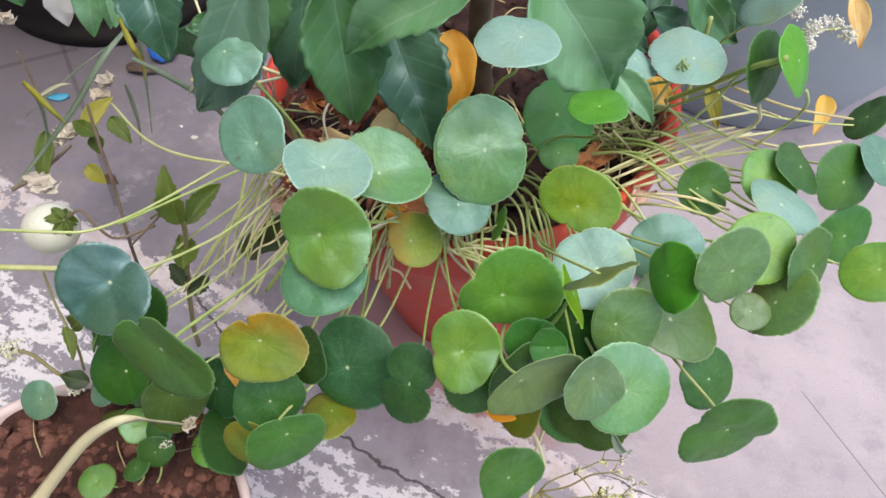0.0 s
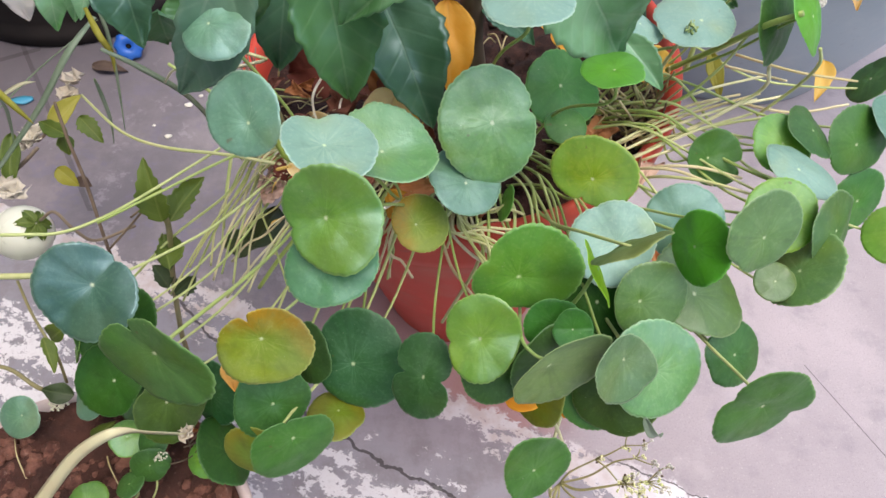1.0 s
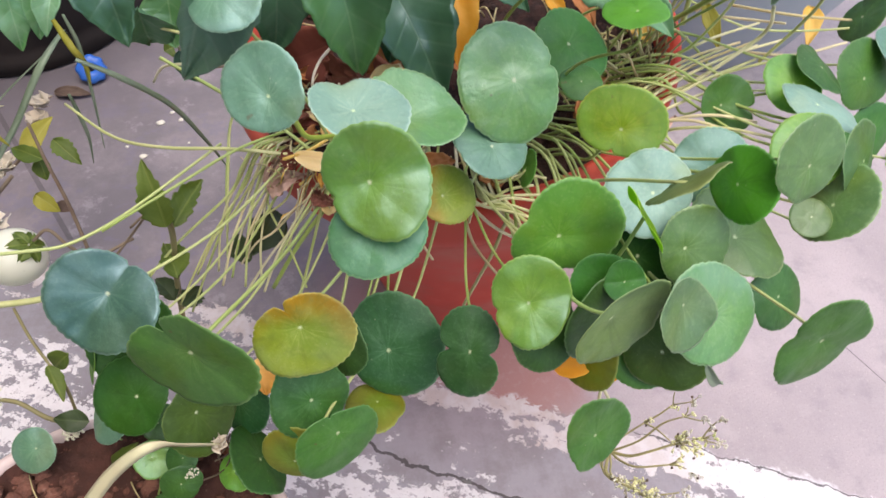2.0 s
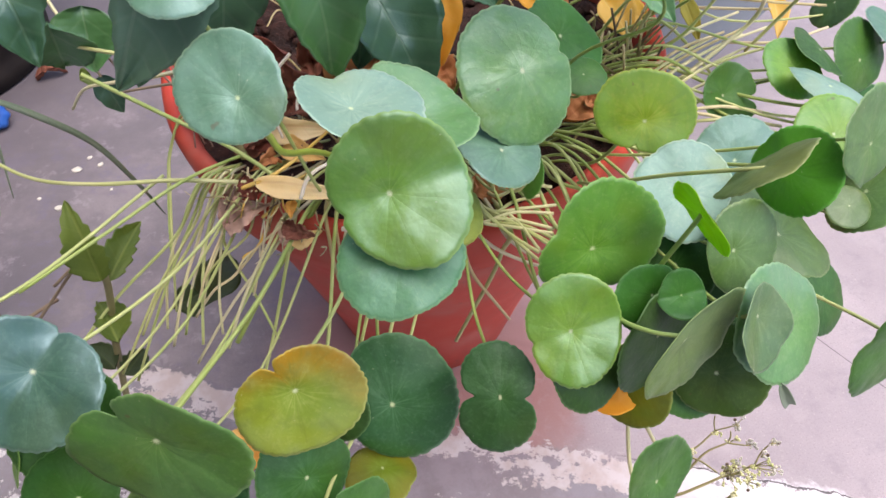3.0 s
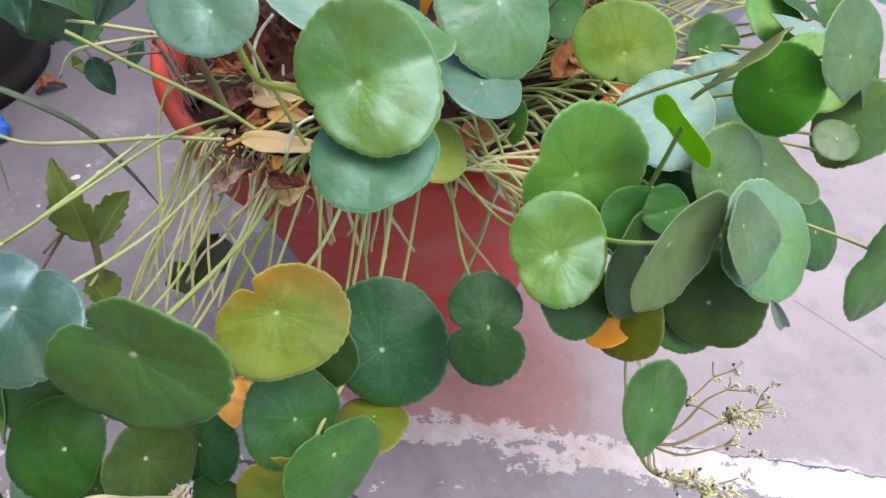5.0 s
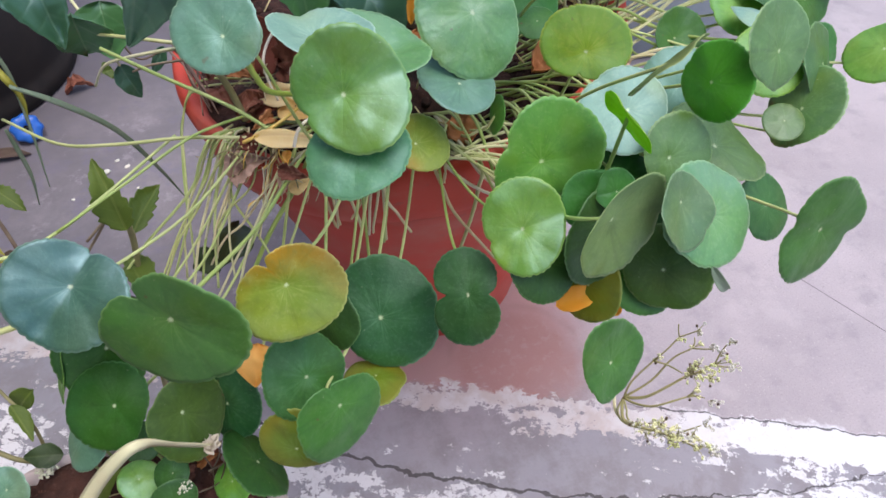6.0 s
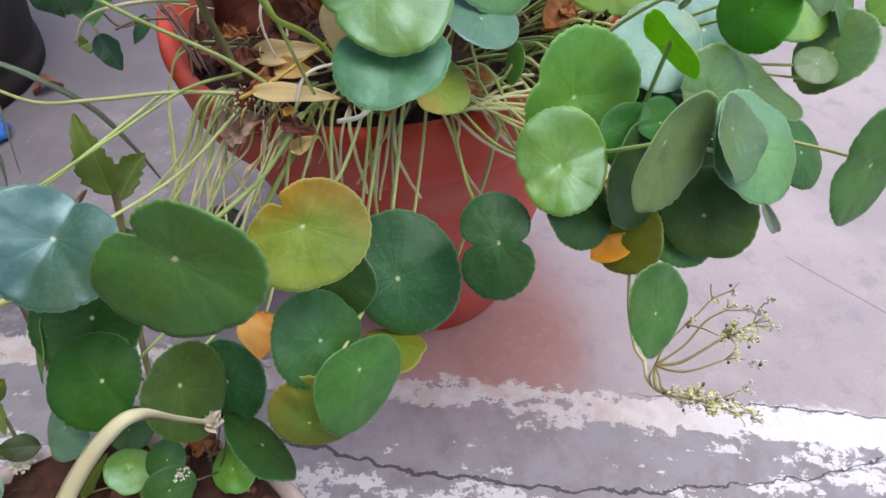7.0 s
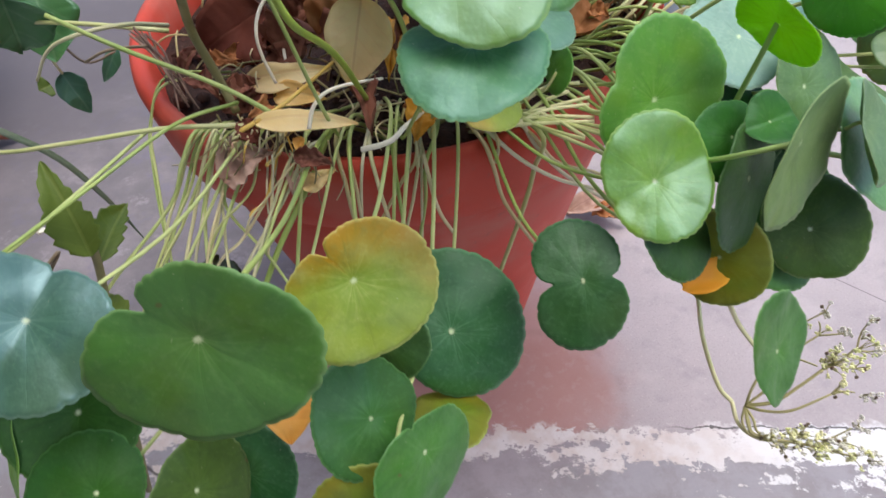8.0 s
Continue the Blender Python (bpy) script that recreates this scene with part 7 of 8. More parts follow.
blade_leaf(LITTER, (-0.213, 0.271, 0.400), (-0.241, 0.215, 0.395), (-0.256, -0.706, 0.660), 0.0171, ORANGE, curl=0.4)
blade_leaf(LITTER, (-0.283, 0.300, 0.400), (-0.261, 0.294, 0.410), (-0.158, -0.765, 0.625), 0.0240, BROWN, curl=0.5)
blade_leaf(LITTER, (-0.315, 0.151, 0.405), (-0.299, 0.141, 0.402), (-0.125, -0.653, 0.747), 0.0097, BROWN, curl=0.6)
# dry rootlets that curl over the rim
tube("rootlet", [(-0.333, 0.197, 0.405), (-0.330, 0.211, 0.388), (-0.326, 0.213, 0.379), (-0.323, 0.218, 0.366)], 0.0005, 0.0003, STRAW, pennywort)
tube("rootlet", [(-0.325, 0.155, 0.405), (-0.326, 0.156, 0.394), (-0.328, 0.158, 0.381), (-0.329, 0.163, 0.365), (-0.335, 0.166, 0.355)], 0.0005, 0.0003, PALESTEM, pennywort)
tube("rootlet", [(-0.317, 0.175, 0.405), (-0.319, 0.177, 0.392), (-0.323, 0.181, 0.380), (-0.323, 0.180, 0.369), (-0.327, 0.182, 0.357)], 0.0005, 0.0003, BRANCH, pennywort)
tube("rootlet", [(-0.319, 0.176, 0.405), (-0.313, 0.188, 0.389), (-0.305, 0.192, 0.381), (-0.296, 0.204, 0.367), (-0.293, 0.207, 0.352)], 0.0005, 0.0003, PALESTEM, pennywort)
tube("rootlet", [(-0.340, 0.173, 0.405), (-0.338, 0.185, 0.387), (-0.335, 0.182, 0.380), (-0.327, 0.197, 0.366)], 0.0005, 0.0003, STRAW, pennywort)
tube("rootlet", [(-0.343, 0.177, 0.405), (-0.347, 0.190, 0.389), (-0.352, 0.209, 0.375), (-0.358, 0.224, 0.364)], 0.0005, 0.0003, STRAW, pennywort)
tube("rootlet", [(-0.314, 0.175, 0.405), (-0.315, 0.186, 0.390), (-0.318, 0.199, 0.379), (-0.320, 0.212, 0.363), (-0.319, 0.211, 0.355)], 0.0005, 0.0003, STRAW, pennywort)
tube("rootlet", [(-0.308, 0.144, 0.405), (-0.305, 0.153, 0.390), (-0.300, 0.163, 0.375), (-0.300, 0.159, 0.369), (-0.302, 0.165, 0.356)], 0.0005, 0.0003, STRAW, pennywort)
tube("rootlet", [(-0.329, 0.180, 0.405), (-0.331, 0.192, 0.390), (-0.329, 0.203, 0.376), (-0.327, 0.210, 0.363), (-0.323, 0.216, 0.352)], 0.0005, 0.0003, STRAW, pennywort)
tube("rootlet", [(-0.305, 0.159, 0.405), (-0.305, 0.178, 0.387), (-0.306, 0.189, 0.375), (-0.307, 0.198, 0.362)], 0.0005, 0.0003, STRAW, pennywort)
tube("rootlet", [(-0.310, 0.174, 0.405), (-0.306, 0.185, 0.392), (-0.301, 0.195, 0.381), (-0.298, 0.209, 0.363)], 0.0005, 0.0003, STRAW, pennywort)
tube("rootlet", [(-0.307, 0.142, 0.405), (-0.306, 0.149, 0.392), (-0.306, 0.159, 0.377), (-0.308, 0.167, 0.364), (-0.312, 0.180, 0.354)], 0.0005, 0.0003, BRANCH, pennywort)
tube("rootlet", [(-0.327, 0.179, 0.405), (-0.324, 0.194, 0.389), (-0.320, 0.207, 0.375), (-0.319, 0.212, 0.364), (-0.318, 0.219, 0.352)], 0.0005, 0.0003, STRAW, pennywort)
tube("rootlet", [(-0.327, 0.172, 0.405), (-0.329, 0.178, 0.392), (-0.334, 0.190, 0.379), (-0.337, 0.192, 0.367), (-0.342, 0.202, 0.351)], 0.0005, 0.0003, STRAW, pennywort)
tube("rootlet", [(-0.316, 0.155, 0.405), (-0.311, 0.159, 0.393), (-0.305, 0.165, 0.380), (-0.295, 0.176, 0.367), (-0.284, 0.189, 0.351)], 0.0005, 0.0003, BRANCH, pennywort)
tube("rootlet", [(-0.339, 0.173, 0.405), (-0.339, 0.181, 0.393), (-0.337, 0.187, 0.381), (-0.332, 0.199, 0.367)], 0.0005, 0.0003, STRAW, pennywort)
tube("rootlet", [(-0.336, 0.179, 0.405), (-0.335, 0.188, 0.393), (-0.337, 0.208, 0.375), (-0.341, 0.214, 0.369)], 0.0005, 0.0003, STRAW, pennywort)
tube("rootlet", [(-0.314, 0.155, 0.405), (-0.313, 0.171, 0.387), (-0.314, 0.173, 0.379), (-0.311, 0.181, 0.366), (-0.306, 0.189, 0.355)], 0.0005, 0.0003, BRANCH, pennywort)
tube("rootlet", [(-0.345, 0.178, 0.405), (-0.351, 0.193, 0.391), (-0.358, 0.207, 0.377), (-0.366, 0.217, 0.368), (-0.374, 0.236, 0.356)], 0.0005, 0.0003, STRAW, pennywort)
tube("rootlet", [(-0.298, 0.147, 0.405), (-0.295, 0.158, 0.387), (-0.299, 0.162, 0.377), (-0.303, 0.166, 0.365), (-0.303, 0.163, 0.357)], 0.0005, 0.0003, BRANCH, pennywort)
tube("rootlet", [(-0.310, 0.142, 0.405), (-0.314, 0.152, 0.393), (-0.317, 0.157, 0.381), (-0.318, 0.160, 0.369), (-0.322, 0.171, 0.354)], 0.0005, 0.0003, PALESTEM, pennywort)
tube("rootlet", [(-0.315, 0.172, 0.405), (-0.317, 0.178, 0.394), (-0.319, 0.188, 0.381), (-0.322, 0.198, 0.366)], 0.0005, 0.0003, STRAW, pennywort)
tube("rootlet", [(-0.336, 0.171, 0.405), (-0.337, 0.181, 0.387), (-0.343, 0.182, 0.379), (-0.349, 0.190, 0.364)], 0.0005, 0.0003, BRANCH, pennywort)
tube("rootlet", [(-0.343, 0.201, 0.405), (-0.341, 0.214, 0.389), (-0.341, 0.223, 0.374), (-0.336, 0.223, 0.369), (-0.329, 0.241, 0.354)], 0.0005, 0.0003, STRAW, pennywort)
tube("rootlet", [(-0.296, 0.156, 0.405), (-0.295, 0.159, 0.393), (-0.292, 0.166, 0.378), (-0.286, 0.167, 0.369)], 0.0005, 0.0003, STRAW, pennywort)
tube("rootlet", [(-0.315, 0.172, 0.405), (-0.315, 0.175, 0.392), (-0.313, 0.174, 0.381), (-0.316, 0.176, 0.368), (-0.314, 0.175, 0.356)], 0.0005, 0.0003, STRAW, pennywort)
tube("rootlet", [(-0.321, 0.180, 0.405), (-0.319, 0.197, 0.387), (-0.317, 0.200, 0.379), (-0.316, 0.211, 0.365), (-0.318, 0.213, 0.357)], 0.0005, 0.0003, STRAW, pennywort)
tube("rootlet", [(-0.297, 0.130, 0.405), (-0.293, 0.144, 0.387), (-0.294, 0.148, 0.378), (-0.296, 0.155, 0.366)], 0.0005, 0.0003, PALESTEM, pennywort)
tube("rootlet", [(-0.346, 0.187, 0.405), (-0.343, 0.203, 0.388), (-0.342, 0.209, 0.376), (-0.339, 0.212, 0.366), (-0.334, 0.220, 0.357)], 0.0005, 0.0003, PALESTEM, pennywort)
tube("rootlet", [(-0.316, 0.146, 0.405), (-0.311, 0.164, 0.387), (-0.310, 0.164, 0.381), (-0.307, 0.176, 0.366), (-0.300, 0.191, 0.352)], 0.0005, 0.0003, STRAW, pennywort)
tube("rootlet", [(-0.316, 0.152, 0.405), (-0.311, 0.161, 0.392), (-0.309, 0.165, 0.380), (-0.304, 0.174, 0.366), (-0.297, 0.183, 0.355)], 0.0005, 0.0003, STRAW, pennywort)
tube("rootlet", [(-0.329, 0.187, 0.405), (-0.331, 0.213, 0.387), (-0.334, 0.227, 0.374), (-0.337, 0.233, 0.365), (-0.340, 0.245, 0.352)], 0.0005, 0.0003, PALESTEM, pennywort)
tube("rootlet", [(-0.345, 0.173, 0.405), (-0.343, 0.187, 0.387), (-0.339, 0.194, 0.374), (-0.334, 0.197, 0.367), (-0.328, 0.209, 0.352)], 0.0005, 0.0003, STRAW, pennywort)
tube("rootlet", [(-0.343, 0.175, 0.405), (-0.341, 0.186, 0.391), (-0.340, 0.196, 0.378), (-0.336, 0.204, 0.366)], 0.0005, 0.0003, STRAW, pennywort)
tube("rootlet", [(-0.261, 0.196, 0.385), (-0.267, 0.160, 0.400), (-0.259, 0.161, 0.390)], 0.0006, 0.0004, STRAW, pennywort)
tube("rootlet", [(-0.308, 0.281, 0.385), (-0.312, 0.266, 0.400), (-0.304, 0.298, 0.390)], 0.0006, 0.0004, STRAW, pennywort)
tube("rootlet", [(-0.317, 0.271, 0.385), (-0.326, 0.260, 0.400), (-0.341, 0.263, 0.390)], 0.0006, 0.0004, STRAW, pennywort)
tube("rootlet", [(-0.278, 0.320, 0.385), (-0.278, 0.309, 0.400), (-0.260, 0.338, 0.390)], 0.0006, 0.0004, STRAW, pennywort)
tube("rootlet", [(-0.278, 0.285, 0.385), (-0.273, 0.270, 0.400), (-0.259, 0.273, 0.390)], 0.0006, 0.0004, STRAW, pennywort)
tube("rootlet", [(-0.275, 0.198, 0.385), (-0.273, 0.186, 0.400), (-0.268, 0.222, 0.390)], 0.0006, 0.0004, STRAW, pennywort)
tube("rootlet", [(-0.268, 0.273, 0.385), (-0.265, 0.252, 0.400), (-0.252, 0.289, 0.390)], 0.0006, 0.0004, STRAW, pennywort)
tube("rootlet", [(-0.267, 0.295, 0.385), (-0.264, 0.288, 0.400), (-0.249, 0.332, 0.390)], 0.0006, 0.0004, STRAW, pennywort)
tube("rootlet", [(-0.300, 0.276, 0.385), (-0.313, 0.245, 0.400), (-0.315, 0.239, 0.390)], 0.0006, 0.0004, STRAW, pennywort)
tube("rootlet", [(-0.209, 0.277, 0.385), (-0.227, 0.247, 0.400), (-0.229, 0.254, 0.390)], 0.0006, 0.0004, BRANCH, pennywort)
tube("rootlet", [(-0.220, 0.221, 0.385), (-0.237, 0.204, 0.400), (-0.240, 0.225, 0.390)], 0.0006, 0.0004, STRAW, pennywort)
tube("rootlet", [(-0.290, 0.287, 0.385), (-0.291, 0.241, 0.400), (-0.289, 0.236, 0.390)], 0.0006, 0.0004, STRAW, pennywort)
tube("rootlet", [(-0.257, 0.200, 0.385), (-0.257, 0.177, 0.400), (-0.247, 0.184, 0.390)], 0.0006, 0.0004, PALESTEM, pennywort)
tube("rootlet", [(-0.219, 0.254, 0.385), (-0.239, 0.211, 0.400), (-0.239, 0.205, 0.390)], 0.0006, 0.0004, BRANCH, pennywort)
tube("rootlet", [(-0.270, 0.297, 0.385), (-0.272, 0.261, 0.400), (-0.261, 0.275, 0.390)], 0.0006, 0.0004, PALESTEM, pennywort)
tube("rootlet", [(-0.299, 0.284, 0.385), (-0.313, 0.258, 0.400), (-0.321, 0.277, 0.390)], 0.0006, 0.0004, BRANCH, pennywort)
tube("rootlet", [(-0.288, 0.273, 0.385), (-0.304, 0.245, 0.400), (-0.312, 0.241, 0.390)], 0.0006, 0.0004, STRAW, pennywort)
tube("rootlet", [(-0.274, 0.277, 0.385), (-0.274, 0.262, 0.400), (-0.260, 0.287, 0.390)], 0.0006, 0.0004, BRANCH, pennywort)
tube("rootlet", [(-0.238, 0.300, 0.385), (-0.234, 0.288, 0.400), (-0.214, 0.325, 0.390)], 0.0006, 0.0004, PALESTEM, pennywort)
tube("rootlet", [(-0.250, 0.190, 0.385), (-0.268, 0.163, 0.400), (-0.268, 0.157, 0.390)], 0.0006, 0.0004, STRAW, pennywort)
tube("rootlet", [(-0.254, 0.273, 0.385), (-0.257, 0.232, 0.400), (-0.252, 0.230, 0.390)], 0.0006, 0.0004, BRANCH, pennywort)
tube("rootlet", [(-0.314, 0.288, 0.385), (-0.323, 0.252, 0.400), (-0.328, 0.266, 0.390)], 0.0006, 0.0004, BRANCH, pennywort)
tube("stem", [(-0.144, 0.013, 0.360), (-0.136, 0.007, 0.345), (-0.130, -0.005, 0.335)], 0.0013, 0.0011, STALK, pennywort)
# flowering stalk of the pennywort
tube("flower_stalk", [(-0.110, 0.055, 0.308), (-0.123, 0.031, 0.300), (-0.132, 0.005, 0.294), (-0.131, -0.006, 0.292)], 0.0013, 0.0013, STALK, pennywort)
tube("flower_stalk", [(-0.131, -0.006, 0.292), (-0.133, -0.017, 0.286), (-0.128, -0.028, 0.286), (-0.112, -0.039, 0.289)], 0.0012, 0.0009, STALK, pennywort)
umbel_arm([(-0.126, -0.011, 0.292), (-0.120, -0.006, 0.303), (-0.103, -0.000, 0.311)], 0.0009, 0.0006)
umbel_arm([(-0.103, -0.000, 0.311), (-0.094, 0.002, 0.318), (-0.084, 0.006, 0.323)], 0.0007, 0.0005)
umbel_arm([(-0.084, 0.006, 0.323), (-0.078, 0.005, 0.326), (-0.073, 0.004, 0.329)], 0.0005, 0.0004)
umbel_arm([(-0.084, 0.006, 0.323), (-0.083, 0.010, 0.325), (-0.082, 0.013, 0.328)], 0.0005, 0.0004)
umbellet((-0.073, 0.004, 0.329), (0.134, -0.004, 0.031), 7, 0.005, True)
umbellet((-0.084, 0.006, 0.322), (0.187, 0.064, 0.112), 4, 0.005, False)
umbellet((-0.103, -0.000, 0.311), (0.233, 0.105, 0.193), 5, 0.006, False)
umbel_arm([(-0.126, -0.011, 0.292), (-0.107, -0.009, 0.302), (-0.090, -0.002, 0.311), (-0.076, -0.001, 0.316)], 0.0009, 0.0006)
umbel_arm([(-0.076, -0.001, 0.316), (-0.074, 0.001, 0.319), (-0.073, 0.004, 0.321)], 0.0006, 0.0004)
umbel_arm([(-0.076, -0.001, 0.316), (-0.069, -0.005, 0.318), (-0.064, -0.007, 0.319)], 0.0006, 0.0004)
umbellet((-0.064, -0.007, 0.319), (0.169, -0.021, -0.045), 7, 0.005, True)
umbellet((-0.075, -0.001, 0.317), (0.177, 0.039, 0.014), 4, 0.005, False)
umbel_arm([(-0.103, -0.000, 0.311), (-0.097, -0.007, 0.314), (-0.092, -0.016, 0.316)], 0.0007, 0.0005)
umbellet((-0.089, -0.017, 0.317), (0.134, -0.167, 0.061), 13, 0.01, False)
umbellet((-0.084, -0.017, 0.322), (0.058, -0.026, 0.082), 7, 0.005, True)
umbel_arm([(-0.126, -0.011, 0.292), (-0.116, -0.018, 0.300), (-0.103, -0.019, 0.309), (-0.092, -0.019, 0.317)], 0.0011, 0.0008)
umbel_arm([(-0.092, -0.019, 0.317), (-0.082, -0.020, 0.321), (-0.074, -0.019, 0.325)], 0.0008, 0.0006)
umbellet((-0.074, -0.020, 0.325), (0.155, -0.036, 0.124), 8, 0.008, False)
umbel_arm([(-0.074, -0.020, 0.325), (-0.068, -0.015, 0.329), (-0.064, -0.013, 0.334)], 0.0006, 0.0004)
umbel_arm([(-0.074, -0.020, 0.325), (-0.069, -0.023, 0.325), (-0.065, -0.025, 0.326)], 0.0006, 0.0004)
umbellet((-0.063, -0.013, 0.334), (0.094, 0.063, 0.107), 7, 0.004, True)
umbellet((-0.065, -0.025, 0.326), (0.076, -0.065, 0.029), 7, 0.004, True)
umbellet((-0.069, -0.017, 0.328), (0.041, 0.019, 0.041), 4, 0.004, True)
umbellet((-0.088, -0.020, 0.320), (0.125, -0.026, 0.151), 12, 0.01, False)
umbellet((-0.080, -0.026, 0.320), (0.090, -0.094, 0.074), 7, 0.006, False)
umbel_arm([(-0.126, -0.011, 0.292), (-0.123, -0.019, 0.297), (-0.115, -0.027, 0.304), (-0.097, -0.031, 0.314)], 0.0009, 0.0006)
umbel_arm([(-0.097, -0.031, 0.314), (-0.092, -0.030, 0.317), (-0.087, -0.028, 0.319)], 0.0006, 0.0004)
umbel_arm([(-0.097, -0.031, 0.314), (-0.092, -0.033, 0.316), (-0.088, -0.036, 0.317)], 0.0006, 0.0004)
umbellet((-0.096, -0.031, 0.314), (0.142, -0.077, 0.185), 6, 0.006, False)
umbellet((-0.086, -0.039, 0.318), (0.062, -0.114, 0.124), 6, 0.005, True)
umbel_arm([(-0.126, -0.011, 0.291), (-0.133, -0.017, 0.290), (-0.133, -0.023, 0.287), (-0.130, -0.028, 0.287)], 0.0008, 0.0006)
umbel_arm([(-0.126, -0.011, 0.291), (-0.131, -0.018, 0.291), (-0.132, -0.024, 0.288), (-0.128, -0.029, 0.288)], 0.0008, 0.0006)
umbel_arm([(-0.126, -0.011, 0.291), (-0.130, -0.018, 0.291), (-0.131, -0.024, 0.288), (-0.125, -0.030, 0.289)], 0.0008, 0.0006)
umbel_arm([(-0.126, -0.011, 0.291), (-0.128, -0.019, 0.292), (-0.129, -0.025, 0.289), (-0.123, -0.032, 0.290)], 0.0008, 0.0006)
umbel_arm([(-0.130, -0.028, 0.287), (-0.119, -0.036, 0.290), (-0.106, -0.047, 0.291), (-0.095, -0.058, 0.292)], 0.0009, 0.0005)
umbellet((-0.128, -0.029, 0.288), (0.044, -0.057, 0.048), 8, 0.0065, True)
umbellet((-0.124, -0.030, 0.287), (0.052, -0.050, 0.032), 8, 0.0065, False)
umbellet((-0.118, -0.031, 0.287), (0.061, -0.044, 0.016), 8, 0.0065, False)
umbellet((-0.120, -0.035, 0.283), (0.070, -0.037, 0.000), 8, 0.0065, True)
umbellet((-0.117, -0.037, 0.291), (0.041, -0.056, 0.050), 8, 0.0065, False)
umbellet((-0.112, -0.036, 0.292), (0.050, -0.050, 0.034), 8, 0.0065, False)
umbellet((-0.113, -0.040, 0.287), (0.059, -0.043, 0.018), 8, 0.0065, True)
umbellet((-0.108, -0.043, 0.287), (0.068, -0.037, 0.002), 8, 0.0065, False)
umbellet((-0.109, -0.042, 0.294), (0.038, -0.056, 0.051), 8, 0.0065, False)
umbellet((-0.104, -0.044, 0.293), (0.047, -0.049, 0.035), 8, 0.0065, True)
umbellet((-0.105, -0.048, 0.289), (0.057, -0.043, 0.019), 8, 0.0065, False)
umbellet((-0.100, -0.050, 0.289), (0.066, -0.037, 0.003), 8, 0.0065, False)
umbellet((-0.099, -0.050, 0.297), (0.035, -0.055, 0.052), 8, 0.0065, True)
umbellet((-0.112, -0.047, 0.288), (0.048, -0.049, 0.035), 8, 0.0065, False)
umbellet((-0.097, -0.056, 0.291), (0.055, -0.042, 0.020), 8, 0.0065, False)
umbellet((-0.091, -0.061, 0.291), (0.064, -0.037, 0.004), 8, 0.0065, True)
umbel_arm([(-0.103, -0.044, 0.292), (-0.096, -0.045, 0.295), (-0.090, -0.046, 0.299)], 0.0006, 0.0004)
umbellet((-0.088, -0.047, 0.301), (0.156, -0.031, 0.090), 7, 0.005, True)
umbellet((-0.091, -0.060, 0.294), (0.082, -0.089, 0.023), 6, 0.005, True)
# weeds beside the pots
blade_leaf(weed, (-0.421, 0.164, 0.365), (-0.427, 0.187, 0.410), (0.262, -0.482, 0.836), 0.0189, WEED, serrate=0.3, teeth=7)
blade_leaf(weed, (-0.422, 0.175, 0.350), (-0.405, 0.225, 0.345), (0.227, -0.481, 0.847), 0.0165, WEED, serrate=0.3, teeth=6)
blade_leaf(weed, (-0.424, 0.150, 0.320), (-0.440, 0.191, 0.310), (0.246, -0.425, 0.871), 0.0189, WEED, serrate=0.2, teeth=5)
blade_leaf(weed, (-0.434, 0.157, 0.270), (-0.424, 0.181, 0.260), (0.225, -0.394, 0.891), 0.0159, WEEDDARK, serrate=0.3, teeth=5)
blade_leaf(weed, (-0.440, 0.163, 0.270), (-0.458, 0.186, 0.270), (0.250, -0.399, 0.882), 0.0139, WEEDDARK, serrate=0.2, teeth=5)
blade_leaf(weed, (-0.384, 0.224, 0.240), (-0.367, 0.291, 0.220), (0.069, -0.574, 0.816), 0.0328, WEEDDARK, serrate=0.03, teeth=5)
blade_leaf(weed, (-0.386, 0.229, 0.250), (-0.406, 0.220, 0.250), (0.100, -0.562, 0.821), 0.0258, WEEDDARK, serrate=0.03, teeth=5)
tube("stem", [(-0.419, 0.167, 0.370), (-0.424, 0.173, 0.340), (-0.437, 0.174, 0.280), (-0.454, 0.172, 0.180), (-0.469, 0.186, 0.100)], 0.0022, 0.0026, BRANCH, weed)
tube("stem", [(-0.456, 0.186, 0.340), (-0.441, 0.192, 0.350), (-0.458, 0.188, 0.330), (-0.484, 0.183, 0.300)], 0.001, 0.001, WOODY, weed)
tube("stem", [(-0.598, 0.385, 0.270), (-0.588, 0.359, 0.240), (-0.577, 0.333, 0.200), (-0.574, 0.305, 0.120), (-0.602, 0.332, 0.000)], 0.0016, 0.0022, WOODY, dry_weed)
blade_leaf(dry_weed, (-0.643, 0.420, 0.190), (-0.619, 0.471, 0.200), (0.344, -0.532, 0.774), 0.0202, WEEDYELLOW)
blade_leaf(dry_weed, (-0.616, 0.404, 0.200), (-0.652, 0.425, 0.200), (0.355, -0.515, 0.780), 0.0182, WEED, serrate=0.05, teeth=5)
blade_leaf(dry_weed, (-0.618, 0.445, 0.190), (-0.591, 0.422, 0.170), (0.322, -0.523, 0.789), 0.0200, WEED, serrate=0.3, teeth=6)
blade_leaf(dry_weed, (-0.627, 0.415, 0.190), (-0.624, 0.402, 0.170), (0.343, -0.504, 0.793), 0.0168, WEED)
blade_leaf(dry_weed, (-0.633, 0.382, 0.170), (-0.613, 0.372, 0.150), (0.341, -0.476, 0.811), 0.0182, WEEDYELLOW, serrate=0.05, teeth=5)
blade_leaf(dry_weed, (-0.620, 0.382, 0.150), (-0.604, 0.380, 0.140), (0.328, -0.474, 0.817), 0.0122, WOODLEAF)
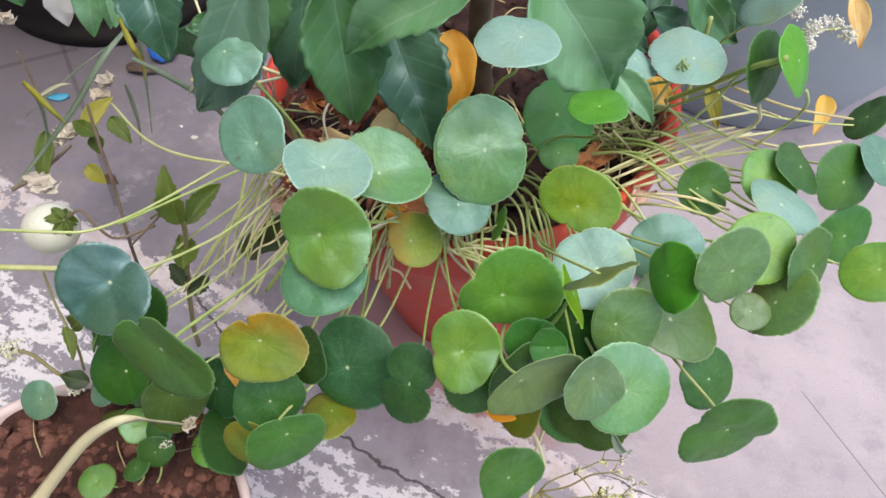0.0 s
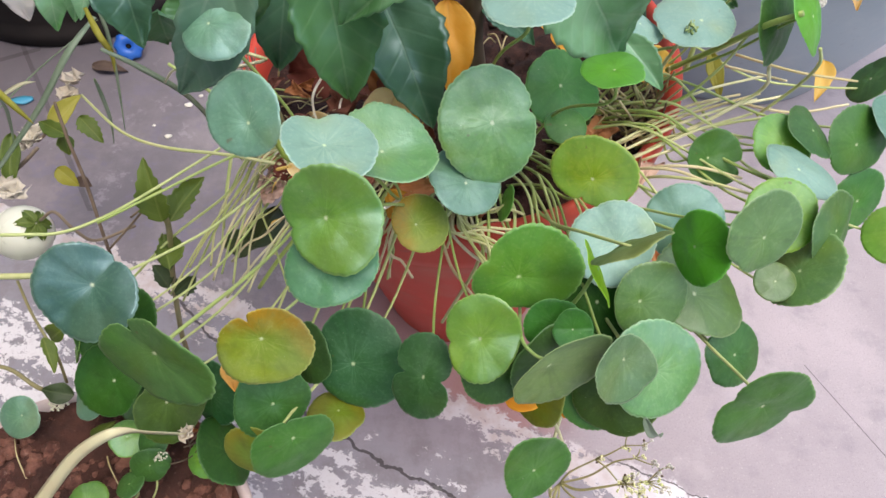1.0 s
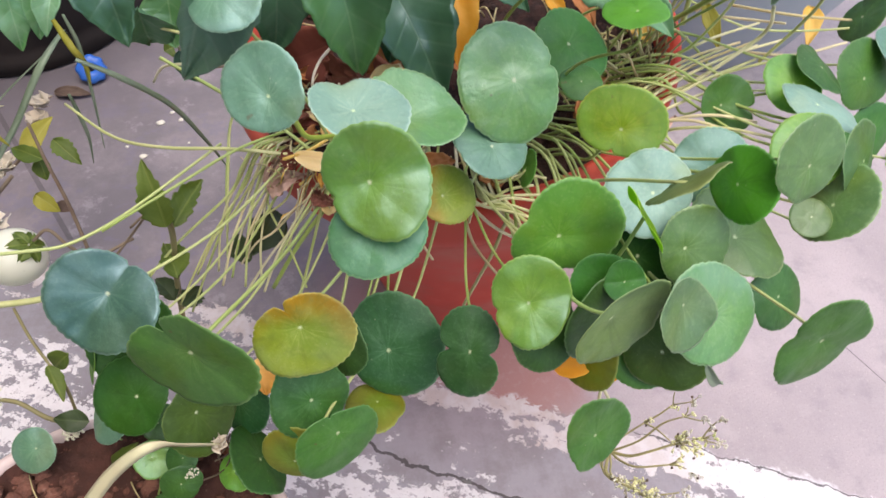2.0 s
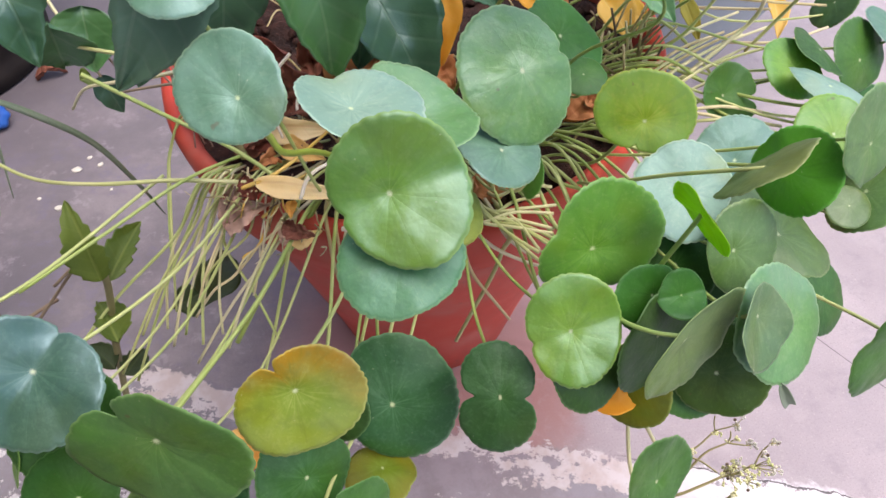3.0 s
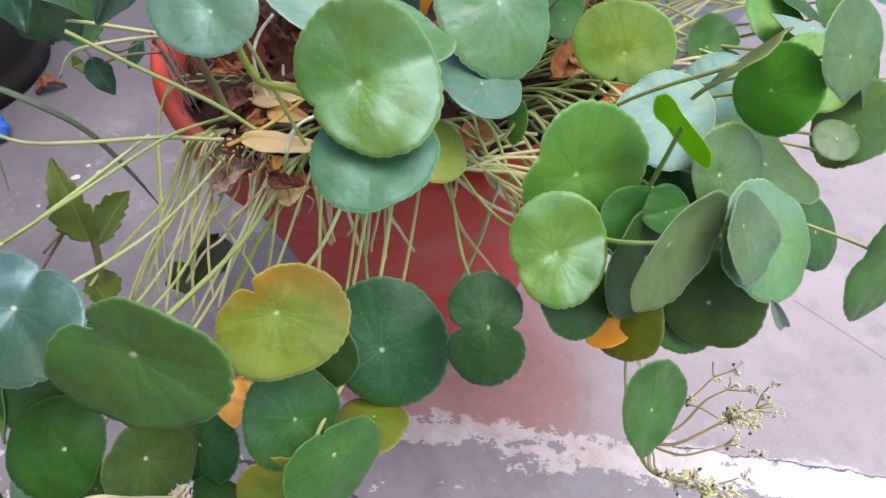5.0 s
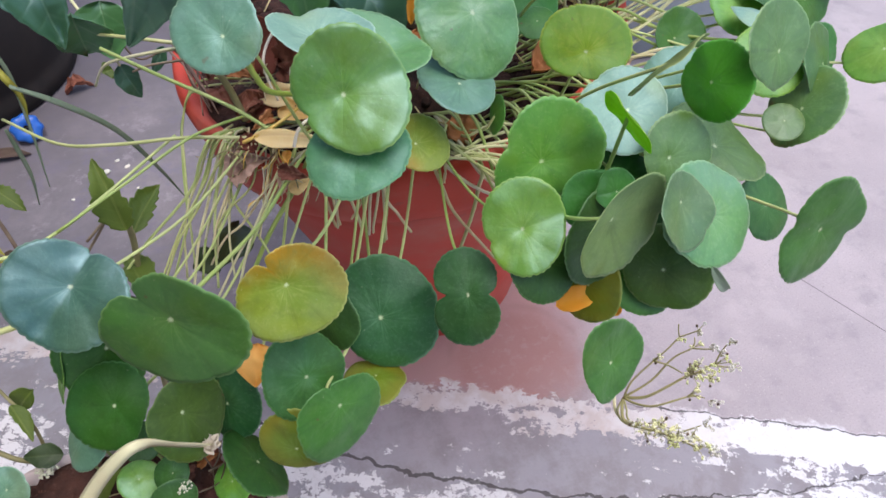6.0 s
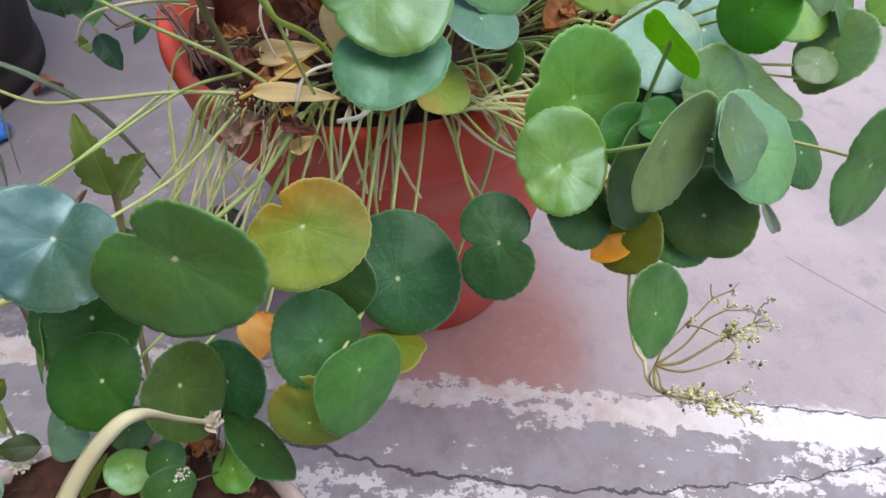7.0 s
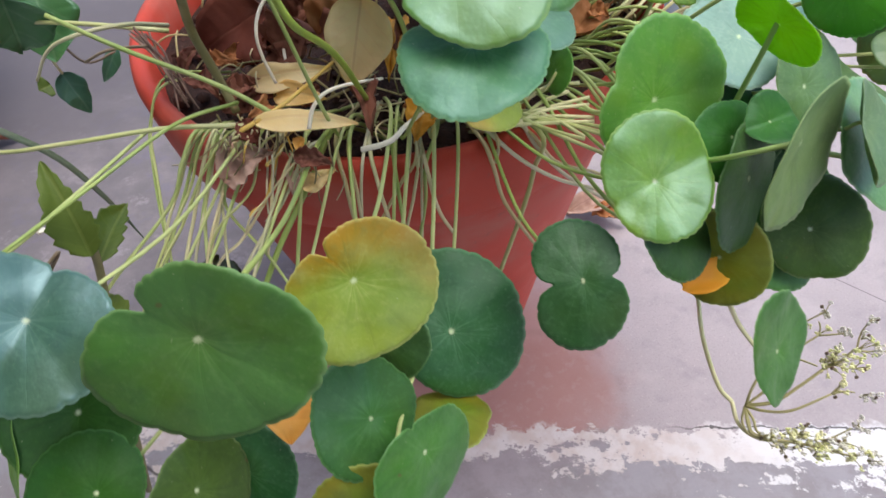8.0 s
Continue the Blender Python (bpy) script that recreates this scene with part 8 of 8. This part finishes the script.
blade_leaf(dry_weed, (-0.677, 0.406, 0.200), (-0.679, 0.349, 0.160), (0.390, -0.473, 0.790), 0.0184, WEED)
tube("stem", [(-0.663, 0.412, 0.170), (-0.672, 0.387, 0.170), (-0.694, 0.365, 0.160), (-0.718, 0.352, 0.150)], 0.0022, 0.0026, WOODY, dry_weed)
tube("stem", [(-0.666, 0.422, 0.170), (-0.648, 0.436, 0.180), (-0.630, 0.421, 0.190)], 0.0018, 0.0018, WOODY, dry_weed)
tube("stem", [(-0.719, 0.484, 0.250), (-0.717, 0.481, 0.220), (-0.714, 0.469, 0.180), (-0.721, 0.469, 0.150)], 0.0016, 0.0016, WOODY, dry_weed)
dry_flower(dry_weed, (-0.643, 0.509, 0.185), 0.0160)
dry_flower(dry_weed, (-0.647, 0.491, 0.180), 0.0128)
dry_flower(dry_weed, (-0.674, 0.431, 0.165), 0.0160)
dry_flower(dry_weed, (-0.682, 0.424, 0.160), 0.0128)
dry_flower(dry_weed, (-0.644, 0.317, 0.200), 0.0144)
dry_flower(dry_weed, (-0.659, 0.328, 0.200), 0.0128)
dry_flower(dry_weed, (-0.779, 0.573, 0.220), 0.013)
grass_blade([(-0.546, 0.433, 0.340), (-0.563, 0.389, 0.330), (-0.602, 0.366, 0.280), (-0.658, 0.338, 0.220), (-0.681, 0.312, 0.200)], 0.0065, GRASS)
grass_blade([(-0.538, 0.428, 0.360), (-0.534, 0.421, 0.330), (-0.538, 0.411, 0.280), (-0.545, 0.395, 0.220)], 0.0035, GRASS)
grass_blade([(-0.635, 0.360, 0.320), (-0.607, 0.338, 0.310), (-0.594, 0.333, 0.290)], 0.006, WEEDYELLOW)
grass_blade([(-0.629, 0.359, 0.300), (-0.637, 0.367, 0.270), (-0.654, 0.371, 0.220)], 0.006, GRASS)
grass_blade([(-0.652, 0.389, 0.270), (-0.646, 0.419, 0.260), (-0.640, 0.436, 0.250)], 0.005, DRYBLADE)
grass_blade([(-0.516, 0.361, 0.360), (-0.490, 0.371, 0.330), (-0.460, 0.387, 0.280), (-0.440, 0.395, 0.220), (-0.427, 0.405, 0.160)], 0.0055, GRASS)
grass_blade([(-0.549, 0.389, 0.300), (-0.550, 0.390, 0.270), (-0.552, 0.389, 0.240), (-0.563, 0.394, 0.200)], 0.004, GRASS)
grass_blade([(-0.545, 0.420, 0.360), (-0.528, 0.392, 0.350), (-0.523, 0.391, 0.330), (-0.525, 0.386, 0.310)], 0.006, WEEDYELLOW)
grass_blade([(-0.708, 0.427, 0.200), (-0.645, 0.449, 0.250), (-0.584, 0.447, 0.300), (-0.542, 0.429, 0.340)], 0.0016, GRASS)
# round white fruit on its stalk
FRUIT_AT = Vector((-0.549, 0.188, 0.313))
FRUIT_CAP = Vector((-0.526, 0.185, 0.335))
tube("stem", [(-0.528, 0.124, 0.400), (-0.493, 0.125, 0.400), (-0.472, 0.131, 0.395), (-0.449, 0.144, 0.395), (-0.422, 0.162, 0.400), (-0.377, 0.202, 0.405)], 0.0013, 0.001, PETIOLE, fruit_plant)
tube("stem", [(-0.526, 0.185, 0.335), (-0.512, 0.186, 0.345), (-0.502, 0.181, 0.330), (-0.492, 0.184, 0.310), (-0.469, 0.207, 0.300)], 0.0013, 0.0013, WOODY, fruit_plant)
tube("stem", [(-0.603, 0.152, 0.300), (-0.566, 0.154, 0.300), (-0.530, 0.158, 0.297), (-0.480, 0.165, 0.300)], 0.0028, 0.0024, STALK, fruit_plant)
tube("stem", [(-0.554, 0.157, 0.290), (-0.544, 0.136, 0.270), (-0.525, 0.109, 0.250), (-0.525, 0.098, 0.220)], 0.0011, 0.0013, BRANCH, fruit_plant)
tube("stem", [(-0.565, 0.092, 0.270), (-0.545, 0.087, 0.270), (-0.527, 0.077, 0.260), (-0.514, 0.075, 0.250)], 0.0016, 0.0018, BRANCH, fruit_plant)
blade_leaf(fruit_plant, (-0.535, 0.120, 0.260), (-0.522, 0.093, 0.250), (0.347, -0.301, 0.888), 0.0092, WEED, serrate=0.2, teeth=4)
blade_leaf(fruit_plant, (-0.521, 0.129, 0.260), (-0.539, 0.129, 0.240), (0.293, -0.450, 0.843), 0.0158, WEED)
floret_ball(fruit_plant, (-0.565, 0.092, 0.270), 0.0085)
# things in the white pot
blade_leaf(LITTER, (-0.403, 0.052, 0.262), (-0.397, 0.036, 0.250), (0.118, -0.381, 0.917), 0.0096, BROWN, curl=0.5)
blade_leaf(LITTER, (-0.410, 0.042, 0.255), (-0.396, 0.040, 0.265), (0.124, -0.379, 0.917), 0.0087, BRIGHTBROWN, curl=0.5)
tube("stem", [(-0.389, 0.038, 0.285), (-0.394, 0.034, 0.272), (-0.404, 0.034, 0.252)], 0.0006, 0.0005, WOODY, small_pennywort)
tube("stem", [(-0.386, 0.033, 0.285), (-0.391, 0.025, 0.272), (-0.401, 0.021, 0.252)], 0.0006, 0.0005, WOODY, small_pennywort)
tube("stem", [(-0.405, 0.008, 0.285), (-0.399, 0.015, 0.272), (-0.396, 0.027, 0.252)], 0.0006, 0.0005, WOODY, small_pennywort)
tube("stem", [(-0.398, 0.020, 0.285), (-0.393, 0.028, 0.272), (-0.391, 0.042, 0.252)], 0.0006, 0.0005, WOODY, small_pennywort)
tube("stem", [(-0.401, 0.032, 0.285), (-0.399, 0.028, 0.272), (-0.402, 0.027, 0.252)], 0.0006, 0.0005, WOODY, small_pennywort)
blade_leaf(small_pennywort, (-0.493, 0.067, 0.268), (-0.517, 0.071, 0.270), (0.283, -0.404, 0.870), 0.0144, WEEDDARK)
blade_leaf(small_pennywort, (-0.477, 0.038, 0.250), (-0.451, 0.040, 0.285), (0.226, -0.372, 0.900), 0.0104, WEED)
PEEL = [(-0.501, -0.033, 0.270), (-0.479, -0.020, 0.300), (-0.444, -0.008, 0.350), (-0.420, -0.003, 0.375), (-0.408, 0.001, 0.375), (-0.398, 0.008, 0.352), (-0.386, 0.016, 0.325)]
floret_ball(small_pennywort, (-0.413, 0.014, 0.286), 0.0045)
floret_ball(small_pennywort, (-0.506, 0.063, 0.262), 0.006)
SCRAP = Vector((-0.716, 0.751, 0.000))
DRYLEAF_FLOOR = Vector((-0.625, 0.886, 0.000))
BLUE_CAP = Vector((-0.689, 0.782, 0.020))
floret_ball(flowering_weed, (0.040, 0.285, 0.520), 0.0062, PETAL)
floret_ball(flowering_weed, (0.046, 0.265, 0.520), 0.0062, PETAL)
floret_ball(flowering_weed, (0.078, 0.289, 0.510), 0.0062, PETAL)
floret_ball(flowering_weed, (0.082, 0.276, 0.510), 0.0062, PETAL)
floret_ball(flowering_weed, (0.038, 0.248, 0.520), 0.0062, PETAL)
floret_ball(flowering_weed, (0.027, 0.283, 0.530), 0.0062, PETAL)
floret_ball(flowering_weed, (0.056, 0.274, 0.520), 0.0062, PETAL)
tube("stem", [(0.044, 0.306, 0.450), (0.046, 0.286, 0.500), (0.047, 0.266, 0.520)], 0.001, 0.0008, STALK, flowering_weed)
tube("stem", [(0.046, 0.286, 0.500), (0.080, 0.284, 0.510)], 0.0009, 0.0008, STALK, flowering_weed)
tube("stem", [(0.012, 0.308, 0.420), (0.027, 0.301, 0.440), (0.044, 0.306, 0.450)], 0.0012, 0.001, STALK, flowering_weed)
floret_ball(pennywort, (-0.052, 0.229, 0.506), 0.0050, GREENBUD)
blade_leaf(side_plant, (-0.424, 0.365, 0.420), (-0.426, 0.344, 0.380), (0.114, -0.791, 0.601), 0.0422, BROAD)
blade_leaf(side_plant, (-0.434, 0.312, 0.440), (-0.438, 0.325, 0.400), (0.144, -0.791, 0.594), 0.0370, BROAD)
blade_leaf(side_plant, (-0.430, 0.369, 0.360), (-0.421, 0.360, 0.330), (0.107, -0.746, 0.657), 0.0189, BROADDARK)
blade_leaf(side_plant, (-0.390, 0.370, 0.370), (-0.405, 0.363, 0.350), (0.064, -0.764, 0.642), 0.0102, BROADDARK)
blade_leaf(side_plant, (-0.447, 0.412, 0.330), (-0.455, 0.407, 0.330), (0.134, -0.751, 0.647), 0.0155, WEED)
tube("stem", [(-0.450, 0.386, 0.420), (-0.438, 0.366, 0.400), (-0.429, 0.367, 0.360)], 0.0014, 0.001, STALK, side_plant)
tube("stem", [(-0.428, 0.387, 0.380), (-0.411, 0.357, 0.370), (-0.391, 0.365, 0.370)], 0.001, 0.0008, WOODY, side_plant)
blade_leaf(side_plant, (-0.654, 0.511, 0.330), (-0.653, 0.501, 0.280), (0.381, -0.597, 0.706), 0.0300, WHITELEAF)
blade_leaf(side_plant, (-0.616, 0.511, 0.340), (-0.619, 0.485, 0.280), (0.357, -0.605, 0.712), 0.0323, BROADPALE)
blade_leaf(side_plant, (-0.587, 0.516, 0.340), (-0.598, 0.489, 0.290), (0.337, -0.615, 0.712), 0.0258, BROADPALE)
blade_leaf(side_plant, (-0.570, 0.518, 0.340), (-0.586, 0.479, 0.300), (0.327, -0.620, 0.713), 0.0255, BROADPALE)
blade_leaf(side_plant, (-0.701, 0.510, 0.340), (-0.699, 0.506, 0.300), (0.419, -0.592, 0.689), 0.0321, BROAD)
tube("stem", [(-0.589, 0.505, 0.360), (-0.629, 0.505, 0.350), (-0.676, 0.524, 0.340), (-0.717, 0.518, 0.340)], 0.002, 0.0015, STALK, side_plant)

# ---------------------------------------------------------------- fruit
def build_fruit():
    fruit = thing("white_eggplant", FRUIT_AT, "round glossy white eggplant with green calyx", "fruit")
    verts, faces = [], []
    axis = (FRUIT_CAP - FRUIT_AT).normalized()
    prof = [(0.001 + 0.0215 * math.sin(math.pi * i / 16) ** 0.9, -0.023 * math.cos(math.pi * i / 16)) for i in range(17)]
    v, f = lathe(prof, 32, 0.012)
    m = Matrix.Translation(FRUIT_AT) @ frame_from(axis, (1, 0, 0))
    part_mesh("skin", to_mesh("skin", v, f), FRUIT, fruit, "", m)
    for k in range(6):
        a = 6.28 * k / 6 + 0.3
        d = Vector((math.cos(a), math.sin(a), 0))
        b = m @ (Vector((0, 0, 0.0245)) + d * 0.001)
        t = m @ (Vector((0, 0, 0.018)) + d * 0.014)
        blade_leaf(fruit, b, t, m.to_3x3() @ (Vector((0, 0, 1)) + d * 0.6), 0.008, WEED, curl=0.2).name = "calyx_lobe"


build_fruit()


# ---------------------------------------------------------------- white pot contents
PEELSKIN = make_stem("bleached_split_stem", (0.66, 0.64, 0.40), (0.62, 0.50, 0.30), 0.55)


def build_peel():
    """A split, bleached flat stem arching out of the white pot."""
    path = smooth_path(PEEL, 7)
    verts, faces = [], []
    n = len(path)
    for i, q in enumerate(path):
        k = i / (n - 1)
        d = (path[min(i + 1, n - 1)] - path[max(i - 1, 0)]).normalized()
        s = d.cross(Vector((-0.2, -0.6, 0.75))).normalized()
        up = s.cross(d)
        w = 0.0064 * (1 - 0.78 * k**0.8)
        for c, h in ((-1, 0.06), (-0.45, 0.20), (0.1, 0.10), (1, 0.16), (0.4, -0.10), (-0.5, -0.08)):
            verts.append(q + s * w * c + up * w * h)
    for i in range(n - 1):
        for k in range(6):
            k2 = (k + 1) % 6
            faces.append((i * 6 + k, i * 6 + k2, (i + 1) * 6 + k2, (i + 1) * 6 + k))
    faces.append(tuple(range(5, -1, -1)))
    faces.append(tuple((n - 1) * 6 + k for k in range(6)))
    ob = part_mesh("withered_stem", to_mesh("withered_stem", verts, faces), PEELSKIN)
    tagged(ob, "bleached flattened old stem arching from the white pot", "stem")
    dry = thing("dry_tip", PEEL[-1], "papery shrivelled tip of the bleached stem", "dead leaf")
    dry_flower(dry, PEEL[-1], 0.006)


build_peel()


def pebble(r, seed):
    verts, faces = [], []
    for i in range(7):
        a = math.pi * i / 6
        for k in range(9):
            b = 2 * math.pi * k / 9
            d = Vector((math.sin(a) * math.cos(b), math.sin(a) * math.sin(b), 0.75 * math.cos(a)))
            verts.append(d * r * (1 + 0.45 * noise.noise(d * 1.9 + Vector((seed, 0, 0)))))
    for i in range(6):
        for k in range(9):
            k2 = (k + 1) % 9
            faces.append((i * 9 + k, (i + 1) * 9 + k, (i + 1) * 9 + k2, i * 9 + k2))
    return verts, faces


def build_clods():
    rng = random.Random(4)
    verts, faces = [], []
    for i in range(1500):
        a, k = rng.uniform(0, 6.28), 0.124 * math.sqrt(rng.random())
        r = rng.choice((0.0014, 0.0018, 0.0022, 0.0028, 0.0034, 0.0044, 0.0062)) * rng.uniform(0.7, 1.25)
        v, f = pebble(r, i * 1.3)
        o = len(verts)
        c = Vector((-0.48 + k * math.cos(a), -0.06 + k * math.sin(a), 0.2405 + r * 0.3))
        verts += [c + q for q in v]
        faces += [tuple(o + j for j in q) for q in f]
    ob = part_mesh("soil_clods", to_mesh("soil_clods", verts, faces), CLOD)
    tagged(ob, "crumbs and clods of reddish-brown soil in the white pot", "soil", kind="stuff")
    verts, faces = [], []
    for i in range(260):
        a, k = rng.uniform(0, 6.28), 0.172 * math.sqrt(rng.random())
        r = rng.choice((0.002, 0.003, 0.004, 0.006)) * rng.uniform(0.7, 1.2)
        v, f = pebble(r, i * 1.7)
        o = len(verts)
        c = POT @ Vector((k * math.cos(a), k * math.sin(a), POT_H - 0.024 + r * 0.3))
        verts += [c + q for q in v]
        faces += [tuple(o + j for j in q) for q in f]
    ob = part_mesh("soil_clods", to_mesh("soil_clods", verts, faces), SOIL)
    tagged(ob, "dark crumbs of soil and old roots in the red pot", "soil", kind="stuff")
    # dry rootlets and twigs
    verts, faces = [], []
    for i in range(16):
        a, k = rng.uniform(0, 6.28), 0.105 * math.sqrt(rng.random())
        c = Vector((-0.48 + k * math.cos(a), -0.06 + k * math.sin(a), 0.243))
        d = Vector((rng.uniform(-1, 1), rng.uniform(-1, 1), rng.uniform(0, 0.3))) * 0.016
        v, f = tube_data([c - d, c + Vector((0, 0, 0.006)), c + d], 0.0006, 0.0004, 5, 4)
        o = len(verts)
        verts += v
        faces += [tuple(o + j for j in q) for q in f]
    for i in range(90):
        a, k = rng.uniform(0, 6.28), 0.165 * math.sqrt(rng.random())
        c = POT @ Vector((k * math.cos(a), k * math.sin(a), POT_H - 0.008))
        d = Vector((rng.uniform(-1, 1), rng.uniform(-1, 1), rng.uniform(0, 0.6))) * rng.uniform(0.015, 0.03)
        v, f = tube_data([c - d, c + Vector((0, 0, 0.008)), c + d], 0.0009, 0.0006, 5, 4)
        o = len(verts)
        verts += v
        faces += [tuple(o + j for j in q) for q in f]
    ob = part_mesh("dry_twigs", to_mesh("dry_twigs", verts, faces), STRAW)
    tagged(ob, "dry straw bits and rootlets scattered on the soil", "straw", kind="stuff")


build_clods()


# ---------------------------------------------------------------- things further off
def build_black_pot():
    pot = thing("flower_pot", (-0.84, 1.0, 0), "black plastic flower pot with moulded base ring", "flower pot")
    m = Matrix.Translation((-0.84, 1.0, 0))
    prof = [(0.20, 0.0), (0.208, 0.004), (0.210, 0.03), (0.204, 0.036), (0.207, 0.05), (0.235, 0.24), (0.228, 0.24), (0.22, 0.22), (0.01, 0.218)]
    v, f = lathe(prof, 64)
    part_mesh("pot_body", to_mesh("pot_body", v, f), BLACKPOT, pot, "", m)
    lip = [(0.232, 0.2395), (0.2355, 0.2405), (0.246, 0.243), (0.25, 0.265), (0.244, 0.268), (0.236, 0.25), (0.229, 0.241), (0.232, 0.2395)]
    v, f = lathe(lip, 64)
    part_mesh("rim", to_mesh("rim", v, f[:-2]), BLACKPOT, pot, "thick black rim", m)


def build_tub():
    pot = thing("plastic_tub", (0.37, 0.95, 0), "large blue-grey plastic tub with flaring side", "tub")
    m = Matrix.Translation((0.37, 0.95, 0))
    prof = [(0.225, 0.0), (0.238, 0.004), (0.245, 0.016), (0.40, 0.405), (0.392, 0.405), (0.25, 0.05), (0.02, 0.045)]
    v, f = lathe(prof, 72)
    part_mesh("tub_body", to_mesh("tub_body", v, f), GREYTUB, pot, "", m)
    lip = [(0.396, 0.4045), (0.401, 0.4055), (0.412, 0.412), (0.416, 0.425), (0.41, 0.43), (0.398, 0.422), (0.3925, 0.406), (0.396, 0.4045)]
    v, f = lathe(lip, 72)
    part_mesh("rim", to_mesh("rim", v, f[:-2]), GREYTUB, pot, "rolled blue-grey rim", m)


build_black_pot()
build_tub()


def build_cap():
    """A fluted blue plastic cap leaning on the black pot."""
    cap = thing("bottle_cap", BLUE_CAP, "bright blue fluted plastic cap leaning by the black pot", "cap")
    segs, verts, faces = 48, [], []
    prof = [(0.004, 0.003), (0.0045, 0.009), (0.012, 0.010), (0.019, 0.009), (0.022, 0.006), (0.0225, -0.003), (0.020, -0.004), (0.004, -0.003)]
    for r, z in prof:
        for k in range(segs):
            a = 2 * math.pi * k / segs
            q = r * (1 + (0.06 if r > 0.015 else 0) * math.cos(8 * a))
            verts.append((q * math.cos(a), q * math.sin(a), z))
    for i in range(len(prof)):
        i2 = (i + 1) % len(prof)
        for k in range(segs):
            k2 = (k + 1) % segs
            faces.append((i * segs + k, i * segs + k2, i2 * segs + k2, i2 * segs + k))
    m = Matrix.Translation(BLUE_CAP) @ frame_from((0.25, -0.75, 0.6), (1, 0, 0))
    part_mesh("rim", to_mesh("rim", verts, faces), BLUE, cap, "", m)
    v, f = lathe([(0.0005, -0.001), (0.0042, -0.001), (0.0042, 0.004), (0.0005, 0.0042)], 16)
    part_mesh("hole_plug", to_mesh("hole_plug", v, f), BLACKPOT, cap, "dark centre hole", m)


build_cap()


def flake(name, place, r, mat_, label, category, stretch=1.0, turn=0.0):
    v, f = pebble(r, place[0] * 37)
    v = [Vector((q.x * stretch, q.y, q.z * 0.45)) for q in v]
    ob = part_mesh(name, to_mesh(name, v, f), mat_, None, "", Matrix.Translation((place[0], place[1], r * 0.3)) @ pose(0, 0, 0, 0, 0, turn))
    return tagged(ob, label, category)


LIGHTBLUE = make_plastic("light_blue_plastic", (0.06, 0.34, 0.52), (0.14, 0.42, 0.58), 0.4, 0.4)
flake("plastic_bit", (-0.829, 0.664), 0.009, LIGHTBLUE, "small light-blue plastic bit on the cement", "litter", 1.9, 10)
flake("plastic_bit", (0.70, 0.95), 0.010, LIGHTBLUE, "small pale-blue plastic bit near the tub", "litter", 0.8, 10)
for px, py, r in ((-0.576, 0.667, 0.0055), (-0.594, 0.597, 0.005), (-0.545, 0.672, 0.004), (-0.56, 0.69, 0.003), (-0.62, 0.62, 0.0025), (-0.53, 0.62, 0.002)):
    tagged(flake("petal", (px, py), r, PETAL, "small white fallen petal on the cement", "petal", 1.2, px * 900), group="fallen petals")
blade_leaf(fallen := thing("dead_leaf", SCRAP, "grey torn leaf scrap lying by the black pot", "dead leaf"), SCRAP + Vector((-0.03, 0, 0.002)), SCRAP + Vector((0.03, -0.012, 0.003)), (0, -0.1, 1), 0.022, WOODLEAF, curl=0.2)
blade_leaf(thing("dead_leaf", DRYLEAF_FLOOR, "crumpled red-brown dead leaf on the cement", "dead leaf"), DRYLEAF_FLOOR + Vector((-0.02, 0, 0.003)), DRYLEAF_FLOOR + Vector((0.025, 0.01, 0.004)), (0, -0.1, 1), 0.025, BROWN, curl=0.5)
blade_leaf(thing("dead_leaf", (0.075, 0.422, 0), "curled greyish-pink dead leaf lying on the cement", "dead leaf"), (0.075, 0.422, 0.004), (0.156, 0.399, 0.006), (0, -0.2, 1), 0.034, PALEBROWN, curl=0.4)
blade_leaf(thing("dead_leaf", (0.101, 0.398, 0), "rust-brown dead leaf lying on the cement", "dead leaf"), (0.101, 0.398, 0.012), (0.136, 0.364, 0.010), (0, -0.2, 1), 0.026, BRIGHTBROWN, curl=0.4)
